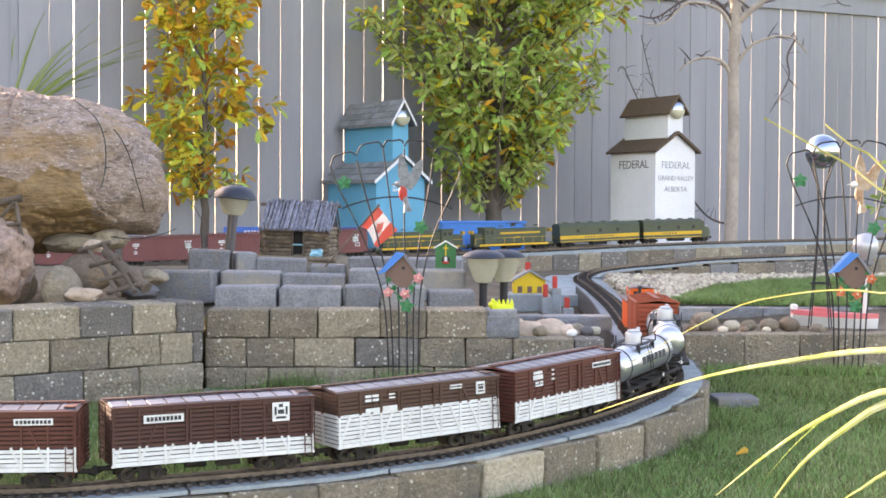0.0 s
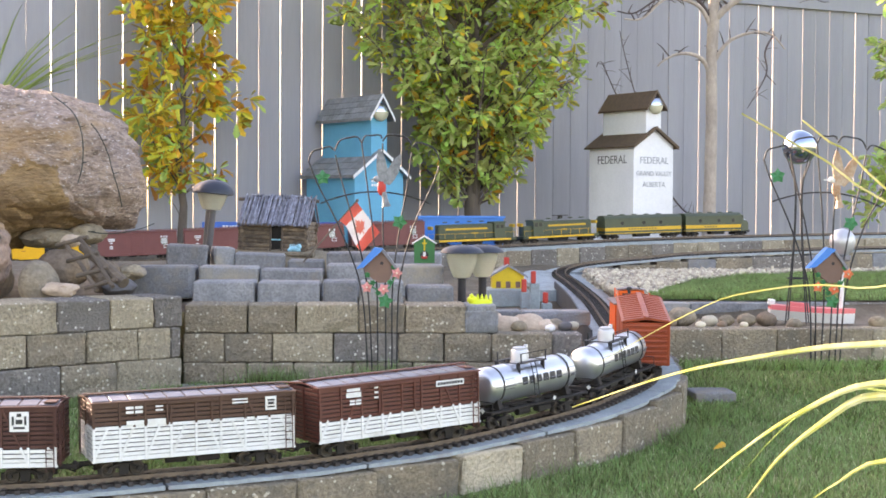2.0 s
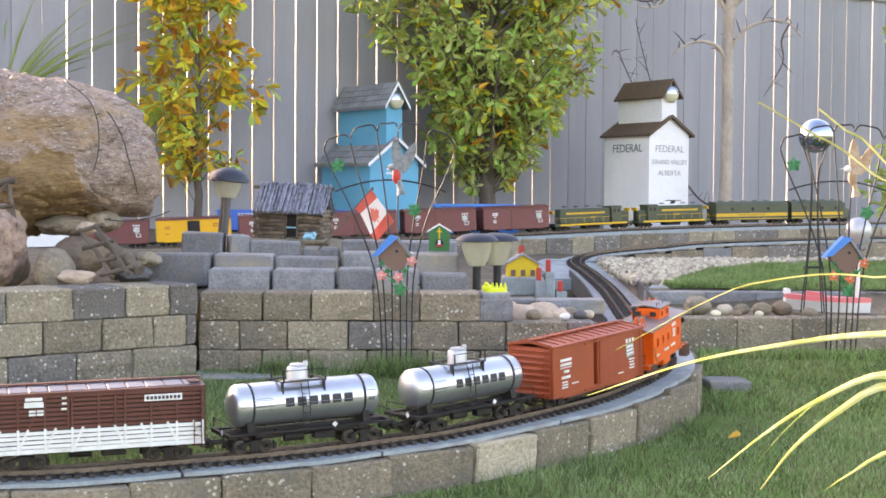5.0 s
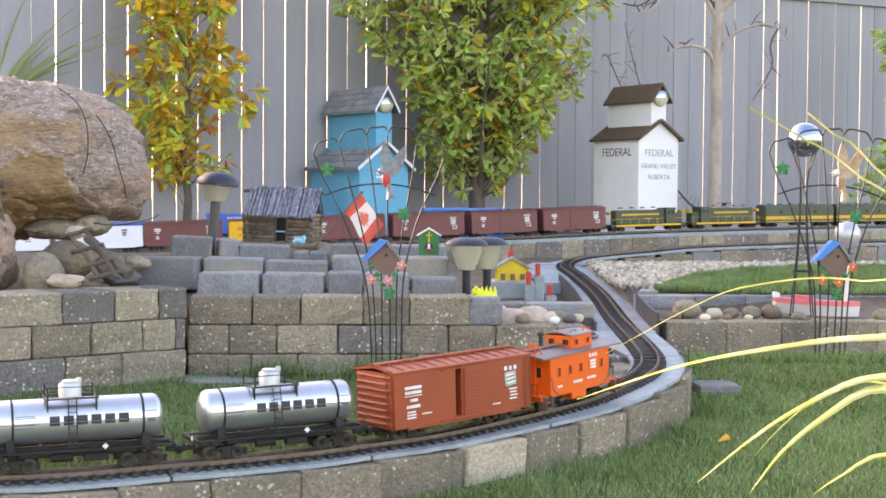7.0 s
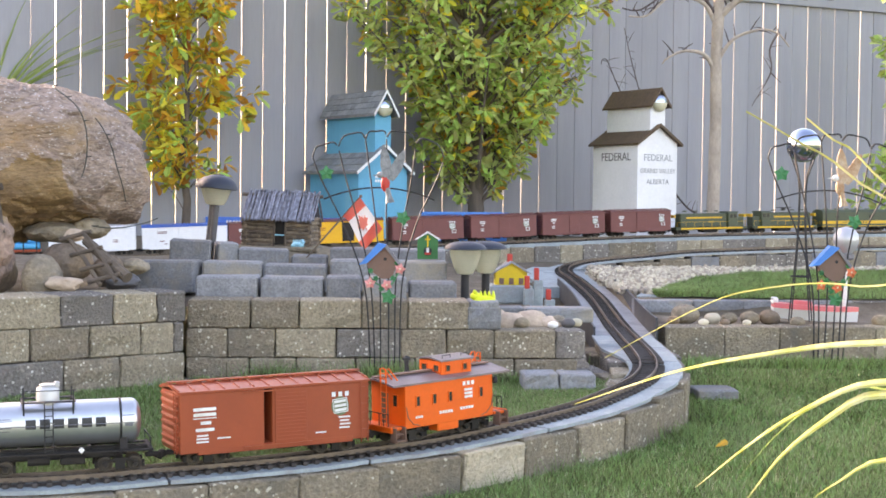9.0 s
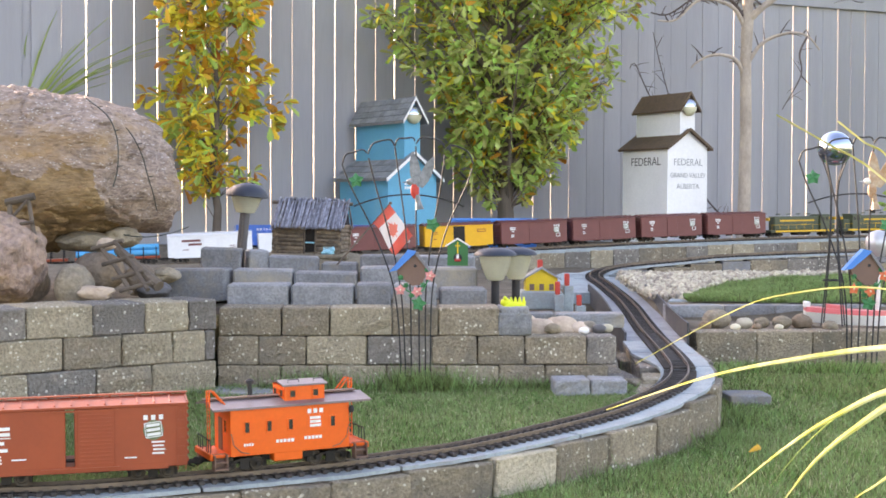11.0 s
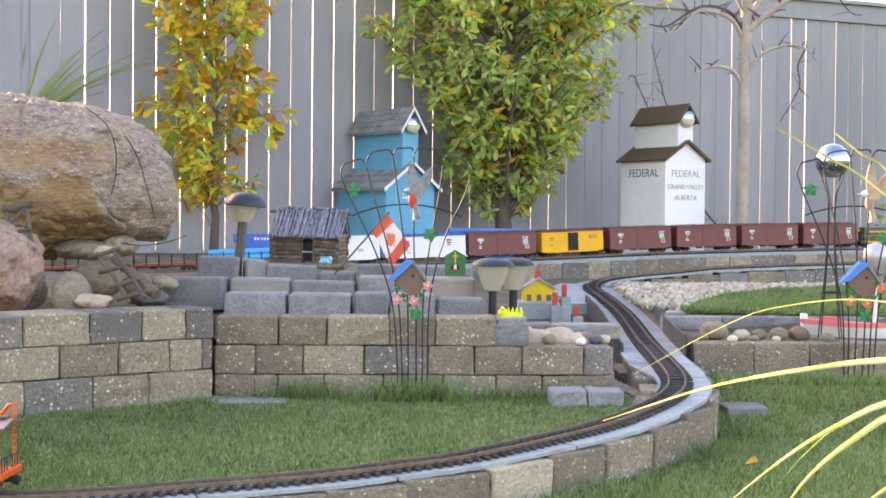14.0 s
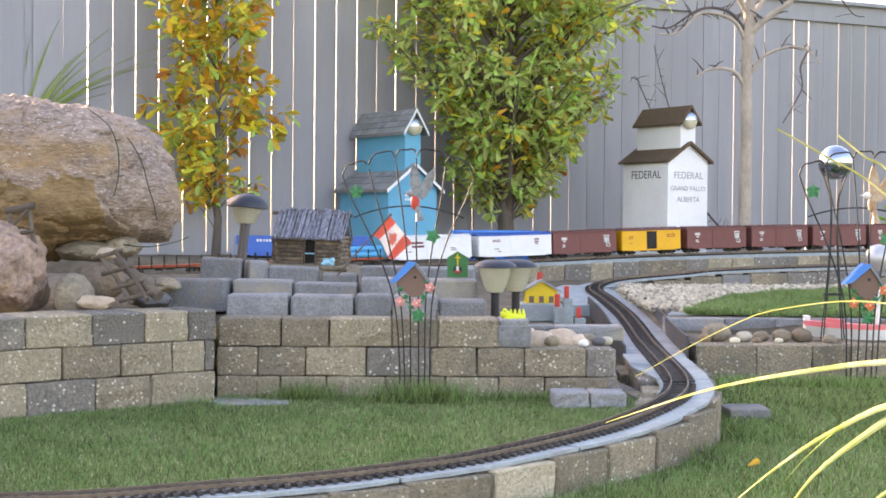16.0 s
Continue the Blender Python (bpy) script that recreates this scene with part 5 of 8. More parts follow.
        for z in (z1 + 0.016, z1 + 0.027):
            box(bm, (sx * (L / 2 - 0.004), yl, z), (0.002, 0.018, 0.002))
        part("roof_ladder", bm, O, car)
    bm = bmesh.new()
    lathe(bm, [(0.0048, z1 + 0.006), (0.0048, z1 + 0.040), (0.0085, z1 + 0.041), (0.0085, z1 + 0.046), (0.002, z1 + 0.050)], (-0.060, 0.012, 0), 12)
    part("chimney", bm, M["black"], car)
    for k in (-1, 1):
        bm = bmesh.new()
        tube(bm, [(k * (B / 2 - 0.001), -W / 2 - 0.002, z0 + 0.045), (k * (B / 2 - 0.006), -W / 2 - 0.002, z0 + 0.022), (k * (B / 2 - 0.020), -W / 2 - 0.002, z0 + 0.008), (k * (B / 2 - 0.036), -W / 2 - 0.002, z0 + 0.004)], 0.0010, 5)
        part("grab_rail", bm, M["brown_metal"], car)
    bm = bmesh.new()
    box(bm, (B / 2 + 0.004, -W / 2 - 0.003, z1 - 0.014), (0.010, 0.010, 0.014), 0.003)
    part("marker_lamp", bm, M["black"], car)
    rows = [(-0.012 + 0.0075 * i, z0 + 0.0235, 0.0055, 0.006) for i in range(-2, 3)] + [(0.045 + 0.0075 * i, z0 + 0.0255, 0.0055, 0.006) for i in range(-2, 3)] + [(-0.092 + 0.005 * i, z0 + 0.021, 0.0035, 0.005) for i in range(4)]
    bars(car, rows, M["car_white"], -W / 2 - 0.0004)
    bm = bmesh.new()
    box(bm, (0.050, -W / 2 - 0.0004, z0 + 0.056), (0.034, 0.0008, 0.026), 0.0002)
    part("emblem_back", bm, M["orange"], car)
    bm = bmesh.new()
    for z in (-0.0075, 0, 0.0075):
        box(bm, (0.050, -W / 2 - 0.0012, z0 + 0.056 + z), (0.022, 0.0008, 0.0052))
    for i in range(3):
        box(bm, (0.038 + 0.012 * i, -W / 2 - 0.0012, z0 + 0.077), (0.0075, 0.0008, 0.0085))
    part("emblem", bm, M["car_white"], car)
    return car


def cab_unit(at, L, nose):
    car = thing("locomotive", at, "olive green streamlined locomotive with yellow band", "toy locomotive", "far train")
    undercarriage(car, L / 2)
    W, z0, z1 = 0.104, 0.030, 0.140
    bm = bmesh.new()
    body = [(-W / 2, z0), (W / 2, z0), (W / 2, z1 - 0.016), (W / 2 - 0.012, z1 - 0.004), (0.02, z1 + 0.002), (-0.02, z1 + 0.002), (-W / 2 + 0.012, z1 - 0.004), (-W / 2, z1 - 0.016)]
    end = L / 2 - (0.07 if nose else 0)
    prism(bm, body, "x", -L / 2, end)
    if nose:
        rings = []
        for k, (x, zs, ws) in enumerate(((end, 1, 1), (end + 0.012, 0.86, 0.98), (end + 0.016, 0.66, 0.96), (end + 0.045, 0.60, 0.88), (end + 0.064, 0.48, 0.66), (end + 0.070, 0.30, 0.46))):
            rings.append([bm.verts.new((x, u * ws, z0 + (v - z0) * zs)) for u, v in body])
        for a, b in zip(rings, rings[1:]):
            for k in range(len(body)):
                bm.faces.new([a[k], a[(k + 1) % len(body)], b[(k + 1) % len(body)], b[k]])
        bm.faces.new(rings[-1])
    part("body", bm, M["loco_green"], car, "", True)
    bm = bmesh.new()
    lx = L - (0.075 if nose else 0.006)
    box(bm, (-(L - lx) / 2, 0, z0 + 0.030), (lx, W + 0.0016, 0.020), 0.0006)
    box(bm, (-(L - lx) / 2, 0, z0 + 0.006), (lx, W + 0.0016, 0.004))
    part("stripe", bm, M["loco_yellow"], car)
    bars(car, [(-0.10 + 0.020 * i, z0 + 0.030, 0.009, 0.008) for i in range(10 if not nose else 5)], M["loco_green"], -W / 2 - 0.0014)
    for x in (-L * 0.28, 0.0, L * 0.22):
        bm = bmesh.new()
        lathe(bm, [(0.002, 0), (0.011, 0), (0.011, 0.0016), (0.002, 0.0016)], (0, 0, 0), 14, Matrix.Translation((x, -W / 2 - 0.0002, z0 + 0.065)) @ pose(0, 0, 0, 90, 0, 0))
        part("porthole", bm, M["window"], car)
    bm = bmesh.new()
    for x in np.linspace(-L * 0.38, L * 0.25, 5):
        lathe(bm, [(0.016, z1), (0.016, z1 + 0.006), (0.012, z1 + 0.008)], (x, 0, 0), 14)
    part("roof_fan", bm, M["loco_green"], car)
    bm = bmesh.new()
    box(bm, (0, -0.02, 0.022), (0.10, 0.05, 0.02), 0.004)
    part("fuel_tank", bm, M["truck"], car)
    if nose:
        bm = bmesh.new()
        box(bm, (end + 0.006, -W / 2 + 0.003, z1 - 0.022), (0.016, 0.004, 0.016), 0.001)
        box(bm, (end + 0.0145, -0.022, z1 - 0.024), (0.003, 0.034, 0.016), 0.001)
        part("windscreen", bm, M["window"], car)
        bm = bmesh.new()
        lathe(bm, [(0.008, 0), (0.008, 0.004), (0.003, 0.006)], (0, 0, 0), 12, Matrix.Translation((end + 0.058, 0, z0 + 0.062)) @ pose(0, 0, 0, 0, 90, 0))
        part("headlight", bm, M["plastic_white"], car)
    return car


def hood_unit(at, L, flip):
    car = thing("locomotive", at, "olive green road switcher with yellow stripes", "toy locomotive", "far train")
    undercarriage(car, L / 2)
    W, z0, z1 = 0.10, 0.030, 0.128
    f = -1 if flip else 1
    G = M["loco_green"]
    bm = bmesh.new()
    box(bm, (0, 0, z0 + 0.006), (L, W, 0.014), 0.001)
    box(bm, (-f * L * 0.09, 0, z0 + 0.054), (L * 0.66, 0.066, 0.086), 0.006)
    box(bm, (f * L * 0.42, 0, z0 + 0.042), (L * 0.12, 0.062, 0.062), 0.005)
    part("hood", bm, G, car)
    bm = bmesh.new()
    box(bm, (f * L * 0.30, 0, z0 + 0.056), (L * 0.13, 0.098, 0.094), 0.003)
    prism(bm, [(-0.053, z1 - 0.001), (0.053, z1 - 0.001), (0.04, z1 + 0.008), (-0.04, z1 + 0.008)], "x", f * L * 0.30 - L * 0.075, f * L * 0.30 + L * 0.075)
    cab = part("cab", bm, G, car)
    for x in (-0.014, 0.014):
        bm = bmesh.new()
        box(bm, (f * L * 0.30 + x, -0.0495, z1 - 0.020), (0.018, 0.0016, 0.020), 0.0003)
        part("window", bm, M["window"], cab)
    bm = bmesh.new()
    box(bm, (0, -W / 2 - 0.0004, z0 + 0.006), (L * 0.86, 0.0016, 0.011))
    box(bm, (-f * L * 0.09, -0.0340, z0 + 0.070), (L * 0.5, 0.0016, 0.010))
    box(bm, (L / 2 - 0.004, 0, z0 + 0.08), (0.012, 0.06, 0.018), 0.001)
    box(bm, (-L / 2 + 0.004, 0, z0 + 0.08), (0.012, 0.06, 0.018), 0.001)
    part("stripe", bm, M["loco_yellow"], car)
    bm = bmesh.new()
    for side in (-1, 1):
        tube(bm, [(-L / 2 + 0.01, side * 0.047, z0 + 0.045), (L / 2 - 0.01, side * 0.047, z0 + 0.045)], 0.0010, 5)
        for x in np.linspace(-L / 2 + 0.01, L / 2 - 0.01, 9):
            box(bm, (x, side * 0.047, z0 + 0.03), (0.0014, 0.0014, 0.032))
    part("handrail", bm, M["loco_yellow"], car)
    bm = bmesh.new()
    for x in np.linspace(-L * 0.32, L * 0.12, 4):
        lathe(bm, [(0.014, z1 + 0.010), (0.014, z1 + 0.016), (0.01, z1 + 0.017)], (x * f, 0, -0.001), 12)
    part("roof_fan", bm, G, car)
    bars(car, [(-f * L * 0.02 + 0.010 * i, z0 + 0.045, 0.006, 0.008) for i in range(4)], M["loco_yellow"], -0.0340)
    if flip:
        bm = bmesh.new()
        box(bm, (0.02, 0, z1 + 0.028), (0.07, 0.07, 0.004), 0.001)
        box(bm, (0.02, 0, z1 + 0.020), (0.02, 0.02, 0.016), 0.001)
        part("roof_dish", bm, M["tie"], car)
    bm = bmesh.new()
    box(bm, (0, 0, 0.020), (0.10, 0.07, 0.020), 0.004)
    part("fuel_tank", bm, M["truck"], car)
    return car


def flat_car(at, L, kind):
    names = {"pipes": "flat car loaded with bright blue pipes", "tarp": "long blue covered hopper car", "stakes": "empty rust-red flat car with upright stakes"}
    car = thing("flat_car", at, names[kind], "toy train car", "far train")
    undercarriage(car, L / 2)
    bm = bmesh.new()
    box(bm, (0, 0, 0.040), (L, 0.10, 0.014), 0.002)
    part("deck", bm, M["boxcar_red"] if kind != "tarp" else M["deep_blue"], car)
    if kind != "tarp":
        for x in np.linspace(-L / 2 + 0.02, L / 2 - 0.02, 7):
            for y in (-0.05, 0.05):
                bm = bmesh.new()
                box(bm, (x, y, 0.062), (0.006, 0.006, 0.066), 0.001)
                part("stake", bm, M["truck"], car)
    if kind == "pipes":
        for y, z in ((-0.034, 0.063), (0, 0.063), (0.034, 0.063), (-0.017, 0.093), (0.017, 0.093)):
            bm = bmesh.new()
            tube(bm, [(-L / 2 + 0.006, y, z), (L / 2 - 0.006, y, z)], 0.0165, 18, False)
            tube(bm, [(-L / 2 + 0.006, y, z), (L / 2 - 0.006, y, z)], 0.014, 18, False)
            part("pipe", bm, M["pipe_blue"], car, "", True)
    if kind == "tarp":
        bm = bmesh.new()
        prism(bm, [(-0.05, 0.05), (0.05, 0.05), (0.054, 0.12), (0.03, 0.136), (-0.03, 0.136), (-0.054, 0.12)], "x", -L / 2 + 0.004, L / 2 - 0.004)
        part("body", bm, M["deep_blue"], car)
        bm = bmesh.new()
        for x in np.linspace(-L / 2 + 0.02, L / 2 - 0.02, 9):
            box(bm, (x, 0, 0.086), (0.004, 0.110, 0.07), 0.001)
        part("rib", bm, M["deep_blue"], car)
    return car


# near train, from the caboose forwards; boundaries measured back along the track from the caboose's front
O0 = pose(0, 0, 0)
near_cars = []
near_cars.append((caboose(O0, 0.318), 0.0, 0.09))
near_cars.append((boxcar(O0, 0.387, M["boxcar_red"], "bright oxide red boxcar with a door ajar", "near train", open_gap=True,
                         rows=[(-0.145, 0.113, 0.044, 0.006), (-0.145, 0.103, 0.044, 0.006), (-0.145, 0.096, 0.046, 0.0016), (-0.143, 0.087, 0.020, 0.006), (-0.145, 0.074, 0.036, 0.006), (-0.150, 0.063, 0.022, 0.003), (-0.150, 0.057, 0.024, 0.003), (-0.150, 0.051, 0.024, 0.003), (-0.108, 0.056, 0.026, 0.0025),
                               (0.140, 0.077, 0.024, 0.003), (0.140, 0.070, 0.020, 0.003), (0.142, 0.063, 0.022, 0.003), (0.140, 0.056, 0.022, 0.003), (0.090, 0.050, 0.022, 0.0025)]), -0.390, 0.13))
near_cars.append((tank_car(O0, 0.356), -0.800, 0.115))
near_cars.append((tank_car(O0, 0.356), -1.188, 0.115))
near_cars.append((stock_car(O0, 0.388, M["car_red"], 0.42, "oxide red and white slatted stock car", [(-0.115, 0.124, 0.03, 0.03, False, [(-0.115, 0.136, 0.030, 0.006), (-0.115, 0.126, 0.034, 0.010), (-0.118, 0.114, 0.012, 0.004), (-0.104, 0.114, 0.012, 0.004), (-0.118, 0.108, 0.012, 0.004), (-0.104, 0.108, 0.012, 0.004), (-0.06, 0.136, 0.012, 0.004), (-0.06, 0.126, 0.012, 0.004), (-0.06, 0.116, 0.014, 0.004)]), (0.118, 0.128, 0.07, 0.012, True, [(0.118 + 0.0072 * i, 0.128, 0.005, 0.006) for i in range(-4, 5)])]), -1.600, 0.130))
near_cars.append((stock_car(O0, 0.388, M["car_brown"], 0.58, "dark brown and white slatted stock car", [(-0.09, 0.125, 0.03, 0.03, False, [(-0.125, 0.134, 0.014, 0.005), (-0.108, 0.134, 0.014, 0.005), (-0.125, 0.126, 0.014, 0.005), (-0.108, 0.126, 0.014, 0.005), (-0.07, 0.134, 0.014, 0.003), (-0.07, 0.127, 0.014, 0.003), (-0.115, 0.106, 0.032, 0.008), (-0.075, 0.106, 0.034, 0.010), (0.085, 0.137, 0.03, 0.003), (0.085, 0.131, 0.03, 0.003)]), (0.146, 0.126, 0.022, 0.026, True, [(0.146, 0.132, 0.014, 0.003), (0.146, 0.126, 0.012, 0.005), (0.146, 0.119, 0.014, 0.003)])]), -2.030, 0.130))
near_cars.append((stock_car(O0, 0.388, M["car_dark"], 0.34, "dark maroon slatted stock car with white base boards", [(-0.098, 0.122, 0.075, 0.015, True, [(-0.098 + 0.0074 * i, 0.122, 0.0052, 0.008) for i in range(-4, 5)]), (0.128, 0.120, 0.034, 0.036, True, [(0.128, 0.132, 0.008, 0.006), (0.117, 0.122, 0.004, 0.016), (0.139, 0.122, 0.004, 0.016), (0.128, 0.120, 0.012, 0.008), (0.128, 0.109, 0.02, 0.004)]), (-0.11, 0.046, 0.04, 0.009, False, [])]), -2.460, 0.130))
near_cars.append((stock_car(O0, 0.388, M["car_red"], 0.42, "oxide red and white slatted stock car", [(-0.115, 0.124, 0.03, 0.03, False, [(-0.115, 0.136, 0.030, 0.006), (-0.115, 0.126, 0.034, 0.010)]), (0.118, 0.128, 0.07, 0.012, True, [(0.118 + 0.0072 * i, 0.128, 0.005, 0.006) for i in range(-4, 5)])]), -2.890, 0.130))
NEAR_T = [(0.0, 6.848), (7.0, 5.362), (11.0, 4.512), (12.5, 4.176), (16.0, 3.410)]

# far train; boundaries measured from the yellow car's front end
far_rows = [(-0.135, 0.118, 0.034, 0.006), (-0.135, 0.109, 0.034, 0.006), (-0.135, 0.097, 0.014, 0.006), (-0.137, 0.078, 0.018, 0.005), (-0.137, 0.068, 0.018, 0.005), (0.150, 0.062, 0.024, 0.003), (0.139, 0.070, 0.003, 0.02), (0.161, 0.070, 0.003, 0.02), (0.150, 0.079, 0.024, 0.003)]
far_cars = []


def far_box(mt, center, label, long=0.412, **kw):
    far_cars.append((boxcar(O0, long, mt, label, "far train", near=False, **kw), center, 0.13))


for i in range(4):
    far_box(M["boxcar_far"], 1.584 - 0.4525 * i, "maroon boxcar with small white lettering", rows=far_rows)
far_box(M["far_yellow"], -0.2225, long=0.396, label="bright yellow boxcar with a dark door", door=M["truck"], roof=M["boxcar_far"], emblem=False, rows=[(-0.14, 0.11, 0.03, 0.004), (-0.14, 0.10, 0.03, 0.004), (-0.14, 0.07, 0.02, 0.004), (0.13, 0.118, 0.05, 0.004), (0.13, 0.105, 0.05, 0.004), (0.107, 0.112, 0.004, 0.014), (0.153, 0.112, 0.004, 0.014)], rows_mat=M["boxcar_red"])
far_box(M["boxcar_far"], -0.665, "maroon boxcar with small white lettering", rows=far_rows)
far_box(M["white"], -1.105, long=0.448, label="white refrigerator boxcar with a small emblem", emblem=False, roof=M["deep_blue"], rows=[(-0.12, 0.12, 0.05, 0.004), (-0.12, 0.112, 0.05, 0.004), (-0.12, 0.07, 0.03, 0.004), (-0.10, 0.055, 0.02, 0.004), (0.13, 0.120, 0.030, 0.008), (0.13, 0.106, 0.026, 0.008), (0.13, 0.094, 0.020, 0.006)], rows_mat=M["boxcar_far"])
far_box(M["white"], -1.59, long=0.448, label="white refrigerator boxcar with faded lettering", emblem=False, rows=[(-0.10, 0.118, 0.10, 0.012), (-0.08, 0.098, 0.07, 0.012), (-0.13, 0.07, 0.03, 0.004), (0.12, 0.085, 0.03, 0.004), (0.12, 0.075, 0.03, 0.004)], rows_mat=M["boxcar_far"])
far_cars.append((flat_car(O0, 0.445, "pipes"), -2.08, 0.15))
far_cars.append((flat_car(O0, 0.44, "stakes"), -2.56, 0.14))
far_cars.append((flat_car(O0, 0.44, "stakes"), -3.05, 0.14))
far_cars.append((hood_unit(O0, 0.515, False), 2.09, 0.17))
far_cars.append((hood_unit(O0, 0.50, True), 2.64, 0.17))
far_cars.append((cab_unit(O0, 0.53, False), 3.195, 0.17))
far_cars.append((cab_unit(O0, 0.475, True), 3.725, 0.16))
FAR_T = [(0.0, 5.90), (1.5, 6.23), (3.5, 6.68), (5.2, 7.05), (7.0, 7.45), (9.0, 7.905), (11.0, 8.36), (12.5, 8.712), (14.5, 9.19), (16.0, 9.575)]


def along(table, t):
    return float(np.interp(t, [a for a, _ in table], [b for _, b in table]))


def car_pose(curve, s, half):
    a, _ = on(curve, s - half)
    b, _ = on(curve, s + half)
    d = b - a
    m = (a + b) / 2
    return pose(m.x, m.y, m.z, 0, -math.degrees(math.atan2(d.z, math.hypot(d.x, d.y))), math.degrees(math.atan2(d.y, d.x)))


def motions():
    """The two trains run; their wheels turn."""
    times = [0.5 * i for i in range(33)]
    for cars, curve, table in ((near_cars, NEAR, NEAR_T), (far_cars, BACK, FAR_T)):
        for car, off, half in cars:
            walk(car, [(t, car_pose(curve, along(table, t) + off, half)) for t in times])
    # the small flag swings about its stick in the breeze
    tip, axis = flag_hinge
    swing = [(0.0, 44), (0.5, 40), (1.0, 26), (1.5, 14), (2.0, 10), (3.0, 2), (4.0, 0), (7.0, 0), (11.0, 2), (14.0, 4), (15.0, 8), (15.5, 22), (16.0, 32)]
    walk(flag, [(t, Matrix.Translation(tip) @ Matrix.Rotation(radians(a), 4, axis) @ Matrix.Translation(-tip)) for t, a in swing])
    ticks = [0.15 * i for i in range(107)] + [16.0]
    for cars, table in ((near_cars, NEAR_T), (far_cars[:6], FAR_T)):
        for car, off, half in cars:
            for w, x in WHEELS[car]:
                walk(w, [(t, pose(x, 0, 0.0150, 0, math.degrees((along(table, t) - table[0][1]) / 0.0148), 0)) for t in ticks])


# ---- boulders and stones ----
def stone(name, c, s, material, label, seed, rough=0.16, freq=1.4, sub=4, flat=0.0, category="stone", group=""):
    bm = bmesh.new()
    blob(bm, (0, 0, 0), s, rough, freq, seed, sub, flat)
    ob = part(name, bm, material, None, "", True, pose(*c))
    return tagged(ob, label, category, group)


BOULDER_AT = Vector((-1.25, 4.22, 0.815))


def boulder_radius(p):
    """Distance from the middle to the surface along p: flat split faces with worn edges."""
    faces = (((-0.05, -1.0, 0.04), 0.365), ((0.882, -0.471, 0.06), 0.455), ((0.765, -0.05, 0.643), 0.355), ((0.08, -0.05, 1.0), 0.224), ((0.29, -0.03, 0.957), 0.246), ((0.12, -0.62, 0.78), 0.330), ((0.25, -0.25, -0.93), 0.282),
             ((0.0, -0.75, -0.66), 0.350), ((0.75, -0.35, -0.56), 0.432), ((1.0, 0.1, 0.1), 0.446), ((0.75, 0.66, 0.0), 0.335), ((0.0, 1.0, 0.0), 0.44), ((-1.0, 0.0, 0.0), 0.60), ((0.6, 0.8, 0.0), 0.55), ((0.0, 0.3, -0.95), 0.20))
    t = 0.0
    for n, d in faces:
        k = p.dot(Vector(n).normalized())
        if k > 0:
            t += (k / d) ** 44
    return t ** (-1 / 44)


def big_boulder():
    bm = bmesh.new()
    bmesh.ops.create_icosphere(bm, subdivisions=7, radius=1.0)
    for v in bm.verts:
        p = v.co.normalized()
        q = p * boulder_radius(p)
        k = 0.018 * noise.noise(q * 5.0) + 0.014 * noise.noise(q * 13) + 0.009 * noise.noise(q * 31) + 0.006 * noise.noise(q * 75) + 0.003 * noise.noise(q * 150)
        ledge = 0.008 * noise.noise(Vector((q.x * 4, q.y * 4, q.z * 38)))
        crack = -0.010 * max(0.0, 1 - abs(noise.noise(Vector((q.x * 6 + 3, q.y * 6, q.z * 9)))) * 14)
        v.co = q + p * (k + ledge + crack)
    ob = part("boulder", bm, M["boulder"], None, "", True, Matrix.Translation(BOULDER_AT))
    ob.data.materials.append(M["boulder_ochre"])
    for f in ob.data.polygons:
        c = f.center
        edge = -0.01 - 0.06 * c.x + 0.05 * noise.noise(c * 5) + 0.035 * noise.noise(c * 17) + 0.02 * noise.noise(c * 45)
        if c.z < edge and c.x < 0.31 + 0.05 * noise.noise(c * 9) - 0.10 * (c.z + 0.1) and c.y < 0:
            f.material_index = 1
    return tagged(ob, "large banded pink and tan boulder on small stones", "boulder")


big_boulder()


def on_boulder(x, z, lift=0.020):
    """The boulder's front surface at x, z."""
    y = 3.5
    while y < 4.3:
        q = Vector((x, y, z)) - BOULDER_AT
        if q.length < boulder_radius(q.normalized()) + lift:
            break
        y += 0.004
    return (x, y, z)


stone("stone", (-1.165, 3.72, 0.552), (0.108, 0.10, 0.115), M["stone_pink"], "rough pink granite stone with ochre patches", 3.1, 0.26, 1.5, 5)
stone("stone", (-0.973, 3.70, 0.482), (0.053, 0.05, 0.062), M["stone_tan"], "rounded pale grey-tan stone", 5.2, 0.08)
stone("stone", (-0.965, 3.92, 0.512), (0.075, 0.07, 0.058), M["stone_brown"], "rounded brown stone beside the boulder", 6.4, 0.1)
stone("stone", (-1.02, 4.02, 0.595), (0.085, 0.08, 0.030), M["stone_tan"], "flat tan wedge stone under the boulder", 7.7, 0.2)
stone("stone", (-0.93, 4.05, 0.605), (0.055, 0.07, 0.030), M["stone_tan"], "flat tan wedge stone under the boulder", 9.1, 0.25)
stone("stone", (-0.935, 3.90, 0.592), (0.028, 0.025, 0.018), M["stone_pale"], "small cream stone chip", 2.2, 0.2, sub=3)
stone("stone", (-0.905, 3.66, 0.470), (0.050, 0.03, 0.020), M["stone_pale"], "small pale broken stone", 12.2, 0.3, sub=3)
stone("stone", (-0.855, 3.95, 0.49), (0.045, 0.05, 0.045), M["stone_brown"], "ochre brown stone behind the twig ladder", 4.4, 0.15, sub=3)
stone("stone", (-0.815, 3.93, 0.462), (0.050, 0.04, 0.026), M["lamp_post"], "dark flat garden stone", 13.2, 0.25)
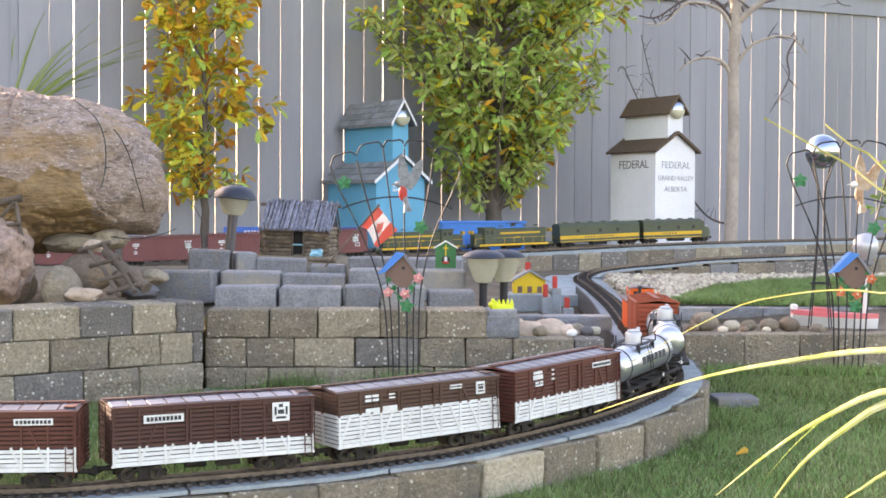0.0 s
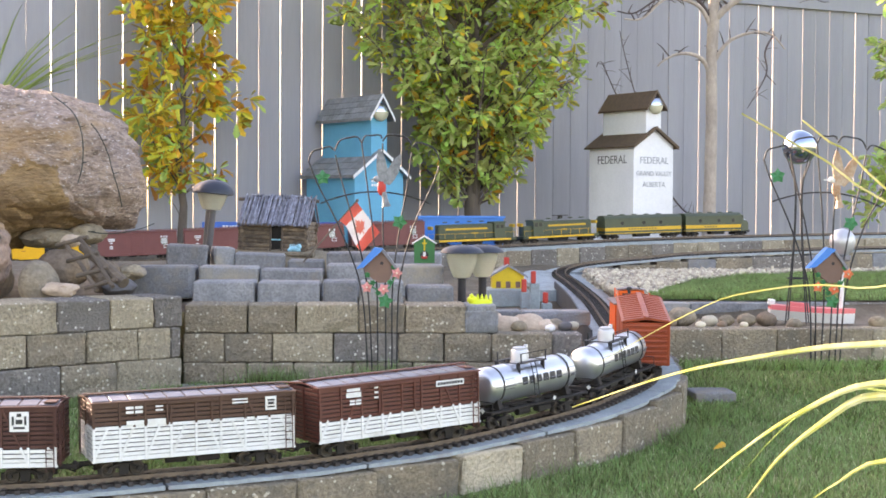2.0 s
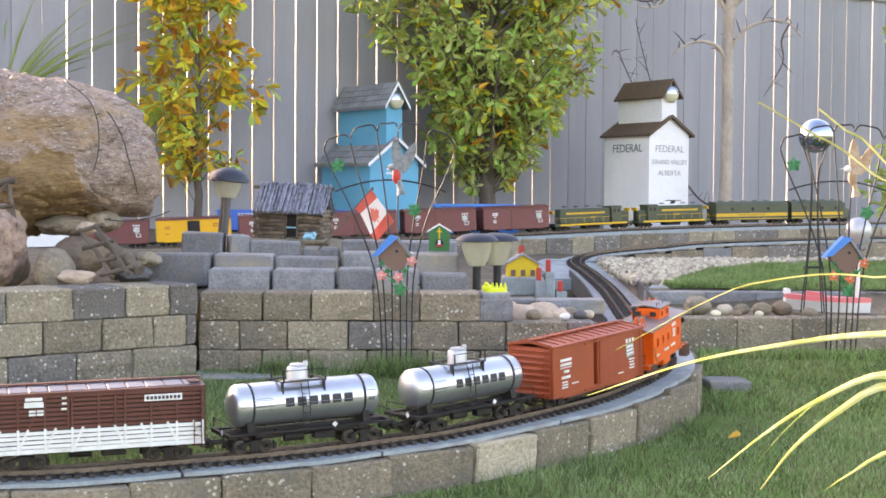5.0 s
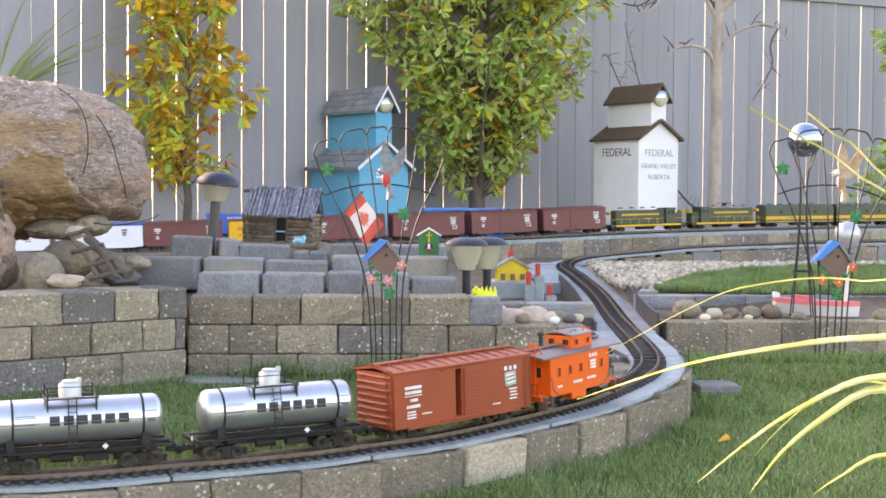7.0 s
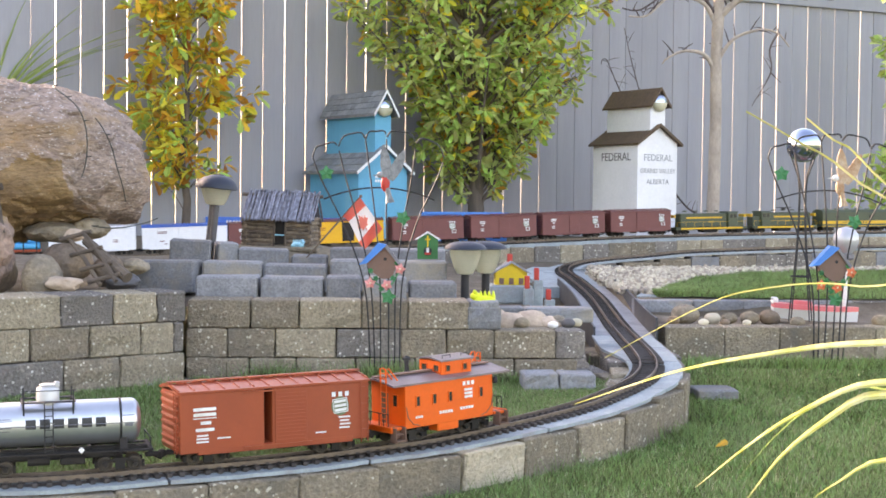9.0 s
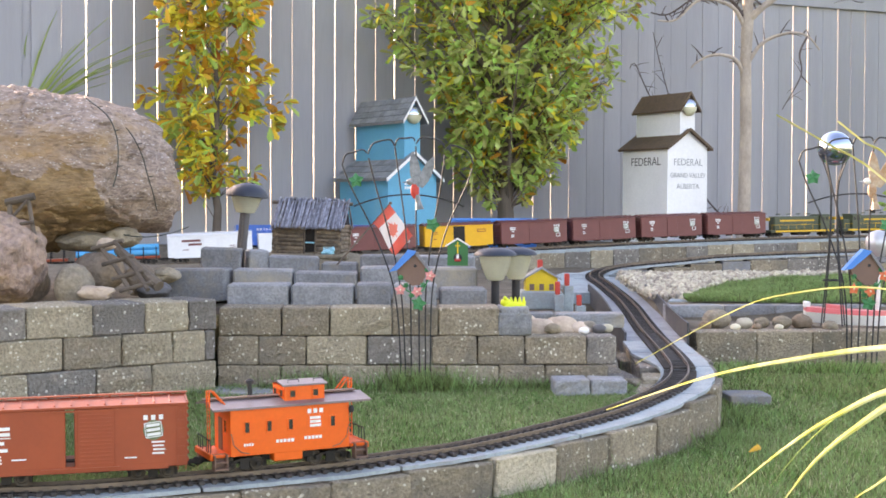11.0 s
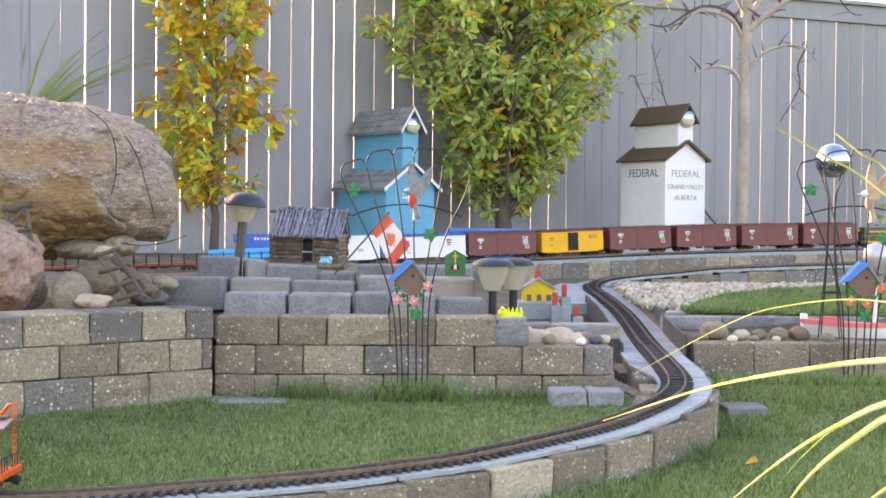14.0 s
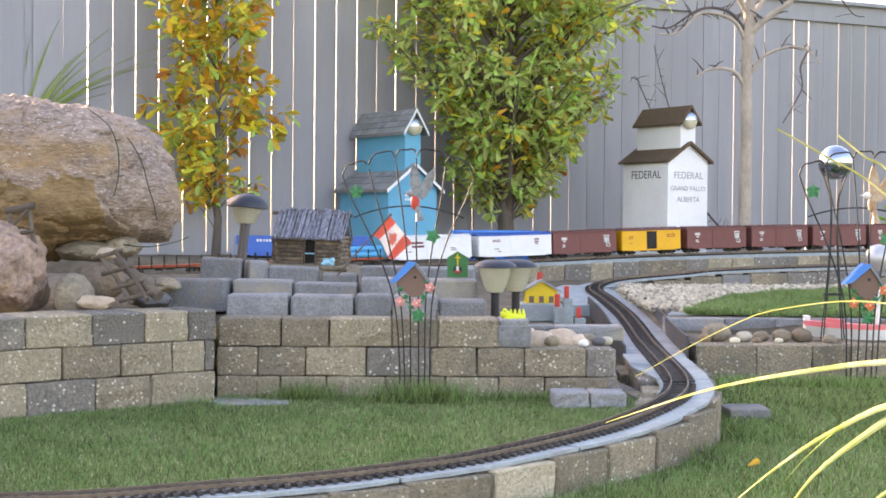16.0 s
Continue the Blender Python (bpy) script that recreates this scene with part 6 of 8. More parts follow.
stone("stone", (-0.80, 4.03, 0.50), (0.045, 0.05, 0.022), M["stone_tan"], "flat pale garden stone", 14.2, 0.2)
stone("stone", (-1.25, 4.0, 0.50), (0.12, 0.12, 0.12), M["stone_brown"], "brown stone under the boulder", 15.2, 0.2)
stone("ledge_stone", (-0.45, 4.86, 0.476), (0.24, 0.17, 0.075), M["stone_tan"], "flat stone ledge under the log cabin", 16.3, 0.06, flat=0.6)
for i, (x, y, z, r, m) in enumerate(((0.27, 3.93, 0.350, 0.052, "stone_pale"), (0.330, 3.96, 0.352, 0.056, "stone_pale"), (0.385, 3.94, 0.352, 0.036, "stone_pale"), (0.30, 3.88, 0.362, 0.022, "stone_tan"), (0.405, 3.94, 0.362, 0.025, "stone_tan"),
                                     (0.43, 3.90, 0.360, 0.020, "lamp_post"), (0.455, 3.93, 0.360, 0.018, "pebble"), (0.235, 3.99, 0.37, 0.030, "stone_pale"), (0.385, 3.87, 0.358, 0.015, "plastic_white"),
                                     (0.938, 4.84, 0.315, 0.04884, "stone_tan"), (1.027, 4.817, 0.304, 0.02886, "pebble"), (1.093, 4.84, 0.304, 0.02664, "stone_tan"), (1.16, 4.829, 0.306, 0.0333, "stone_tan"), (1.232, 4.84, 0.308, 0.03774, "stone_brown"), (0.888, 4.784, 0.299, 0.0222, "stone_brown"), (0.982, 4.74, 0.297, 0.01776, "pebble"),
                                     (1.31, 4.773, 0.299, 0.02664, "stone_tan"), (1.132, 4.751, 0.296, 0.01554, "pebble"), (1.61, 4.806, 0.301, 0.0333, "stone_tan"), (1.06, 4.762, 0.296, 0.01665, "stone_brown"))):
    stone("stone", (x, y, z), (r, r * 0.9, r * 0.72), M[m], "smooth rounded garden stone in a dry stream bed", i * 2.7, 0.12, sub=3, group="stream stones")
# cable of a light string over the boulder
cable = thing("light_string", pose(0, 0, 0), "thin dark light string draped over the boulder", "light string")
for pts in ([on_boulder(x, z) for x, z in ((-1.03, 1.015), (-1.005, 0.999), (-0.934, 0.949), (-0.905, 0.902), (-0.898, 0.855), (-0.899, 0.792), (-0.91, 0.737))],
            [on_boulder(x, z) for x, z in ((-0.885, 0.915), (-0.868, 0.886), (-0.850, 0.837), (-0.838, 0.78), (-0.828, 0.732), (-0.828, 0.68))], [(-0.96, 4.02, 0.622), (-0.85, 3.98, 0.610), (-0.78, 4.05, 0.622), (-0.74, 4.1, 0.64)]):
    bm = bmesh.new()
    fine = spline(pts, 0.02)
    tube(bm, [Vector(p) for p in fine], 0.0016, 6)
    cord = part("cord", bm, M["cable"], cable)
    for i in range(3, len(fine) - 2, 5):
        bm = bmesh.new()
        p = Vector(fine[i])
        tube(bm, [p, p + Vector((0.016, -0.006, 0.002))], [0.0016, 0.0008], 5)
        part("bulb", bm, M["cable"], cord)


def twig_ladder():
    lad = thing("twig_ladder", pose(0, 0, 0), "small ladder of grey weathered twigs leaning on stones", "ladder")
    a, b = Vector((-0.915, 3.80, 0.590)), Vector((-0.800, 3.68, 0.466))
    for off in (Vector((-0.022, 0.02, 0)), Vector((0.024, 0.0, 0.012))):
        bm = bmesh.new()
        tube(bm, [a + off, (a + b) / 2 + off + Vector((0.003, 0, 0.004)), b + off], 0.0062, 8)
        part("rail", bm, M["wood_dark"], lad)
    for k in (0.03, 0.36, 0.66, 0.9):
        p = a.lerp(b, k)
        bm = bmesh.new()
        tube(bm, [p + Vector((-0.045, 0.02, -0.006)), p + Vector((0.045, -0.005, 0.018))], 0.006, 8)
        part("rung", bm, M["wood_dark"], lad)
    bm = bmesh.new()
    tube(bm, [a + Vector((0.035, -0.01, -0.01)), b + Vector((0.05, 0.02, 0.02))], [0.013, 0.016], 9)
    part("prop", bm, M["wood_dark"], lad)


twig_ladder()
tw = thing("twig_stand", pose(0, 0, 0), "rough stand of weathered twigs with a cross bar", "twig stand")
for a, b, r in (((-1.16, 3.72, 0.705), (-1.083, 3.72, 0.722), 0.010), ((-1.10, 3.72, 0.715), (-1.075, 3.70, 0.60), 0.006), ((-1.15, 3.72, 0.70), (-1.135, 3.70, 0.60), 0.007), ((-1.14, 3.71, 0.645), (-1.08, 3.70, 0.655), 0.005), ((-1.145, 3.71, 0.66), (-1.10, 3.71, 0.71), 0.005)):
    bm = bmesh.new()
    tube(bm, [a, b], r, 8)
    part("twig", bm, M["wood_dark"], tw)


# ---- solar path lamps ----
def path_lamp(x, y, z0, ztop, lean, label, dome=1.0, post=0.011):
    h = ztop - z0
    lamp = thing("path_lamp", pose(x, y, z0, 0, lean, 0), label, "garden lamp", "solar path lamps")
    bm = bmesh.new()
    lathe(bm, [(post, -0.02), (post * 0.97, h - 0.095)], n=14)
    part("post", bm, M["lamp_post"] if post < 0.0112 else M["black"], lamp, "", True)
    bm = bmesh.new()
    lathe(bm, [(0.014, h - 0.098), (0.024, h - 0.096), (0.033, h - 0.078), (0.041, h - 0.055), (0.045, h - 0.042), (0.046, h - 0.036 * dome)], n=22)
    part("lens", bm, M["lamp_glass"], lamp, "frosted cream lens", True)
    bm = bmesh.new()
    lathe(bm, [(r, h - d * dome) for r, d in ((0.058, 0.046), (0.064, 0.044), (0.063, 0.036), (0.054, 0.020), (0.038, 0.008), (0.018, 0.001), (0.004, 0))], n=26)
    part("cap", bm, M["lamp_cap"], lamp, "domed blue-black cap", True)
    bm = bmesh.new()
    box(bm, (0, 0, h - 0.001), (0.03, 0.03, 0.004), 0.001)
    part("solar_cell", bm, M["window"], lamp)


path_lamp(-0.662, 4.55, 0.44, 0.776, 5.5, "tilting solar path lamp with dark cap and cream lens")
path_lamp(-0.695, 4.70, 0.44, 0.776, 5.5, "solar path lamp half behind its twin")
path_lamp(0.150, 4.14, 0.37, 0.580, 0, "solar path lamp with dark cap and cream lens", 0.55, 0.0125)
path_lamp(0.214, 4.21, 0.35, 0.580, 0, "solar path lamp with dark cap and cream lens", 0.55, 0.0125)


# ---- log cabin ----
def log_cabin():
    cab = thing("log_cabin", pose(-0.458, 4.85, 0.530, 0, 1.5, -6) @ Matrix.Diagonal((0.84, 0.88, 1.03, 1)), "miniature log cabin with a bluish twig roof", "toy cabin")
    bm = bmesh.new()
    for i in range(4):
        tube(bm, [(-0.17, -0.125 + 0.014 * i, 0.002 - 0.006 * (3 - i) * 0.3), (0.17, -0.125 + 0.014 * i, 0.002)], 0.008, 7)
    box(bm, (0, 0.0, -0.004), (0.33, 0.22, 0.014), 0.003)
    part("base", bm, M["stone_tan"], cab, "pale board base")
    r = random.Random(4)
    mesh = {}
    for L in (0.29, 0.135, 0.10, 0.19):
        bm = bmesh.new()
        tube(bm, [(-L / 2, 0, 0), (-L / 6, 0.0006, 0.0006), (L / 5, -0.0006, 0), (L / 2, 0, 0)], [0.0066, 0.0072, 0.0068, 0.0072], 8)
        bmesh.ops.recalc_face_normals(bm, faces=bm.faces)
        me = bpy.data.meshes.new("log")
        bm.to_mesh(me)
        bm.free()
        me.materials.append(M["log"])
        mesh[L] = me
    for i in range(7):
        z = 0.012 + i * 0.0135
        for L, x, y, rot in ((0.135, -0.078, -0.085, 0), (0.10, 0.085, -0.085, 0), (0.29, 0, 0.085, 0), (0.19, -0.132, 0, 90), (0.19, 0.132, 0, 90)):
            ob = new("log", mesh[L])
            ob.parent = cab
            ob.matrix_basis = pose(x + r.uniform(-0.003, 0.003), y, z + (0.0067 if rot else 0), 0, r.uniform(-0.6, 0.6), rot)
    bm = bmesh.new()
    for x in (-0.012, 0.034):
        box(bm, (x, -0.094, 0.048), (0.007, 0.006, 0.092), 0.001)
    box(bm, (0.011, -0.094, 0.094), (0.05, 0.006, 0.006), 0.001)
    part("door_frame", bm, M["wood_dark"], cab)
    # black panel behind the open door frame, standing in for the shade inside
    bm = bmesh.new()
    box(bm, (0.011, -0.07, 0.05), (0.05, 0.004, 0.09))
    part("dark_doorway", bm, M["truck"], cab)
    bm = bmesh.new()
    box(bm, (0.011, -0.0945, 0.046), (0.044, 0.003, 0.005), 0.001)
    part("door_bar", bm, M["toy_blue"], cab)
    roof = []
    for k in range(3):
        bm = bmesh.new()
        tube(bm, [(0, -0.118, 0.092 + 0.002 * k), (0.001 * (k - 1), -0.06, 0.135), (0.002, 0.006, 0.186 + 0.003 * k)], [0.0036, 0.0041, 0.0036], 6)
        bmesh.ops.recalc_face_normals(bm, faces=bm.faces)
        me = bpy.data.meshes.new("roof_twig")
        bm.to_mesh(me)
        bm.free()
        me.materials.append(M["thatch"])
        roof.append(me)
    for i in range(46):
        for flip in (0, 1):
            ob = new("roof_twig", roof[r.randrange(3)])
            ob.parent = cab
            ob.matrix_basis = pose(-0.145 + 0.29 * i / 45, 0, r.uniform(-0.003, 0.003), 0, r.uniform(-1.6, 1.6), 180 * flip + r.uniform(-1, 1))
    bm = bmesh.new()
    tube(bm, [(-0.168, 0, 0.176), (0.166, 0, 0.176)], 0.006, 8)
    part("ridge_pole", bm, M["wood_dark"], cab)


log_cabin()


# ---- miniature grain elevators ----
def elevator(at, w1, w2, base, eave, apex, cup_w, cup_len, cup_eave, cup_apex, wall, trim, roof, label, shingles, over=0.024):
    """Local x along the gable front, y back along the ridge, front corner at the origin."""
    el = thing("grain_elevator", at, label, "toy building", "grain elevators")
    bm = bmesh.new()
    prism(bm, [(0, base), (w1, base), (w1, eave), (w1 / 2, apex), (0, eave)], "y", 0, w2)
    part("wall", bm, wall, el)
    c0 = (w1 - cup_w) / 2
    bm = bmesh.new()
    prism(bm, [(c0, eave), (c0 + cup_w, eave), (c0 + cup_w, cup_eave), (w1 / 2, cup_apex), (c0, cup_eave)], "y", 0.004, cup_len)
    part("cupola", bm, wall, el)

    def slopes(x0, x1, ze, za, y0, y1, name, t=0.012):
        mid = (x0 + x1) / 2
        ov = over
        slope = (za - ze) / (mid - x0)
        for side in (0, 1):
            bm = bmesh.new()
            xe = x0 - ov if side == 0 else x1 + ov
            prism(bm, [(xe, ze - slope * ov), (mid, za), (mid, za + t), (xe, ze - slope * ov + t)], "y", y0 - ov, y1 + ov)
            rf = part(name, bm, roof, el)
            if shingles:
                n = 4
                L = y1 - y0 + 2 * ov
                r = random.Random(7)
                run = math.hypot(mid - xe, za - ze + slope * ov)
                ang = math.degrees(math.atan2(za - ze + slope * ov, mid - x0 + ov))
                for i in range(n):
                    y = y0 - ov - 0.002
                    while y < y1 + ov - 0.01:
                        w = min(r.uniform(0.05, 0.09), y1 + ov + 0.002 - y)
                        f = (i + 0.5) / n
                        xm, zm = xe + (mid - xe) * f, ze - slope * ov + (za - ze + slope * ov) * f + t + 0.004
                        bm = bmesh.new()
                        box(bm, (0, 0, 0), (run / n * 1.06, w - 0.003, 0.005), 0.001)
                        part("shingle", bm, roof, rf, at=pose(xm, y + w / 2, zm, 0, (-ang if side == 0 else ang) + (5 if side == 0 else -5), 0))
                        y += w
            bm = bmesh.new()
            prism(bm, [(xe, ze - slope * ov - 0.004), (mid, za - 0.004), (mid, za + t + 0.004), (xe, ze - slope * ov + t + 0.004)], "y", y0 - ov - 0.007, y0 - ov)
            part("barge_board", bm, trim, el)
    # the lower roof in two wings, beside and behind the cupola
    slopes(0, w1, eave, apex, 0, w2, "roof")
    slopes(c0, c0 + cup_w, cup_eave, cup_apex, 0.0, cup_len, "cupola_roof")
    # half-round lamp on the cupola
    r0 = 0.056
    lamp_z = cup_eave + 0.0
    bm = bmesh.new()
    blob(bm, (w1 / 2, -0.012, lamp_z), (r0, 0.035, r0), 0.0, sub=4)
    bmesh.ops.bisect_plane(bm, geom=bm.verts[:] + bm.edges[:] + bm.faces[:], plane_co=(0, 0, lamp_z), plane_no=(0, 0, 1), clear_inner=True)
    part("lamp_reflector", bm, M["chrome_blue"], el, "mirror-like half-round lamp top", True)
    bm = bmesh.new()
    blob(bm, (w1 / 2, -0.012, lamp_z), (r0, 0.035, r0), 0.0, sub=4)
    bmesh.ops.bisect_plane(bm, geom=bm.verts[:] + bm.edges[:] + bm.faces[:], plane_co=(0, 0, lamp_z), plane_no=(0, 0, 1), clear_outer=True)
    part("lamp_lens", bm, M["cream"], el, "cream half-round lamp lens", True)
    return el


white_el = elevator(pose(1.408, 8.91, 0, 0, 0, 32), 0.334, 0.444, 0.47, 1.090, 1.200, 0.125, 0.43, 1.348, 1.432, M["white"], M["shingle_brown"], M["shingle_brown"], "white miniature grain elevator with brown roofs and lettering", False)
for text, x, z, size in (("FEDERAL", 0.17, 0.995, 0.066), ("GRAND VALLEY", 0.17, 0.912, 0.045), ("ALBERTA", 0.17, 0.842, 0.050)):
    words(text, size * 0.93, M["faded_ink"], white_el, pose(x, -0.0018, z, 90, 0, 0))
words("FEDERAL", 0.074, M["lamp_post"], white_el, pose(-0.0018, 0.212, 1.000, 90, 0, -90))
blue_el = elevator(pose(-0.348, 8.66, 0, 0, 0, 36), 0.365, 0.56, 0.42, 0.892, 1.034, 0.118, 0.56, 1.278, 1.374, M["blue"], M["white"], M["shingle_grey"], "turquoise miniature grain elevator with grey shingle roofs", True, 0.034)
bm = bmesh.new()
for i in range(5):
    box(bm, (0.13 + 0.018 * i, -0.001, 0.85), (0.012, 0.002, 0.016))
    box(bm, (0.13 + 0.018 * i, -0.001, 0.825), (0.012, 0.002, 0.016))
part("lettering_bars", bm, M["white"], blue_el)
strip = thing("blue_trough", pose(0.295, 8.42, 0.452, 0, 0, 10), "long bright blue painted trough behind the track", "trough")
bm = bmesh.new()
prism(bm, [(-0.05, 0), (0.05, 0), (0.06, 0.175), (-0.06, 0.175)], "x", -0.25, 0.25)
part("body", bm, M["blue_roof"], strip)
bm = bmesh.new()
box(bm, (0, -0.062, 0.180), (0.52, 0.012, 0.014), 0.002)
part("rim", bm, M["blue_roof"], strip)
bm = bmesh.new()
box(bm, (0, 0.062, 0.180), (0.52, 0.012, 0.014), 0.002)
part("rim", bm, M["blue_roof"], strip)


def hopper(x, y, z, yaw):
    car = thing("hopper_car", pose(x, y, z, 0, 0, yaw), "deep blue toy hopper car standing by the fence", "toy train car", "parked hopper cars")
    bm = bmesh.new()
    prism(bm, [(-0.10, 0.022), (0.10, 0.022), (0.185, 0.090), (0.185, 0.140), (-0.185, 0.140), (-0.185, 0.090)], "y", -0.052, 0.052)
    part("body", bm, M["deep_blue"], car)
    for rx in (-0.15, -0.09, -0.03, 0.03, 0.09, 0.15):
        bm = bmesh.new()
        box(bm, (rx, -0.0535, 0.112), (0.006, 0.005, 0.056), 0.001)
        part("rib", bm, M["deep_blue"], car)
    bm = bmesh.new()
    box(bm, (0, 0, 0.014), (0.37, 0.05, 0.016), 0.003)
    part("frame", bm, M["truck"], car)
    for rx in (-0.186, 0.186):
        bm = bmesh.new()
        ladder(bm, rx, -0.045, 0.02, 0.138, 0.016, "x", 6)
        part("ladder", bm, M["deep_blue"], car)
    for wx in (-0.13, 0.13):
        bm = bmesh.new()
        for dx in (-0.024, 0.024):
            for sy in (-1, 1):
                lathe(bm, [(0.003, -0.003), (0.0148, -0.003), (0.0135, 0.003), (0.003, 0.003)], n=12, m=Matrix.Translation((wx + dx, sy * 0.022, 0.0148)) @ pose(0, 0, 0, 90, 0, 0))
        box(bm, (wx, 0, 0.015), (0.064, 0.030, 0.008), 0.001)
        part("truck", bm, M["truck"], car)
    bars(car, [(-0.06 + 0.018 * i, 0.112, 0.012, 0.014) for i in range(5)], M["car_white"], -0.0530)


hopper(-1.035, 8.25, 0.458, 8)
hopper(-0.630, 8.30, 0.458, 8)

# ---- trees ----
# half outline of a lobed oak leaf: (width, length)
LOBES = [(0.02, 0.0), (0.06, 0.16), (0.13, 0.28), (0.10, 0.38), (0.19, 0.52), (0.14, 0.62), (0.21, 0.76), (0.13, 0.88), (0.05, 0.97)]


def leaf_mesh(name, places, size, seed, material, parent, droop=0.35):
    g = random.Random(seed)
    verts, faces = [], []
    n = len(LOBES)
    for p, out in places:
        L = size * g.uniform(0.65, 1.3)
        d = (Vector(out) + Vector((g.gauss(0, 0.45), g.gauss(0, 0.45), g.gauss(-droop * 0.4, 0.45)))).normalized()
        s = d.cross(Vector((g.gauss(0, 0.8), g.gauss(0, 0.8), 0.8))).normalized()
        up = s.cross(d)
        n0 = len(verts)
        bend, fold = g.uniform(0.0, 0.35), g.uniform(0.15, 0.55)
        for u, v in LOBES:
            q = p + d * (v * L) - up * (bend * v * v * L)
            w = u * L
            verts += [tuple(q + s * w + up * (w * fold)), tuple(q), tuple(q - s * w + up * (w * fold))]
        for k in range(n - 1):
            a = n0 + 3 * k
            faces += [(a, a + 3, a + 4, a + 1), (a + 1, a + 4, a + 5, a + 2)]
    me = bpy.data.meshes.new(name)
    me.from_pydata(verts, [], faces)
    me.materials.append(material)
    ob = new(name, me)
    ob.parent = parent
    return tagged(ob, kind="stuff")


def leafy_tree(x, y, z0, top, radius_at, trunk_r, bark, mixes, n_limbs, tufts, leaves, size, seed, label, rise=0.35, crown_from=0.12, deep=1.0):
    """A trunk that thins upwards, arching limbs, and leaf tufts at the ends of side twigs."""
    g = random.Random(seed)
    tree = thing("tree", pose(x, y, z0), label, "tree")
    bm = bmesh.new()
    H = top - z0
    pts = [(0.03 * noise.noise(Vector((seed, k * 0.7, 0))), 0.03 * noise.noise(Vector((k * 0.7, seed, 0))), H * k / 10) for k in range(11)]
    tube(bm, pts, [trunk_r * (1.15 if k == 0 else max(1 - 0.10 * k, 0.08)) for k in range(11)], 12)
    part("trunk", bm, bark, tree, "", True)
    places = []
    for i in range(n_limbs):
        f = crown_from + (0.98 - crown_from) * (i + g.random()) / n_limbs
        z = H * f
        a = g.uniform(0, 2 * math.pi)
        rad = radius_at(z0 + z) * g.choice((0.45, 0.75, 0.9, 1.0, 1.12)) * g.uniform(0.9, 1.08)
        lift = rad * g.uniform(rise - 0.3, rise + 0.35)
        tip = Vector((rad * math.cos(a), rad * math.sin(a) * deep, z))
        base = Vector((0, 0, max(z - lift - rad * 0.25, H * 0.06)))
        mid = base.lerp(tip, 0.5) + Vector((g.gauss(0, 0.02), g.gauss(0, 0.02), rad * g.uniform(-0.05, 0.12)))
        curve = [Vector(q) for q in spline([base, mid, tip], 0.03)]
        thick = trunk_r * (0.10 + 0.20 * rad)
        bm = bmesh.new()
        tube(bm, curve, [thick * (1 - 0.8 * k / (len(curve) - 1)) for k in range(len(curve))], 5)
        limb = part("limb", bm, bark, tree)
        m = max(2, int(rad * tufts))
        for k in range(m):
            q = 0.35 + 0.65 * (k + g.random()) / m if k else 1.0
            c = curve[min(int(q * (len(curve) - 1)), len(curve) - 1)]
            end = c + Vector((g.gauss(0, 0.055), g.gauss(0, 0.055), g.gauss(0.02, 0.05)))
            if k % 2 == 0:
                bm = bmesh.new()
                tube(bm, [c, c.lerp(end, 0.5) + Vector((0, 0, 0.006)), end], [thick * 0.22, thick * 0.16, thick * 0.08], 4)
                part("twig", bm, bark, limb)
            for _ in range(leaves):
                o = Vector((g.gauss(0, 1), g.gauss(0, 1), g.gauss(0, 0.55))).normalized()
                places.append((end + o * g.uniform(0.0, 0.03), (o + Vector((math.cos(a), math.sin(a), 0.1)) * 0.6).normalized()))
    g.shuffle(places)
    start = 0
    for mt, share in mixes:
        end = start + int(len(places) * share)
        leaf_mesh("crown", places[start:end], size, seed + start, M[mt], tree)
        start = end
    return tree


leafy_tree(-1.385, 8.52, 0.46, 2.75, lambda z: float(np.interp(z, [0.8, 1.0, 1.25, 1.5, 1.8, 2.1, 2.7], [0.16, 0.27, 0.35, 0.25, 0.26, 0.34, 0.25])), 0.026, M["bark"], (("leaf_gold", 0.50), ("leaf_green", 0.24), ("leaf_rust", 0.26)), 62, 24, 8, 0.088, 11, "slim young tree with yellow and rust autumn leaves", 0.7, 0.15)
leafy_tree(0.401, 9.10, 0.48, 3.15, lambda z: float(np.interp(z, [0.8, 1.05, 1.24, 1.42, 1.79, 2.10, 2.5, 3.1], [0.22, 0.38, 0.47, 0.57, 0.84, 0.90, 0.80, 0.3])), 0.055, M["bark"], (("leaf_green", 0.40), ("leaf_olive", 0.44), ("leaf_gold", 0.11), ("leaf_rust", 0.05)), 150, 20, 8, 0.074, 23, "broad young tree with dense green leaves turning yellow", 0.6, 0.13, 0.62)
leafy_tree(3.60, 10.05, 0.50, 2.6, lambda z: 0.34 - 0.05 * (z - 0.5), 0.03, M["bark"], (("leaf_green", 0.55), ("leaf_olive", 0.45)), 46, 24, 6, 0.085, 37, "slim dark green leafy tree by the fence", 0.5, 0.08)


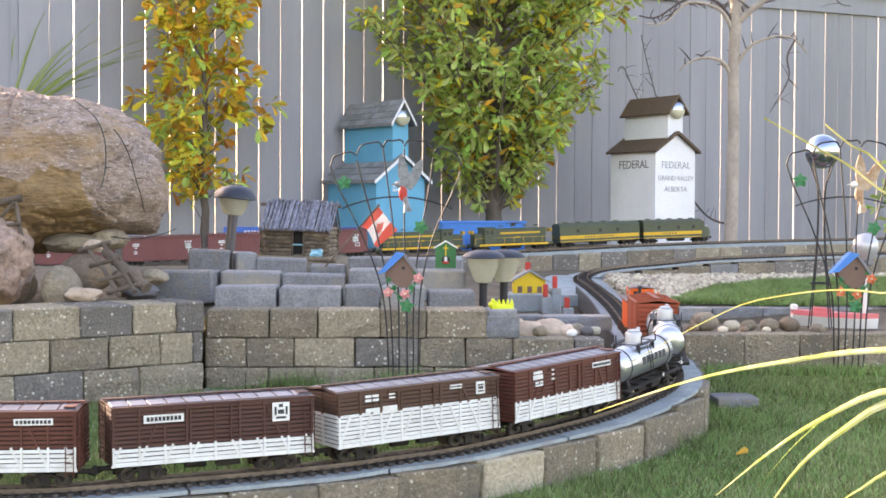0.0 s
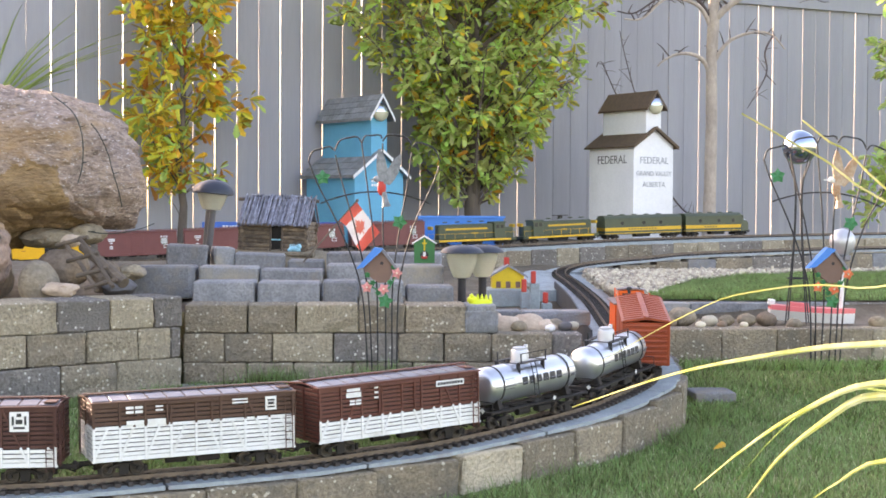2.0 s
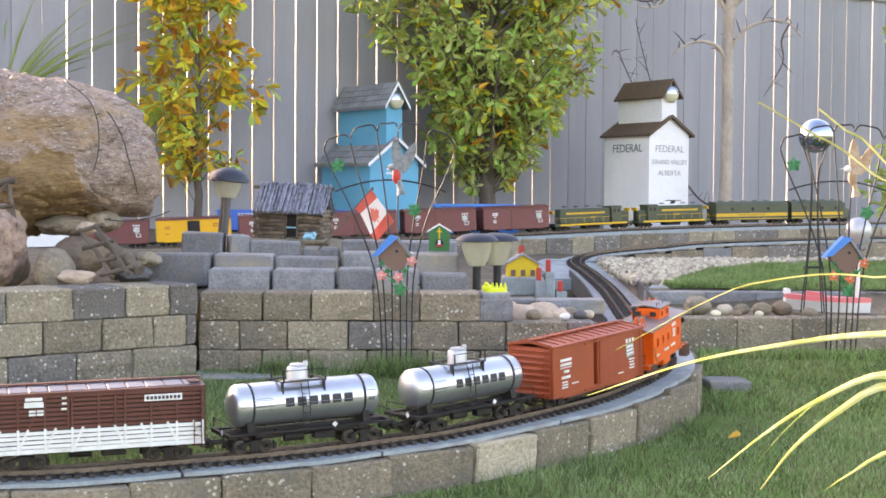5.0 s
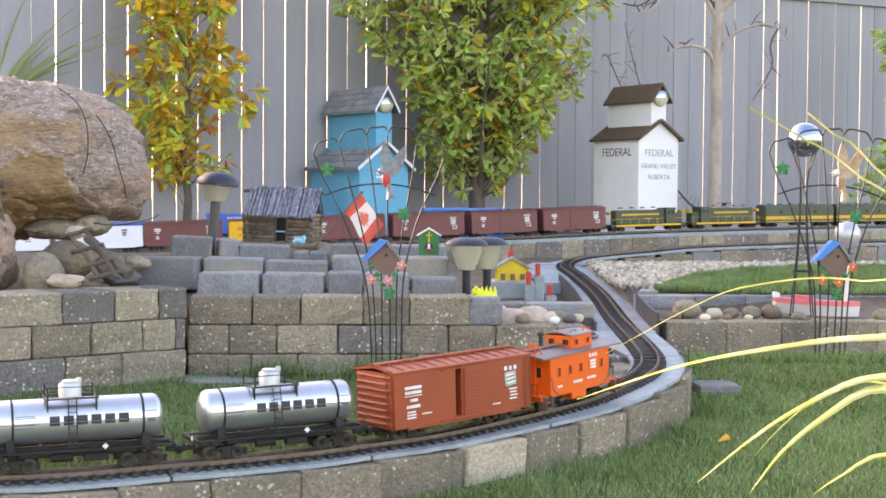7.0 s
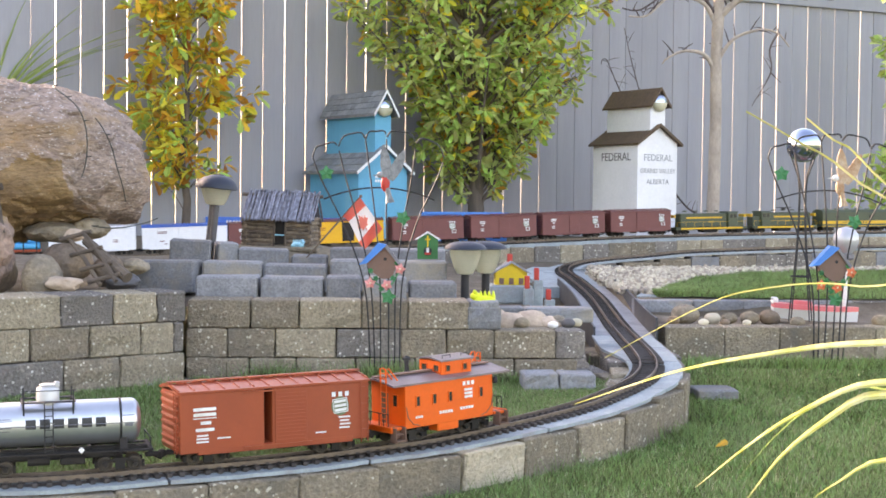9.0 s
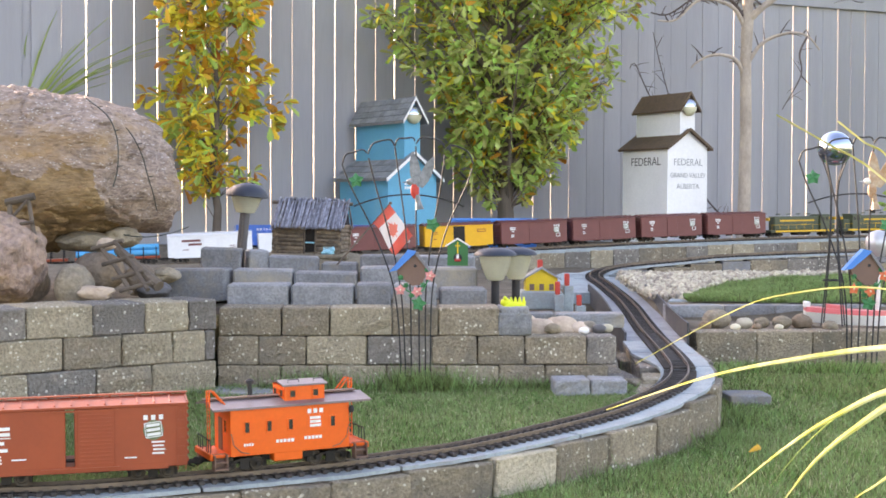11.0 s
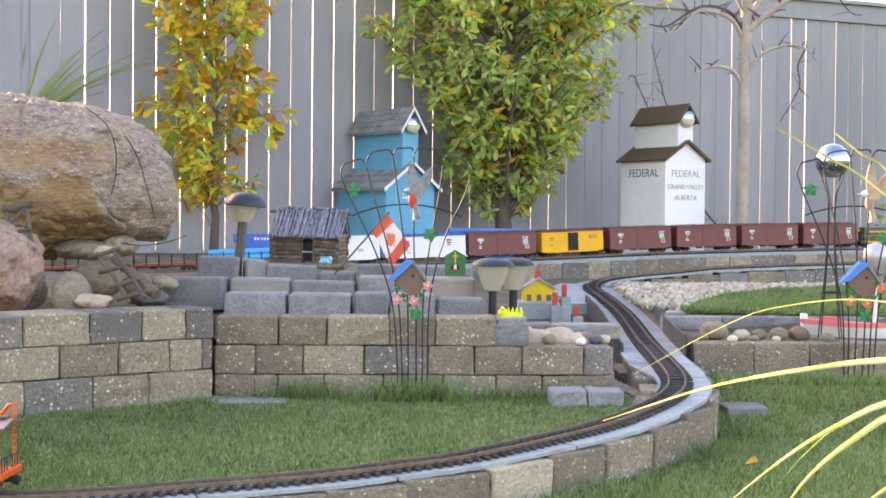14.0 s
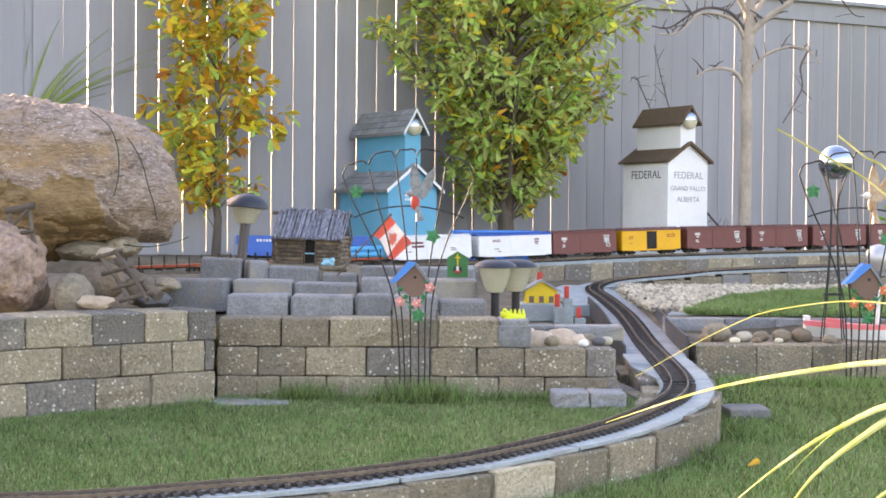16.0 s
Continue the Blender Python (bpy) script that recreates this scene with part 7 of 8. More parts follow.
def bare_tree(x, y, z0):
    tree = thing("bare_tree", pose(x, y, z0), "bare pale-barked young tree with arching branches", "tree")
    bm = bmesh.new()
    tube(bm, [(-0.01, 0, -0.05), (0, 0, 0.3), (0.005, 0, 0.75), (0.0, 0, 1.15), (0.01, 0, 1.4), (0.015, 0, 1.75), (0.03, 0, 2.2), (0.03, 0, 2.7)], [0.044, 0.040, 0.037, 0.035, 0.038, 0.030, 0.024, 0.012], 14)
    part("trunk", bm, M["bark_pale"], tree, "", True)
    limbs = [([(0, 0, 1.06), (-0.08, -0.03, 1.17), (-0.22, -0.05, 1.19), (-0.34, -0.06, 1.13), (-0.36, -0.06, 1.09)], 0.016),
             ([(0, 0, 1.12), (0.10, -0.04, 1.27), (0.26, -0.06, 1.33), (0.38, -0.06, 1.31), (0.46, -0.06, 1.22)], 0.014),
             ([(0, 0, 1.36), (-0.10, -0.04, 1.50), (-0.30, -0.06, 1.54), (-0.46, -0.08, 1.41), (-0.58, -0.1, 1.40)], 0.015),
             ([(0, 0, 1.42), (-0.12, -0.04, 1.55), (-0.30, -0.04, 1.57), (-0.5, -0.04, 1.45), (-0.62, -0.04, 1.46)], 0.012),
             ([(0, 0, 1.40), (0.10, -0.04, 1.50), (0.26, -0.06, 1.62), (0.40, -0.08, 1.80), (0.50, -0.1, 2.06)], 0.024),
             ([(0.36, -0.08, 1.74), (0.52, -0.1, 1.76), (0.72, -0.12, 1.68), (0.88, -0.12, 1.66)], 0.010),
             ([(0.38, -0.08, 1.78), (0.50, -0.1, 1.86), (0.62, -0.1, 1.84)], 0.009),
             ([(0.50, -0.1, 1.74), (0.58, -0.1, 1.62), (0.66, -0.1, 1.53), (0.74, -0.1, 1.52)], 0.008),
             ([(0, 0, 1.55), (-0.10, -0.03, 1.70), (-0.28, -0.04, 1.88), (-0.48, -0.04, 2.02), (-0.60, -0.04, 2.10)], 0.020),
             ([(0.02, 0, 1.52), (0.14, 0.04, 1.68), (0.26, 0.05, 1.86), (0.34, 0.05, 2.1)], 0.018),
             ([(0, 0, 0.12), (-0.14, 0.20, 0.20), (-0.30, 0.36, 0.50), (-0.44, 0.38, 1.0), (-0.50, 0.38, 1.22), (-0.54, 0.38, 1.40)], 0.007), ([(-0.32, 0.36, 0.55), (-0.55, 0.38, 0.95), (-0.66, 0.38, 1.18), (-0.70, 0.38, 1.12)], 0.007),
             ([(0.38, -0.06, 1.31), (0.33, -0.06, 1.20), (0.34, -0.06, 1.06), (0.22, -0.06, 0.84)], 0.007), ([(0.34, -0.06, 1.06), (0.42, -0.06, 0.98)], 0.005)]
    g = random.Random(3)
    for pts, r in limbs:
        bm = bmesh.new()
        tube(bm, [Vector(p) for p in spline(pts, 0.03)], [r * (1 - 0.65 * k / max(len(spline(pts, 0.03)) - 1, 1)) for k in range(len(spline(pts, 0.03)))], 8)
        lb = part("limb", bm, M["bark_pale"] if r > 0.0125 else M["bark_twig"], tree, "", True)
        dense = spline(pts, 0.05)
        for k in range(2, len(dense) - 1):
            p = Vector(dense[k])
            bm = bmesh.new()
            q = p + Vector((g.uniform(-0.11, 0.11), g.uniform(-0.05, 0.05), g.uniform(-0.05, 0.11)))
            tube(bm, [p, p.lerp(q, 0.6) + Vector((0, 0, 0.006)), q], [r * 0.35, r * 0.25, r * 0.12], 5)
            part("twig", bm, M["bark_twig"], lb)


bare_tree(1.925, 9.05, 0.49)

# far left blades and far right shrub by the fence
for nm, px, py, n, h, label, sd in (("tall_grass", -2.56, 8.45, 44, 0.78, "clump of tall green blade leaves behind the boulder", 2),):
    cl = thing(nm, pose(px, py, 1.12), label, "plant")
    g = random.Random(sd)
    for i in range(n):
        a = g.uniform(-1.3, 1.3)
        L = h * g.uniform(0.6, 1.1)
        bm = bmesh.new()
        pts = [Vector((math.sin(a) * L * q * (0.75 + 0.45 * q), g.uniform(-0.02, 0.02), L * q * (1 - 0.28 * abs(a) * q))) for q in (0, 0.3, 0.6, 0.85, 1.0)]
        w = 0.014
        rows = [(bm.verts.new(p + Vector((-w * (1 - k * 0.24), 0, 0))), bm.verts.new(p + Vector((0, 0.004, -0.002))), bm.verts.new(p + Vector((w * (1 - k * 0.24), 0, 0)))) for k, p in enumerate(pts)]
        for r0, r1 in zip(rows, rows[1:]):
            for k in (0, 1):
                bm.faces.new([r0[k], r0[k + 1], r1[k + 1], r1[k]])
        part("blade", bm, M["reed_green"], cl)
    bm = bmesh.new()
    lathe(bm, [(0.10, -0.68), (0.12, -0.02), (0.10, 0.0)], n=14)
    part("root_clump", bm, M["soil"], cl)


# ---- wire trellises with birds, birdhouses and flowers ----
def enamel_leaf(bm, c, r, spin):
    for k in range(5):
        a = spin + k * 2 * math.pi / 5
        d, s = Vector((math.cos(a), 0, math.sin(a))), Vector((-math.sin(a), 0, math.cos(a)))
        p = Vector(c)
        v = [bm.verts.new(q) for q in (p + Vector((0, -0.002, 0)), p + d * r * 0.5 + s * r * 0.38 + Vector((0, -0.005, 0)), p + d * r + Vector((0, 0.001, 0)), p + d * r * 0.5 - s * r * 0.38 + Vector((0, -0.001, 0)))]
        w = [bm.verts.new(q.co + Vector((0, 0.0016, 0))) for q in v]
        bm.faces.new(v)
        bm.faces.new(w[::-1])
        for i in range(4):
            bm.faces.new([v[i], w[i], w[(i + 1) % 4], v[(i + 1) % 4]])


def trellis(x, y, z0, flower, bird, lean, label):
    tr = thing("trellis", pose(x, y, z0, 0, lean, 0) @ Matrix.Scale(y / 3.665, 4), label, "trellis", "wire trellises")
    # each wire from its foot up to the fan: (x, height)
    lines = [[(-0.037, -0.03), (-0.037, 0.06), (-0.054, 0.237), (-0.107, 0.384), (-0.165, 0.50), (-0.190, 0.561)],
             [(-0.025, -0.03), (-0.025, 0.06), (-0.037, 0.237), (-0.068, 0.384), (-0.101, 0.50), (-0.1236, 0.589)],
             [(-0.009, -0.03), (-0.009, 0.06), (-0.012, 0.237), (-0.0235, 0.384), (-0.038, 0.50), (-0.053, 0.609)],
             [(0.012, -0.03), (0.012, 0.06), (0.010, 0.237), (0.003, 0.384), (0.003, 0.50), (0.0015, 0.615)],
             [(0.028, -0.03), (0.028, 0.06), (0.029, 0.237), (0.0456, 0.384), (0.066, 0.50), (0.079, 0.599)],
             [(0.041, -0.03), (0.041, 0.06), (0.046, 0.237), (0.079, 0.384), (0.130, 0.50), (0.152, 0.561)]]
    for line in lines:
        bm = bmesh.new()
        tube(bm, [Vector(p) for p in spline([(u, 0, v) for u, v in line], 0.02)], 0.0021, 6)
        part("wire", bm, M["black"], tr)
    crowns = ((-0.160, 0.594), (-0.085, 0.624), (-0.0235, 0.630), (0.040, 0.630), (0.113, 0.608))
    for i in range(5):
        a, b = [Vector((lines[j][-1][0], 0, lines[j][-1][1])) for j in (i, i + 1)]
        c = Vector((crowns[i][0], 0, crowns[i][1]))
        bm = bmesh.new()
        left, right = a.lerp(c, 0.5), b.lerp(c, 0.5)
        bulge = Vector((0, 0, 0.009))
        tube(bm, [Vector(p) for p in spline([a, left + bulge - Vector((0.006, 0, 0)), c, right + bulge + Vector((0.006, 0, 0)), b], 0.008)], 0.0023, 6)
        part("scallop", bm, M["black"], tr)
    for u0, u1, z, rise in ((-0.160, 0.127, 0.453, 0.031),):
        bm = bmesh.new()
        tube(bm, [(u0 + (u1 - u0) * k / 16, 0.003, z + rise * (1 - (k / 8 - 1) ** 2)) for k in range(17)], 0.0021, 6)
        part("cross_wire", bm, M["black"], tr)
    for i, (lx, lz) in enumerate(((-0.153, 0.520), (0.010, 0.200), (0.046, 0.406))):
        bm = bmesh.new()
        enamel_leaf(bm, (lx, -0.006, lz), 0.021, 0.4 + i)
        part("enamel_leaf", bm, M["leaf_enamel"], tr, "green enamel ivy leaf")
    # flat birdhouse with a sloping blue roof
    m = Matrix.Translation((-0.010, -0.012, 0.282)) @ pose(0, 0, 0, 0, 4, 0)
    bm = bmesh.new()
    prism(bm, [(-0.030, -0.012), (0.006, -0.034), (0.030, -0.030), (0.044, 0.010), (0.006, 0.050), (-0.040, 0.010)], "y", -0.010, 0.010, m)
    house = part("birdhouse", bm, M["brown_metal"], tr, "brown birdhouse panel")
    bm = bmesh.new()
    prism(bm, [(-0.056, -0.002), (-0.012, 0.058), (0.010, 0.056), (0.006, 0.049), (-0.036, 0.004)], "y", -0.022, 0.012, m)
    part("birdhouse_roof", bm, M["blue_roof"], house, "bright blue roof")
    bm = bmesh.new()
    prism(bm, [(0.006, 0.050), (0.010, 0.056), (0.050, 0.012), (0.046, 0.006)], "y", -0.016, 0.012, m)
    part("roof_edge", bm, M["car_roof"], house)
    bm = bmesh.new()
    lathe(bm, [(0.0005, 0), (0.0042, 0), (0.0042, 0.0008), (0.0005, 0.0008)], n=12, m=m @ Matrix.Translation((0.010, -0.0102, 0.018)) @ pose(0, 0, 0, 90, 0, 0))
    part("entrance_hole", bm, M["black"], house)
    for i, (fx, fz) in enumerate(((-0.037, 0.237), (0.006, 0.233), (0.040, 0.274))):
        bm = bmesh.new()
        enamel_leaf(bm, (fx, -0.028, fz), 0.0155, 0.3 + 0.5 * i)
        fl = part("flower", bm, M[flower], tr)
        bm = bmesh.new()
        blob(bm, (fx, -0.031, fz), (0.003, 0.003, 0.003), 0, sub=1)
        part("flower_centre", bm, M["cream"], fl)
    bm = bmesh.new()
    tube(bm, [(-0.036, -0.022, 0.252), (-0.020, -0.022, 0.235), (0.0, -0.022, 0.227), (0.022, -0.022, 0.237), (0.034, -0.022, 0.262), (0.034, -0.022, 0.287)], 0.0022, 6)
    for lx, lz in ((-0.022, 0.249), (-0.008, 0.223), (0.022, 0.250), (0.032, 0.290), (-0.036, 0.269)):
        enamel_leaf(bm, (lx, -0.022, lz), 0.009, lx * 60)
    part("vine", bm, M["leaf_enamel"], tr)
    # bird on the middle wire
    b0 = Vector((0.0, -0.014, 0.495))
    bm = bmesh.new()
    blob(bm, b0, (0.0115, 0.009, 0.022), 0.05, sub=3)
    body = part("bird_body", bm, M["red"] if bird else M["bird_tan"], tr, "", True)
    bm = bmesh.new()
    blob(bm, b0 + Vector((-0.012, 0, 0.022)), (0.0105, 0.008, 0.009), 0.03, sub=2)
    tube(bm, [b0 + Vector((-0.020, 0, 0.022)), b0 + Vector((-0.034, 0, 0.020))], [0.0025, 0.0006], 6)
    part("bird_head", bm, M["bird_grey"] if bird else M["plastic_white"], body, "", True)
    for dx, tip in ((0.006, (-0.006, 0.098)), (0.014, (0.048, 0.086))):
        bm = bmesh.new()
        a, t = b0 + Vector((dx, -0.004, 0.008)), b0 + Vector((tip[0], -0.006, tip[1]))
        d = (t - a).normalized()
        s = Vector((d.z, 0, -d.x))
        prof = [(0, 0.006), (0.2, 0.012), (0.45, 0.0145), (0.75, 0.011), (1.0, 0.0025)]
        L = (t - a).length
        rows = [(a + d * L * q - s * w, a + d * L * q + s * w) for q, w in prof]
        fr = [[bm.verts.new(p + Vector((0, o, 0))) for pr in rows for p in pr] for o in (-0.002, 0.002)]
        for k in range(4):
            i = k * 2
            bm.faces.new([fr[0][i], fr[0][i + 1], fr[0][i + 3], fr[0][i + 2]])
            bm.faces.new([fr[1][i + 1], fr[1][i], fr[1][i + 2], fr[1][i + 3]])
            bm.faces.new([fr[0][i], fr[0][i + 2], fr[1][i + 2], fr[1][i]])
            bm.faces.new([fr[0][i + 1], fr[1][i + 1], fr[1][i + 3], fr[0][i + 3]])
        for k in range(4):
            p = a + d * L * (0.25 + 0.17 * k)
            tube(bm, [p - s * 0.011 + Vector((0, -0.0026, 0)), p + s * 0.004 + d * 0.012 + Vector((0, -0.0026, 0))], 0.0011, 4)
        part("wing", bm, M["bird_grey"] if bird else M["bird_tan"], body)
    bm = bmesh.new()
    tube(bm, [b0 + Vector((0.004, 0, -0.012)), b0 + Vector((0.009, 0, -0.030)), b0 + Vector((0.012, 0, -0.050))], [0.008, 0.007, 0.012], 8)
    part("tail", bm, M["bird_grey"] if bird else M["bird_tan"], body)
    return tr


trellis(-0.0768, 3.665, 0.245, "flower_pink", True, 0, "black wire fan trellis with a red-breasted bird and birdhouse")
trellis(1.357, 4.585, 0.140, "flower_orange", False, 2.6, "black wire fan trellis with a tan bird and orange flowers")


# ---- gazing ball on its stand ----
gb = thing("gazing_ball", pose(1.338, 4.84, 0.296) @ Matrix.Scale(1.11, 4), "mirrored gazing ball on a black wire stand", "garden ornament")
bm = bmesh.new()
bmesh.ops.create_icosphere(bm, subdivisions=5, radius=0.053, matrix=Matrix.Translation((0, 0, 0.548)))
part("ball", bm, M["mirror"], gb, "mirror-polished ball", True)
for k in range(4):
    a = k * math.pi / 2 + 0.4
    bm = bmesh.new()
    pts = [(0.045 * math.cos(a), 0.045 * math.sin(a), 0.0), (0.018 * math.cos(a), 0.018 * math.sin(a), 0.25), (0.014 * math.cos(a), 0.014 * math.sin(a), 0.42), (0.034 * math.cos(a), 0.034 * math.sin(a), 0.485), (0.058 * math.cos(a), 0.058 * math.sin(a), 0.535)]
    tube(bm, [Vector(p) for p in spline(pts, 0.03)], 0.0021, 6)
    part("leg", bm, M["black"], gb)
bm = bmesh.new()
tube(bm, [(0.03 * math.cos(k * math.pi / 10), 0.03 * math.sin(k * math.pi / 10), 0.14) for k in range(21)], 0.0025, 6)
part("ring", bm, M["black"], gb)

# globe stake light
gl = thing("globe_light", pose(1.532, 4.97, 0.290) @ Matrix.Scale(1.11, 4), "clear ribbed globe stake light on a white post", "garden lamp")
bm = bmesh.new()
lathe(bm, [(0.0075, -0.02), (0.0075, 0.20)], n=12)
part("post", bm, M["plastic_white"], gl)
bm = bmesh.new()
lathe(bm, [(0.022, 0.195), (0.027, 0.20), (0.027, 0.212), (0.016, 0.216)], n=18)
part("collar", bm, M["car_roof"], gl)
bm = bmesh.new()
n = 24
prof = [(0.018, 0.214), (0.034, 0.232), (0.041, 0.254), (0.038, 0.276), (0.024, 0.294), (0.004, 0.300)]
lathe(bm, prof, n=n)
for v in bm.verts:
    a = math.atan2(v.co.y, v.co.x)
    k = 1 + 0.03 * math.cos(a * 12)
    v.co.x, v.co.y = v.co.x * k, v.co.y * k
part("globe", bm, M["tank_dome"], gl, "silvery ribbed globe", True)

# ---- flag ----
flag = thing("flag", pose(0, 0, 0), "small red and white maple leaf flag on a slanted stick", "flag")
p0, p1 = Vector((-0.330, 4.33, 0.520)), Vector((-0.165, 4.30, 0.709))
bm = bmesh.new()
tube(bm, [p0, p1], 0.0028, 8)
blob(bm, p1, (0.005, 0.005, 0.005), 0, sub=2)
part("stick", bm, M["wood_dark"], flag)
d = (p1 - p0).normalized()
fall = (Vector((0.38, 0.0, -0.52))).normalized()


def flag_pt(u, v):
    """u down the cloth, v along the stick."""
    q = p1 - d * (0.004 + 0.080 * (1 - v)) + fall * (0.118 * u)
    return q + Vector((0, -0.012 * math.sin(u * 5.0 + v * 2.0) * u - 0.004, 0.010 * math.sin(u * 6) * (1 - v)))


for name, a, b, mt in (("red_band", 0.0, 0.26, "cloth_red"), ("white_band", 0.26, 0.72, "cloth_white"), ("red_band", 0.72, 1.0, "cloth_red")):
    bm = bmesh.new()
    grid = [[bm.verts.new(flag_pt(a + (b - a) * i / 6, j / 6)) for j in range(7)] for i in range(7)]
    for i in range(6):
        for j in range(6):
            bm.faces.new([grid[i][j], grid[i + 1][j], grid[i + 1][j + 1], grid[i][j + 1]])
    bmesh.ops.solidify(bm, geom=bm.faces[:], thickness=0.0008)
    part(name, bm, M[mt], flag, "", True)
bm = bmesh.new()
shape = [(0, 0.46), (0.10, 0.22), (0.20, 0.30), (0.17, 0.06), (0.36, 0.18), (0.34, 0.02), (0.46, -0.04), (0.22, -0.24), (0.24, -0.34), (0.03, -0.30), (0.03, -0.50)]
shape = shape + [(-a, b) for a, b in shape[::-1]]
vs = [bm.verts.new(flag_pt(0.49 - b * 0.42, 0.5 + a * 0.62) + Vector((0, -0.0035, 0))) for a, b in shape]
ctr = bm.verts.new(flag_pt(0.49, 0.5) + Vector((0, -0.0035, 0)))
for k in range(len(vs)):
    loop_link(bm, [vs[k], vs[(k + 1) % len(vs)], ctr])
part("leaf_emblem", bm, M["cloth_red"], flag, "red leaf emblem")
flag_hinge = (p1.copy(), d.copy())

# ---- small ornaments ----
pl = thing("house_plaque", pose(0.040, 4.265, 0.521), "dark green house-shaped plaque with a yellow cross", "ornament")
bm = bmesh.new()
prism(bm, [(-0.031, 0), (0.031, 0), (0.031, 0.060), (0, 0.078), (-0.031, 0.060)], "y", -0.012, 0.012)
part("body", bm, M["green"], pl)
bm = bmesh.new()
prism(bm, [(-0.037, 0.057), (0, 0.079), (0.037, 0.057), (0.037, 0.061), (0, 0.084), (-0.037, 0.061)], "y", -0.016, 0.014)
part("roof", bm, M["plastic_white"], pl)
bm = bmesh.new()
box(bm, (0, -0.013, 0.054), (0.004, 0.003, 0.034))
box(bm, (0, -0.013, 0.060), (0.016, 0.003, 0.004))
part("cross", bm, M["yellow"], pl, "yellow cross")
bm = bmesh.new()
lathe(bm, [(0.001, 0), (0.013, 0), (0.013, 0.002), (0.001, 0.002)], n=16, m=Matrix.Translation((0, -0.012, 0.024)) @ pose(0, 0, 0, 90, 0, 0))
part("medallion", bm, M["black"], pl)
bm = bmesh.new()
box(bm, (0, -0.015, 0.027), (0.008, 0.002, 0.014), 0.001)
part("medallion_figure", bm, M["plastic_white"], pl)
bm = bmesh.new()
box(bm, (0, -0.015, 0.017), (0.018, 0.002, 0.007), 0.001)
part("medallion_base", bm, M["red"], pl)


def toy_frog(x, y, z, s, yaw, material, label):
    bm = bmesh.new()
    blob(bm, (0, 0, s * 0.40), (s, s * 0.6, s * 0.42), 0.08, sub=3, seed=s * 99)
    blob(bm, (-s * 0.75, 0, s * 0.75), (s * 0.45, s * 0.4, s * 0.36), 0.05, sub=2)
    for k in (-1, 1):
        blob(bm, (-s * 0.8, k * s * 0.28, s * 1.1), (s * 0.17,) * 3, 0, sub=2)
        blob(bm, (s * 0.65, k * s * 0.45, s * 0.24), (s * 0.42, s * 0.2, s * 0.26), 0.05, sub=2)
        blob(bm, (-s * 0.65, k * s * 0.4, s * 0.16), (s * 0.3, s * 0.18, s * 0.18), 0.05, sub=2)
    for k in range(4):
        lathe(bm, [(s * 0.20, 0), (s * 0.05, s * 0.55)], (-s * 0.3 + s * 0.35 * k, 0, s * 0.66), 6)
    ob = part("animal_figure", bm, material, None, "", True, pose(x, y, z, 0, 0, yaw))
    tagged(ob, label, "figurine")


courses("kerb_block", (0.145, 3.79), (0.245, 3.795), [(0.35, 0.412, 0, 0, 0.092)], (0.1,), [BS], "single smooth grey block on the wall end", 51, 0.10)
toy_frog(0.193, 3.85, 0.412, 0.033, 0, M["toy_yellow"], "bright yellow-green plastic animal figure on a block")
toy_frog(-0.372, 4.50, 0.546, 0.020, 160, M["toy_blue"], "pale blue ceramic animal figure on the rockery")

yh = thing("toy_house", pose(0.337, 4.90, 0.345), "small yellow toy house with grey roof on a grey block", "toy house")
bm = bmesh.new()
box(bm, (0, 0.02, 0.032), (0.145, 0.13, 0.066), 0.006)
part("foundation", bm, M["slab"], yh, "pale grey block foundation")
bm = bmesh.new()
prism(bm, [(-0.055, 0.065), (0.055, 0.065), (0.055, 0.110), (0, 0.142), (-0.055, 0.110)], "y", -0.03, 0.07)
part("wall", bm, M["yellow"], yh, "bright yellow walls")
for side in (-1, 1):
    bm = bmesh.new()
    prism(bm, [(0, 0.141), (side * 0.068, 0.101), (side * 0.068, 0.107), (0, 0.149)], "y", -0.042, 0.08)
    part("roof", bm, M["block_smooth"], yh, "grey roof slope")
for x in (-0.034, 0.0, 0.034):
    bm = bmesh.new()
    box(bm, (x, -0.031, 0.078), (0.016, 0.003, 0.022))
    part("window", bm, M["brown_metal"], yh)
bm = bmesh.new()
box(bm, (-0.003, 0.02, 0.155), (0.018, 0.018, 0.032), 0.001)
part("chimney", bm, M["red"], yh, "red chimney")
for i, (x, y, z, h) in enumerate(((0.386, 4.80, 0.402, 0.044), (0.425, 4.88, 0.428, 0.042), (0.455, 4.75, 0.368, 0.036))):
    tb = thing("toy_post", pose(x, y, z), "short red painted toy post on a pale block", "toy post", "red toy posts")
    bm = bmesh.new()
    box(bm, (0, 0, h / 2), (0.017, 0.017, h), 0.002)
    part("shaft", bm, M["red"], tb)
    bm = bmesh.new()
    box(bm, (0.006, 0.012, -(z - 0.15) / 2), (0.034, 0.036, z - 0.15), 0.003)
    part("pale_block", bm, M["slab"], tb, "pale grey footing block")

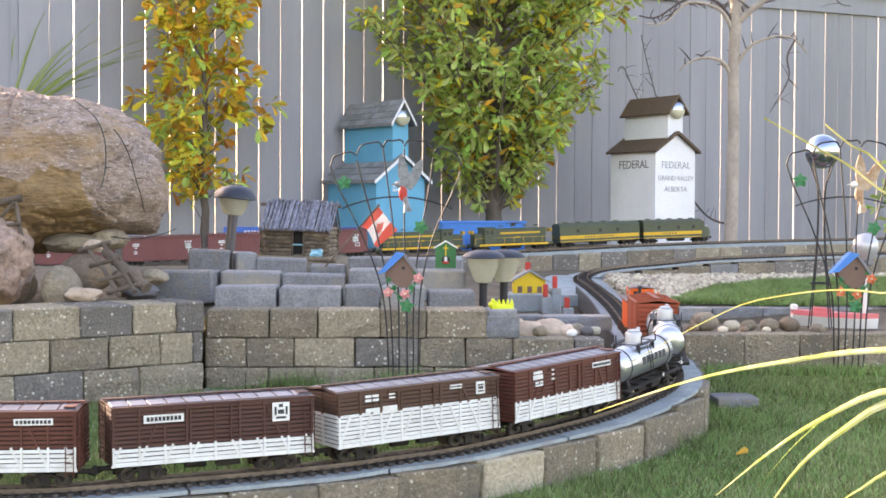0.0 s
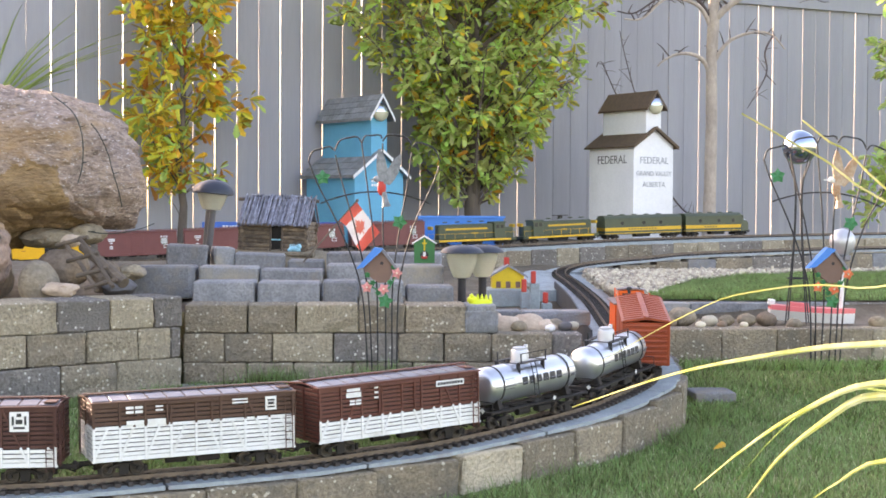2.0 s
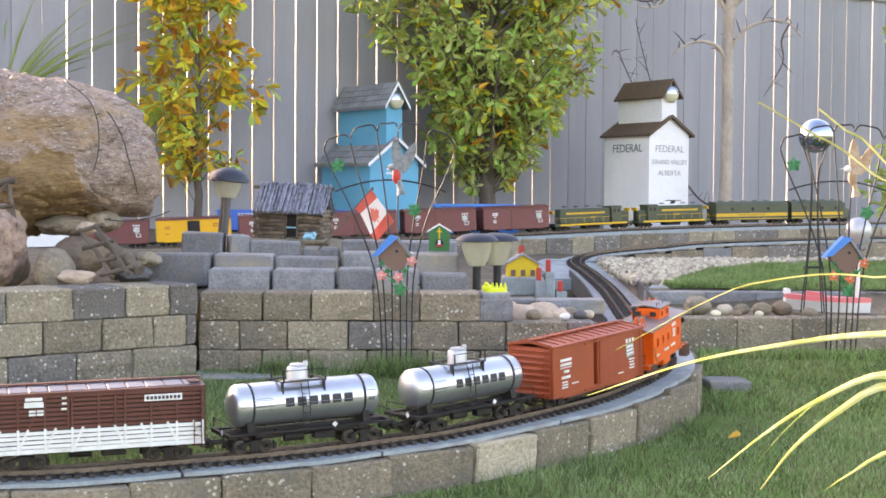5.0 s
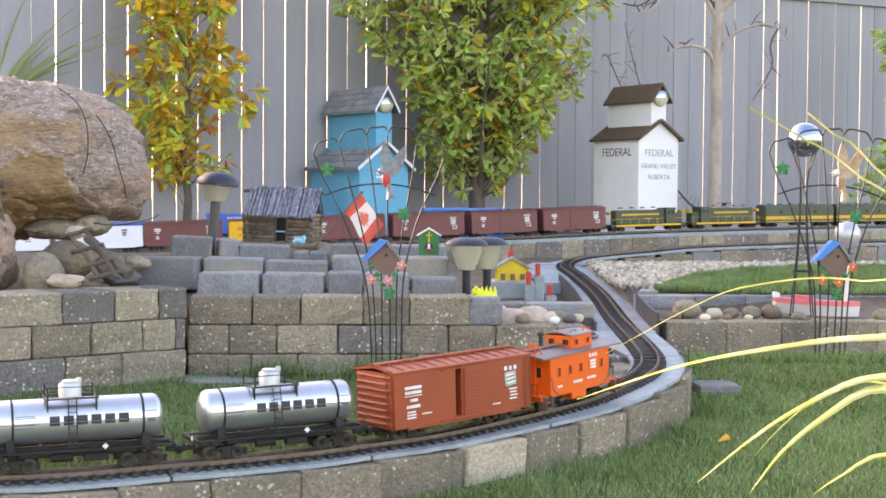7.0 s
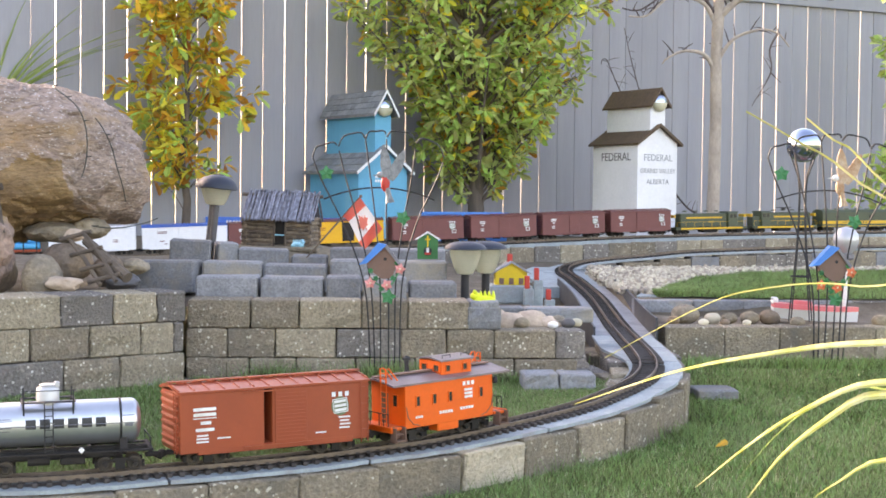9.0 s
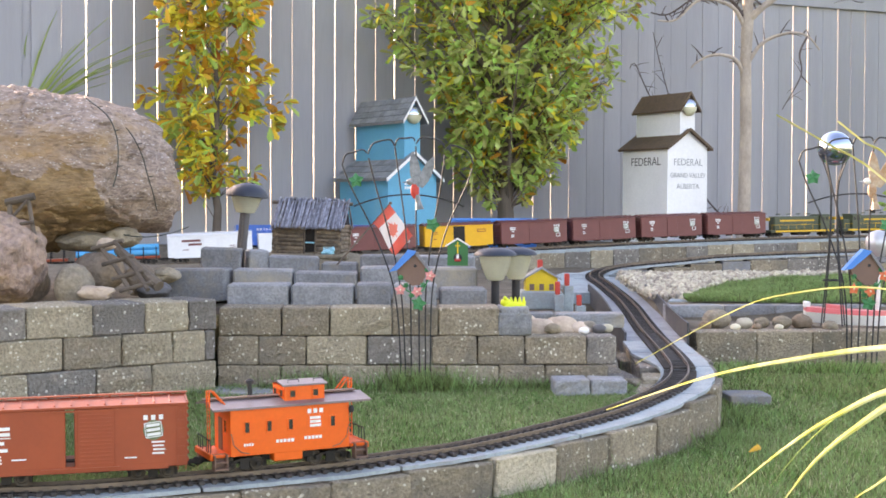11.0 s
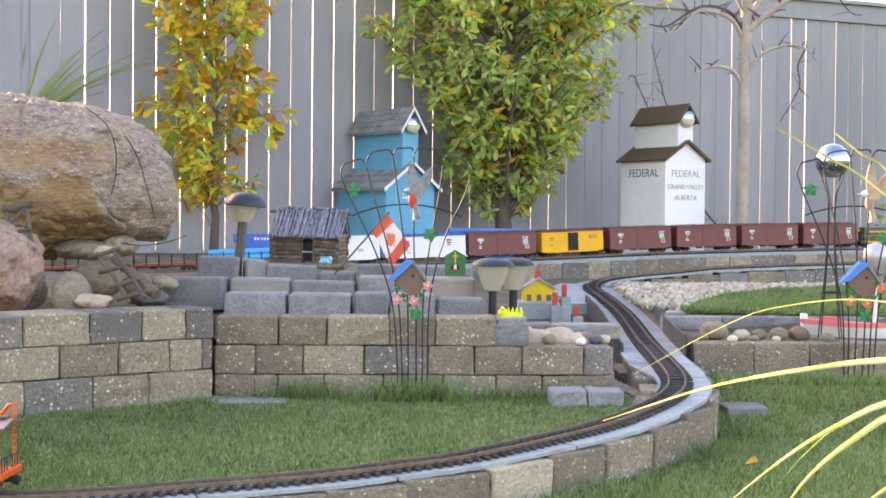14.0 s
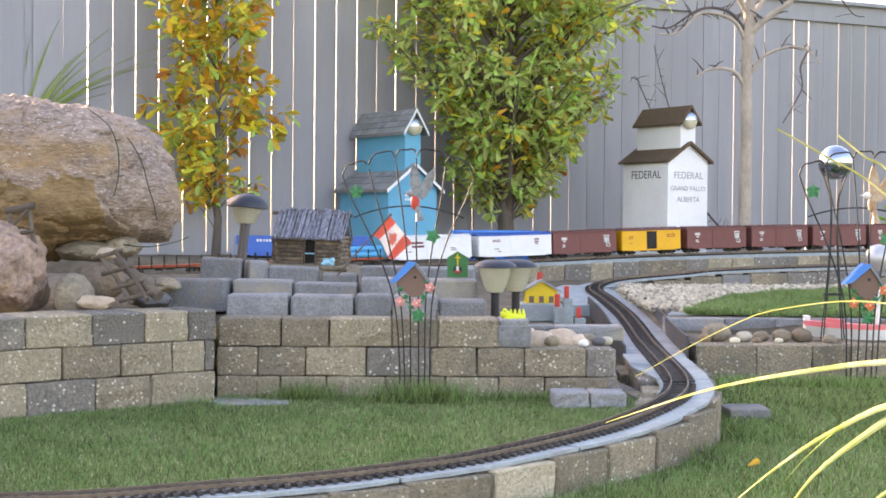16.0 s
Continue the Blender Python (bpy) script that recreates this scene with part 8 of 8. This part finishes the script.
# two loose bricks at the foot of the wall
for i, x in enumerate((0.340, 0.435)):
    me = block_mesh("brick", 0.092, 0.10, 0.052, BS, 3.3 + i)
    ob = new("brick", me)
    ob.matrix_basis = pose(x - 0.012, 3.655, 0.228, 0, 2 * i - 1, 2)
    tagged(ob, "loose smooth grey brick lying at the wall", "brick", "loose bricks")
ob = new("brick", block_mesh("brick", 0.12, 0.12, 0.05, BS, 9.9))
ob.matrix_basis = pose(0.87, 4.05, 0.140, 0, 0, 4)
tagged(ob, "loose flat grey brick in the grass by the bend", "brick", "loose bricks")


# ---- toy boat ----
bt = thing("toy_boat", pose(1.412, 4.93, 0.29, 0, 5, -8) @ Matrix.Diagonal((0.87, 1.05, 1.05, 1)), "red and white plastic toy motor boat", "toy boat")


def hull(bm, z0, z1, w0, w1, L=0.34):
    rows = []
    for k in range(9):
        q = k / 8
        wide = (1 - max(q - 0.55, 0) ** 2 / 0.2025 * 0.96)
        rise = 0.012 * q * q
        rows.append([bm.verts.new((-L / 2 + L * q, s * w * wide, z + rise)) for s, w, z in ((-1, w0, z0), (-1, w1, z1), (1, w1, z1), (1, w0, z0))])
    for a, b in zip(rows, rows[1:]):
        for k in range(4):
            bm.faces.new([a[k], a[(k + 1) % 4], b[(k + 1) % 4], b[k]])
    bm.faces.new(rows[0][::-1])
    bm.faces.new(rows[-1])


bm = bmesh.new()
hull(bm, 0.0, 0.034, 0.030, 0.048)
part("hull", bm, M["plastic_white"], bt, "white hull", True)
bm = bmesh.new()
hull(bm, 0.0342, 0.050, 0.049, 0.042)
part("deck", bm, M["pink_red"], bt, "faded red deck", True)
bm = bmesh.new()
prism(bm, [(-0.028, 0.050), (0.028, 0.050), (0.022, 0.064), (-0.022, 0.064)], "x", -0.09, -0.02)
part("cabin", bm, M["pink_red"], bt)
bm = bmesh.new()
box(bm, (-0.165, 0, 0.056), (0.024, 0.05, 0.02), 0.003)
part("motor", bm, M["plastic_white"], bt)


# ---- reed blades close to the eye ----
def reed(pts, width, material, label):
    line = spline(pts, 0.02)
    bm = bmesh.new()
    rows = []
    n = len(line)
    for k, p in enumerate(line):
        p = Vector(p)
        d = (Vector(line[min(k + 1, n - 1)]) - Vector(line[max(k - 1, 0)])).normalized()
        s = d.cross(Vector((0.1, -1, 0.25))).normalized()
        q = k / (n - 1)
        w = width * 0.68 * min(1.0, 0.06 + 2.6 * q) * (0.35 + 0.65 * min(1, 3.5 * (1 - q) + 0.5))
        rows.append((bm.verts.new(p - s * w), bm.verts.new(p + Vector((0, 0.0035, -0.0015))), bm.verts.new(p + s * w)))
    for a, b in zip(rows, rows[1:]):
        bm.faces.new([a[0], a[1], b[1], b[0]])
        bm.faces.new([a[1], a[2], b[2], b[1]])
    return part("blade", bm, material, reeds, label)


reeds = thing("reed_clump", pose(0, 0, 0), "clump of long arching yellow-green reed blades", "reed")
reed([(0.190, 1.64, 0.457), (0.303, 1.62, 0.498), (0.400, 1.60, 0.521), (0.51, 1.58, 0.537), (0.66, 1.55, 0.535), (0.82, 1.52, 0.44), (0.92, 1.50, 0.06)], 0.0062, M["reed"], "pale yellow blade")
reed([(0.330, 1.62, 0.364), (0.388, 1.61, 0.415), (0.444, 1.60, 0.455), (0.52, 1.58, 0.492), (0.62, 1.56, 0.48), (0.75, 1.55, 0.38), (0.84, 1.54, 0.06)], 0.0072, M["reed"], "pale yellow blade")
reed([(0.386, 1.60, 0.356), (0.424, 1.60, 0.405), (0.469, 1.59, 0.446), (0.52, 1.57, 0.480), (0.60, 1.55, 0.46), (0.70, 1.54, 0.32), (0.76, 1.53, 0.06)], 0.0092, M["reed"], "pale yellow blade")
reed([(0.385, 1.66, 0.362), (0.43, 1.65, 0.42), (0.48, 1.64, 0.463), (0.54, 1.63, 0.48), (0.66, 1.62, 0.42), (0.76, 1.60, 0.06)], 0.0026, M["reed_green"], "thin green blade")
reed([(0.232, 1.70, 0.505), (0.335, 1.68, 0.565), (0.40, 1.66, 0.591), (0.51, 1.62, 0.600), (0.66, 1.60, 0.55), (0.80, 1.58, 0.06)], 0.0013, M["reed"], "thin yellow-green blade")
reed([(0.395, 1.68, 0.805), (0.45, 1.66, 0.770), (0.51, 1.64, 0.728), (0.62, 1.62, 0.60), (0.76, 1.6, 0.06)], 0.0019, M["reed"], "thin yellow blade")
reed([(0.457, 1.64, 0.795), (0.485, 1.63, 0.770), (0.52, 1.62, 0.742), (0.64, 1.60, 0.58), (0.80, 1.58, 0.06)], 0.0028, M["reed"], "thin yellow blade")
reed([(0.46, 1.60, 0.355), (0.49, 1.60, 0.375), (0.54, 1.58, 0.405), (0.64, 1.56, 0.38), (0.72, 1.55, 0.06)], 0.0075, M["reed"], "pale yellow blade")

# fallen leaf on the lawn
fleaf = thing("fallen_leaf", pose(0.717, 3.30, 0.122), "curled rust-brown fallen leaf on the lawn", "leaf")
leaf_mesh("blade", [(Vector((0, 0, 0)), Vector((1, 0.2, 0.6)))], 0.05, 4, M["leaf_rust"], fleaf)


motions()
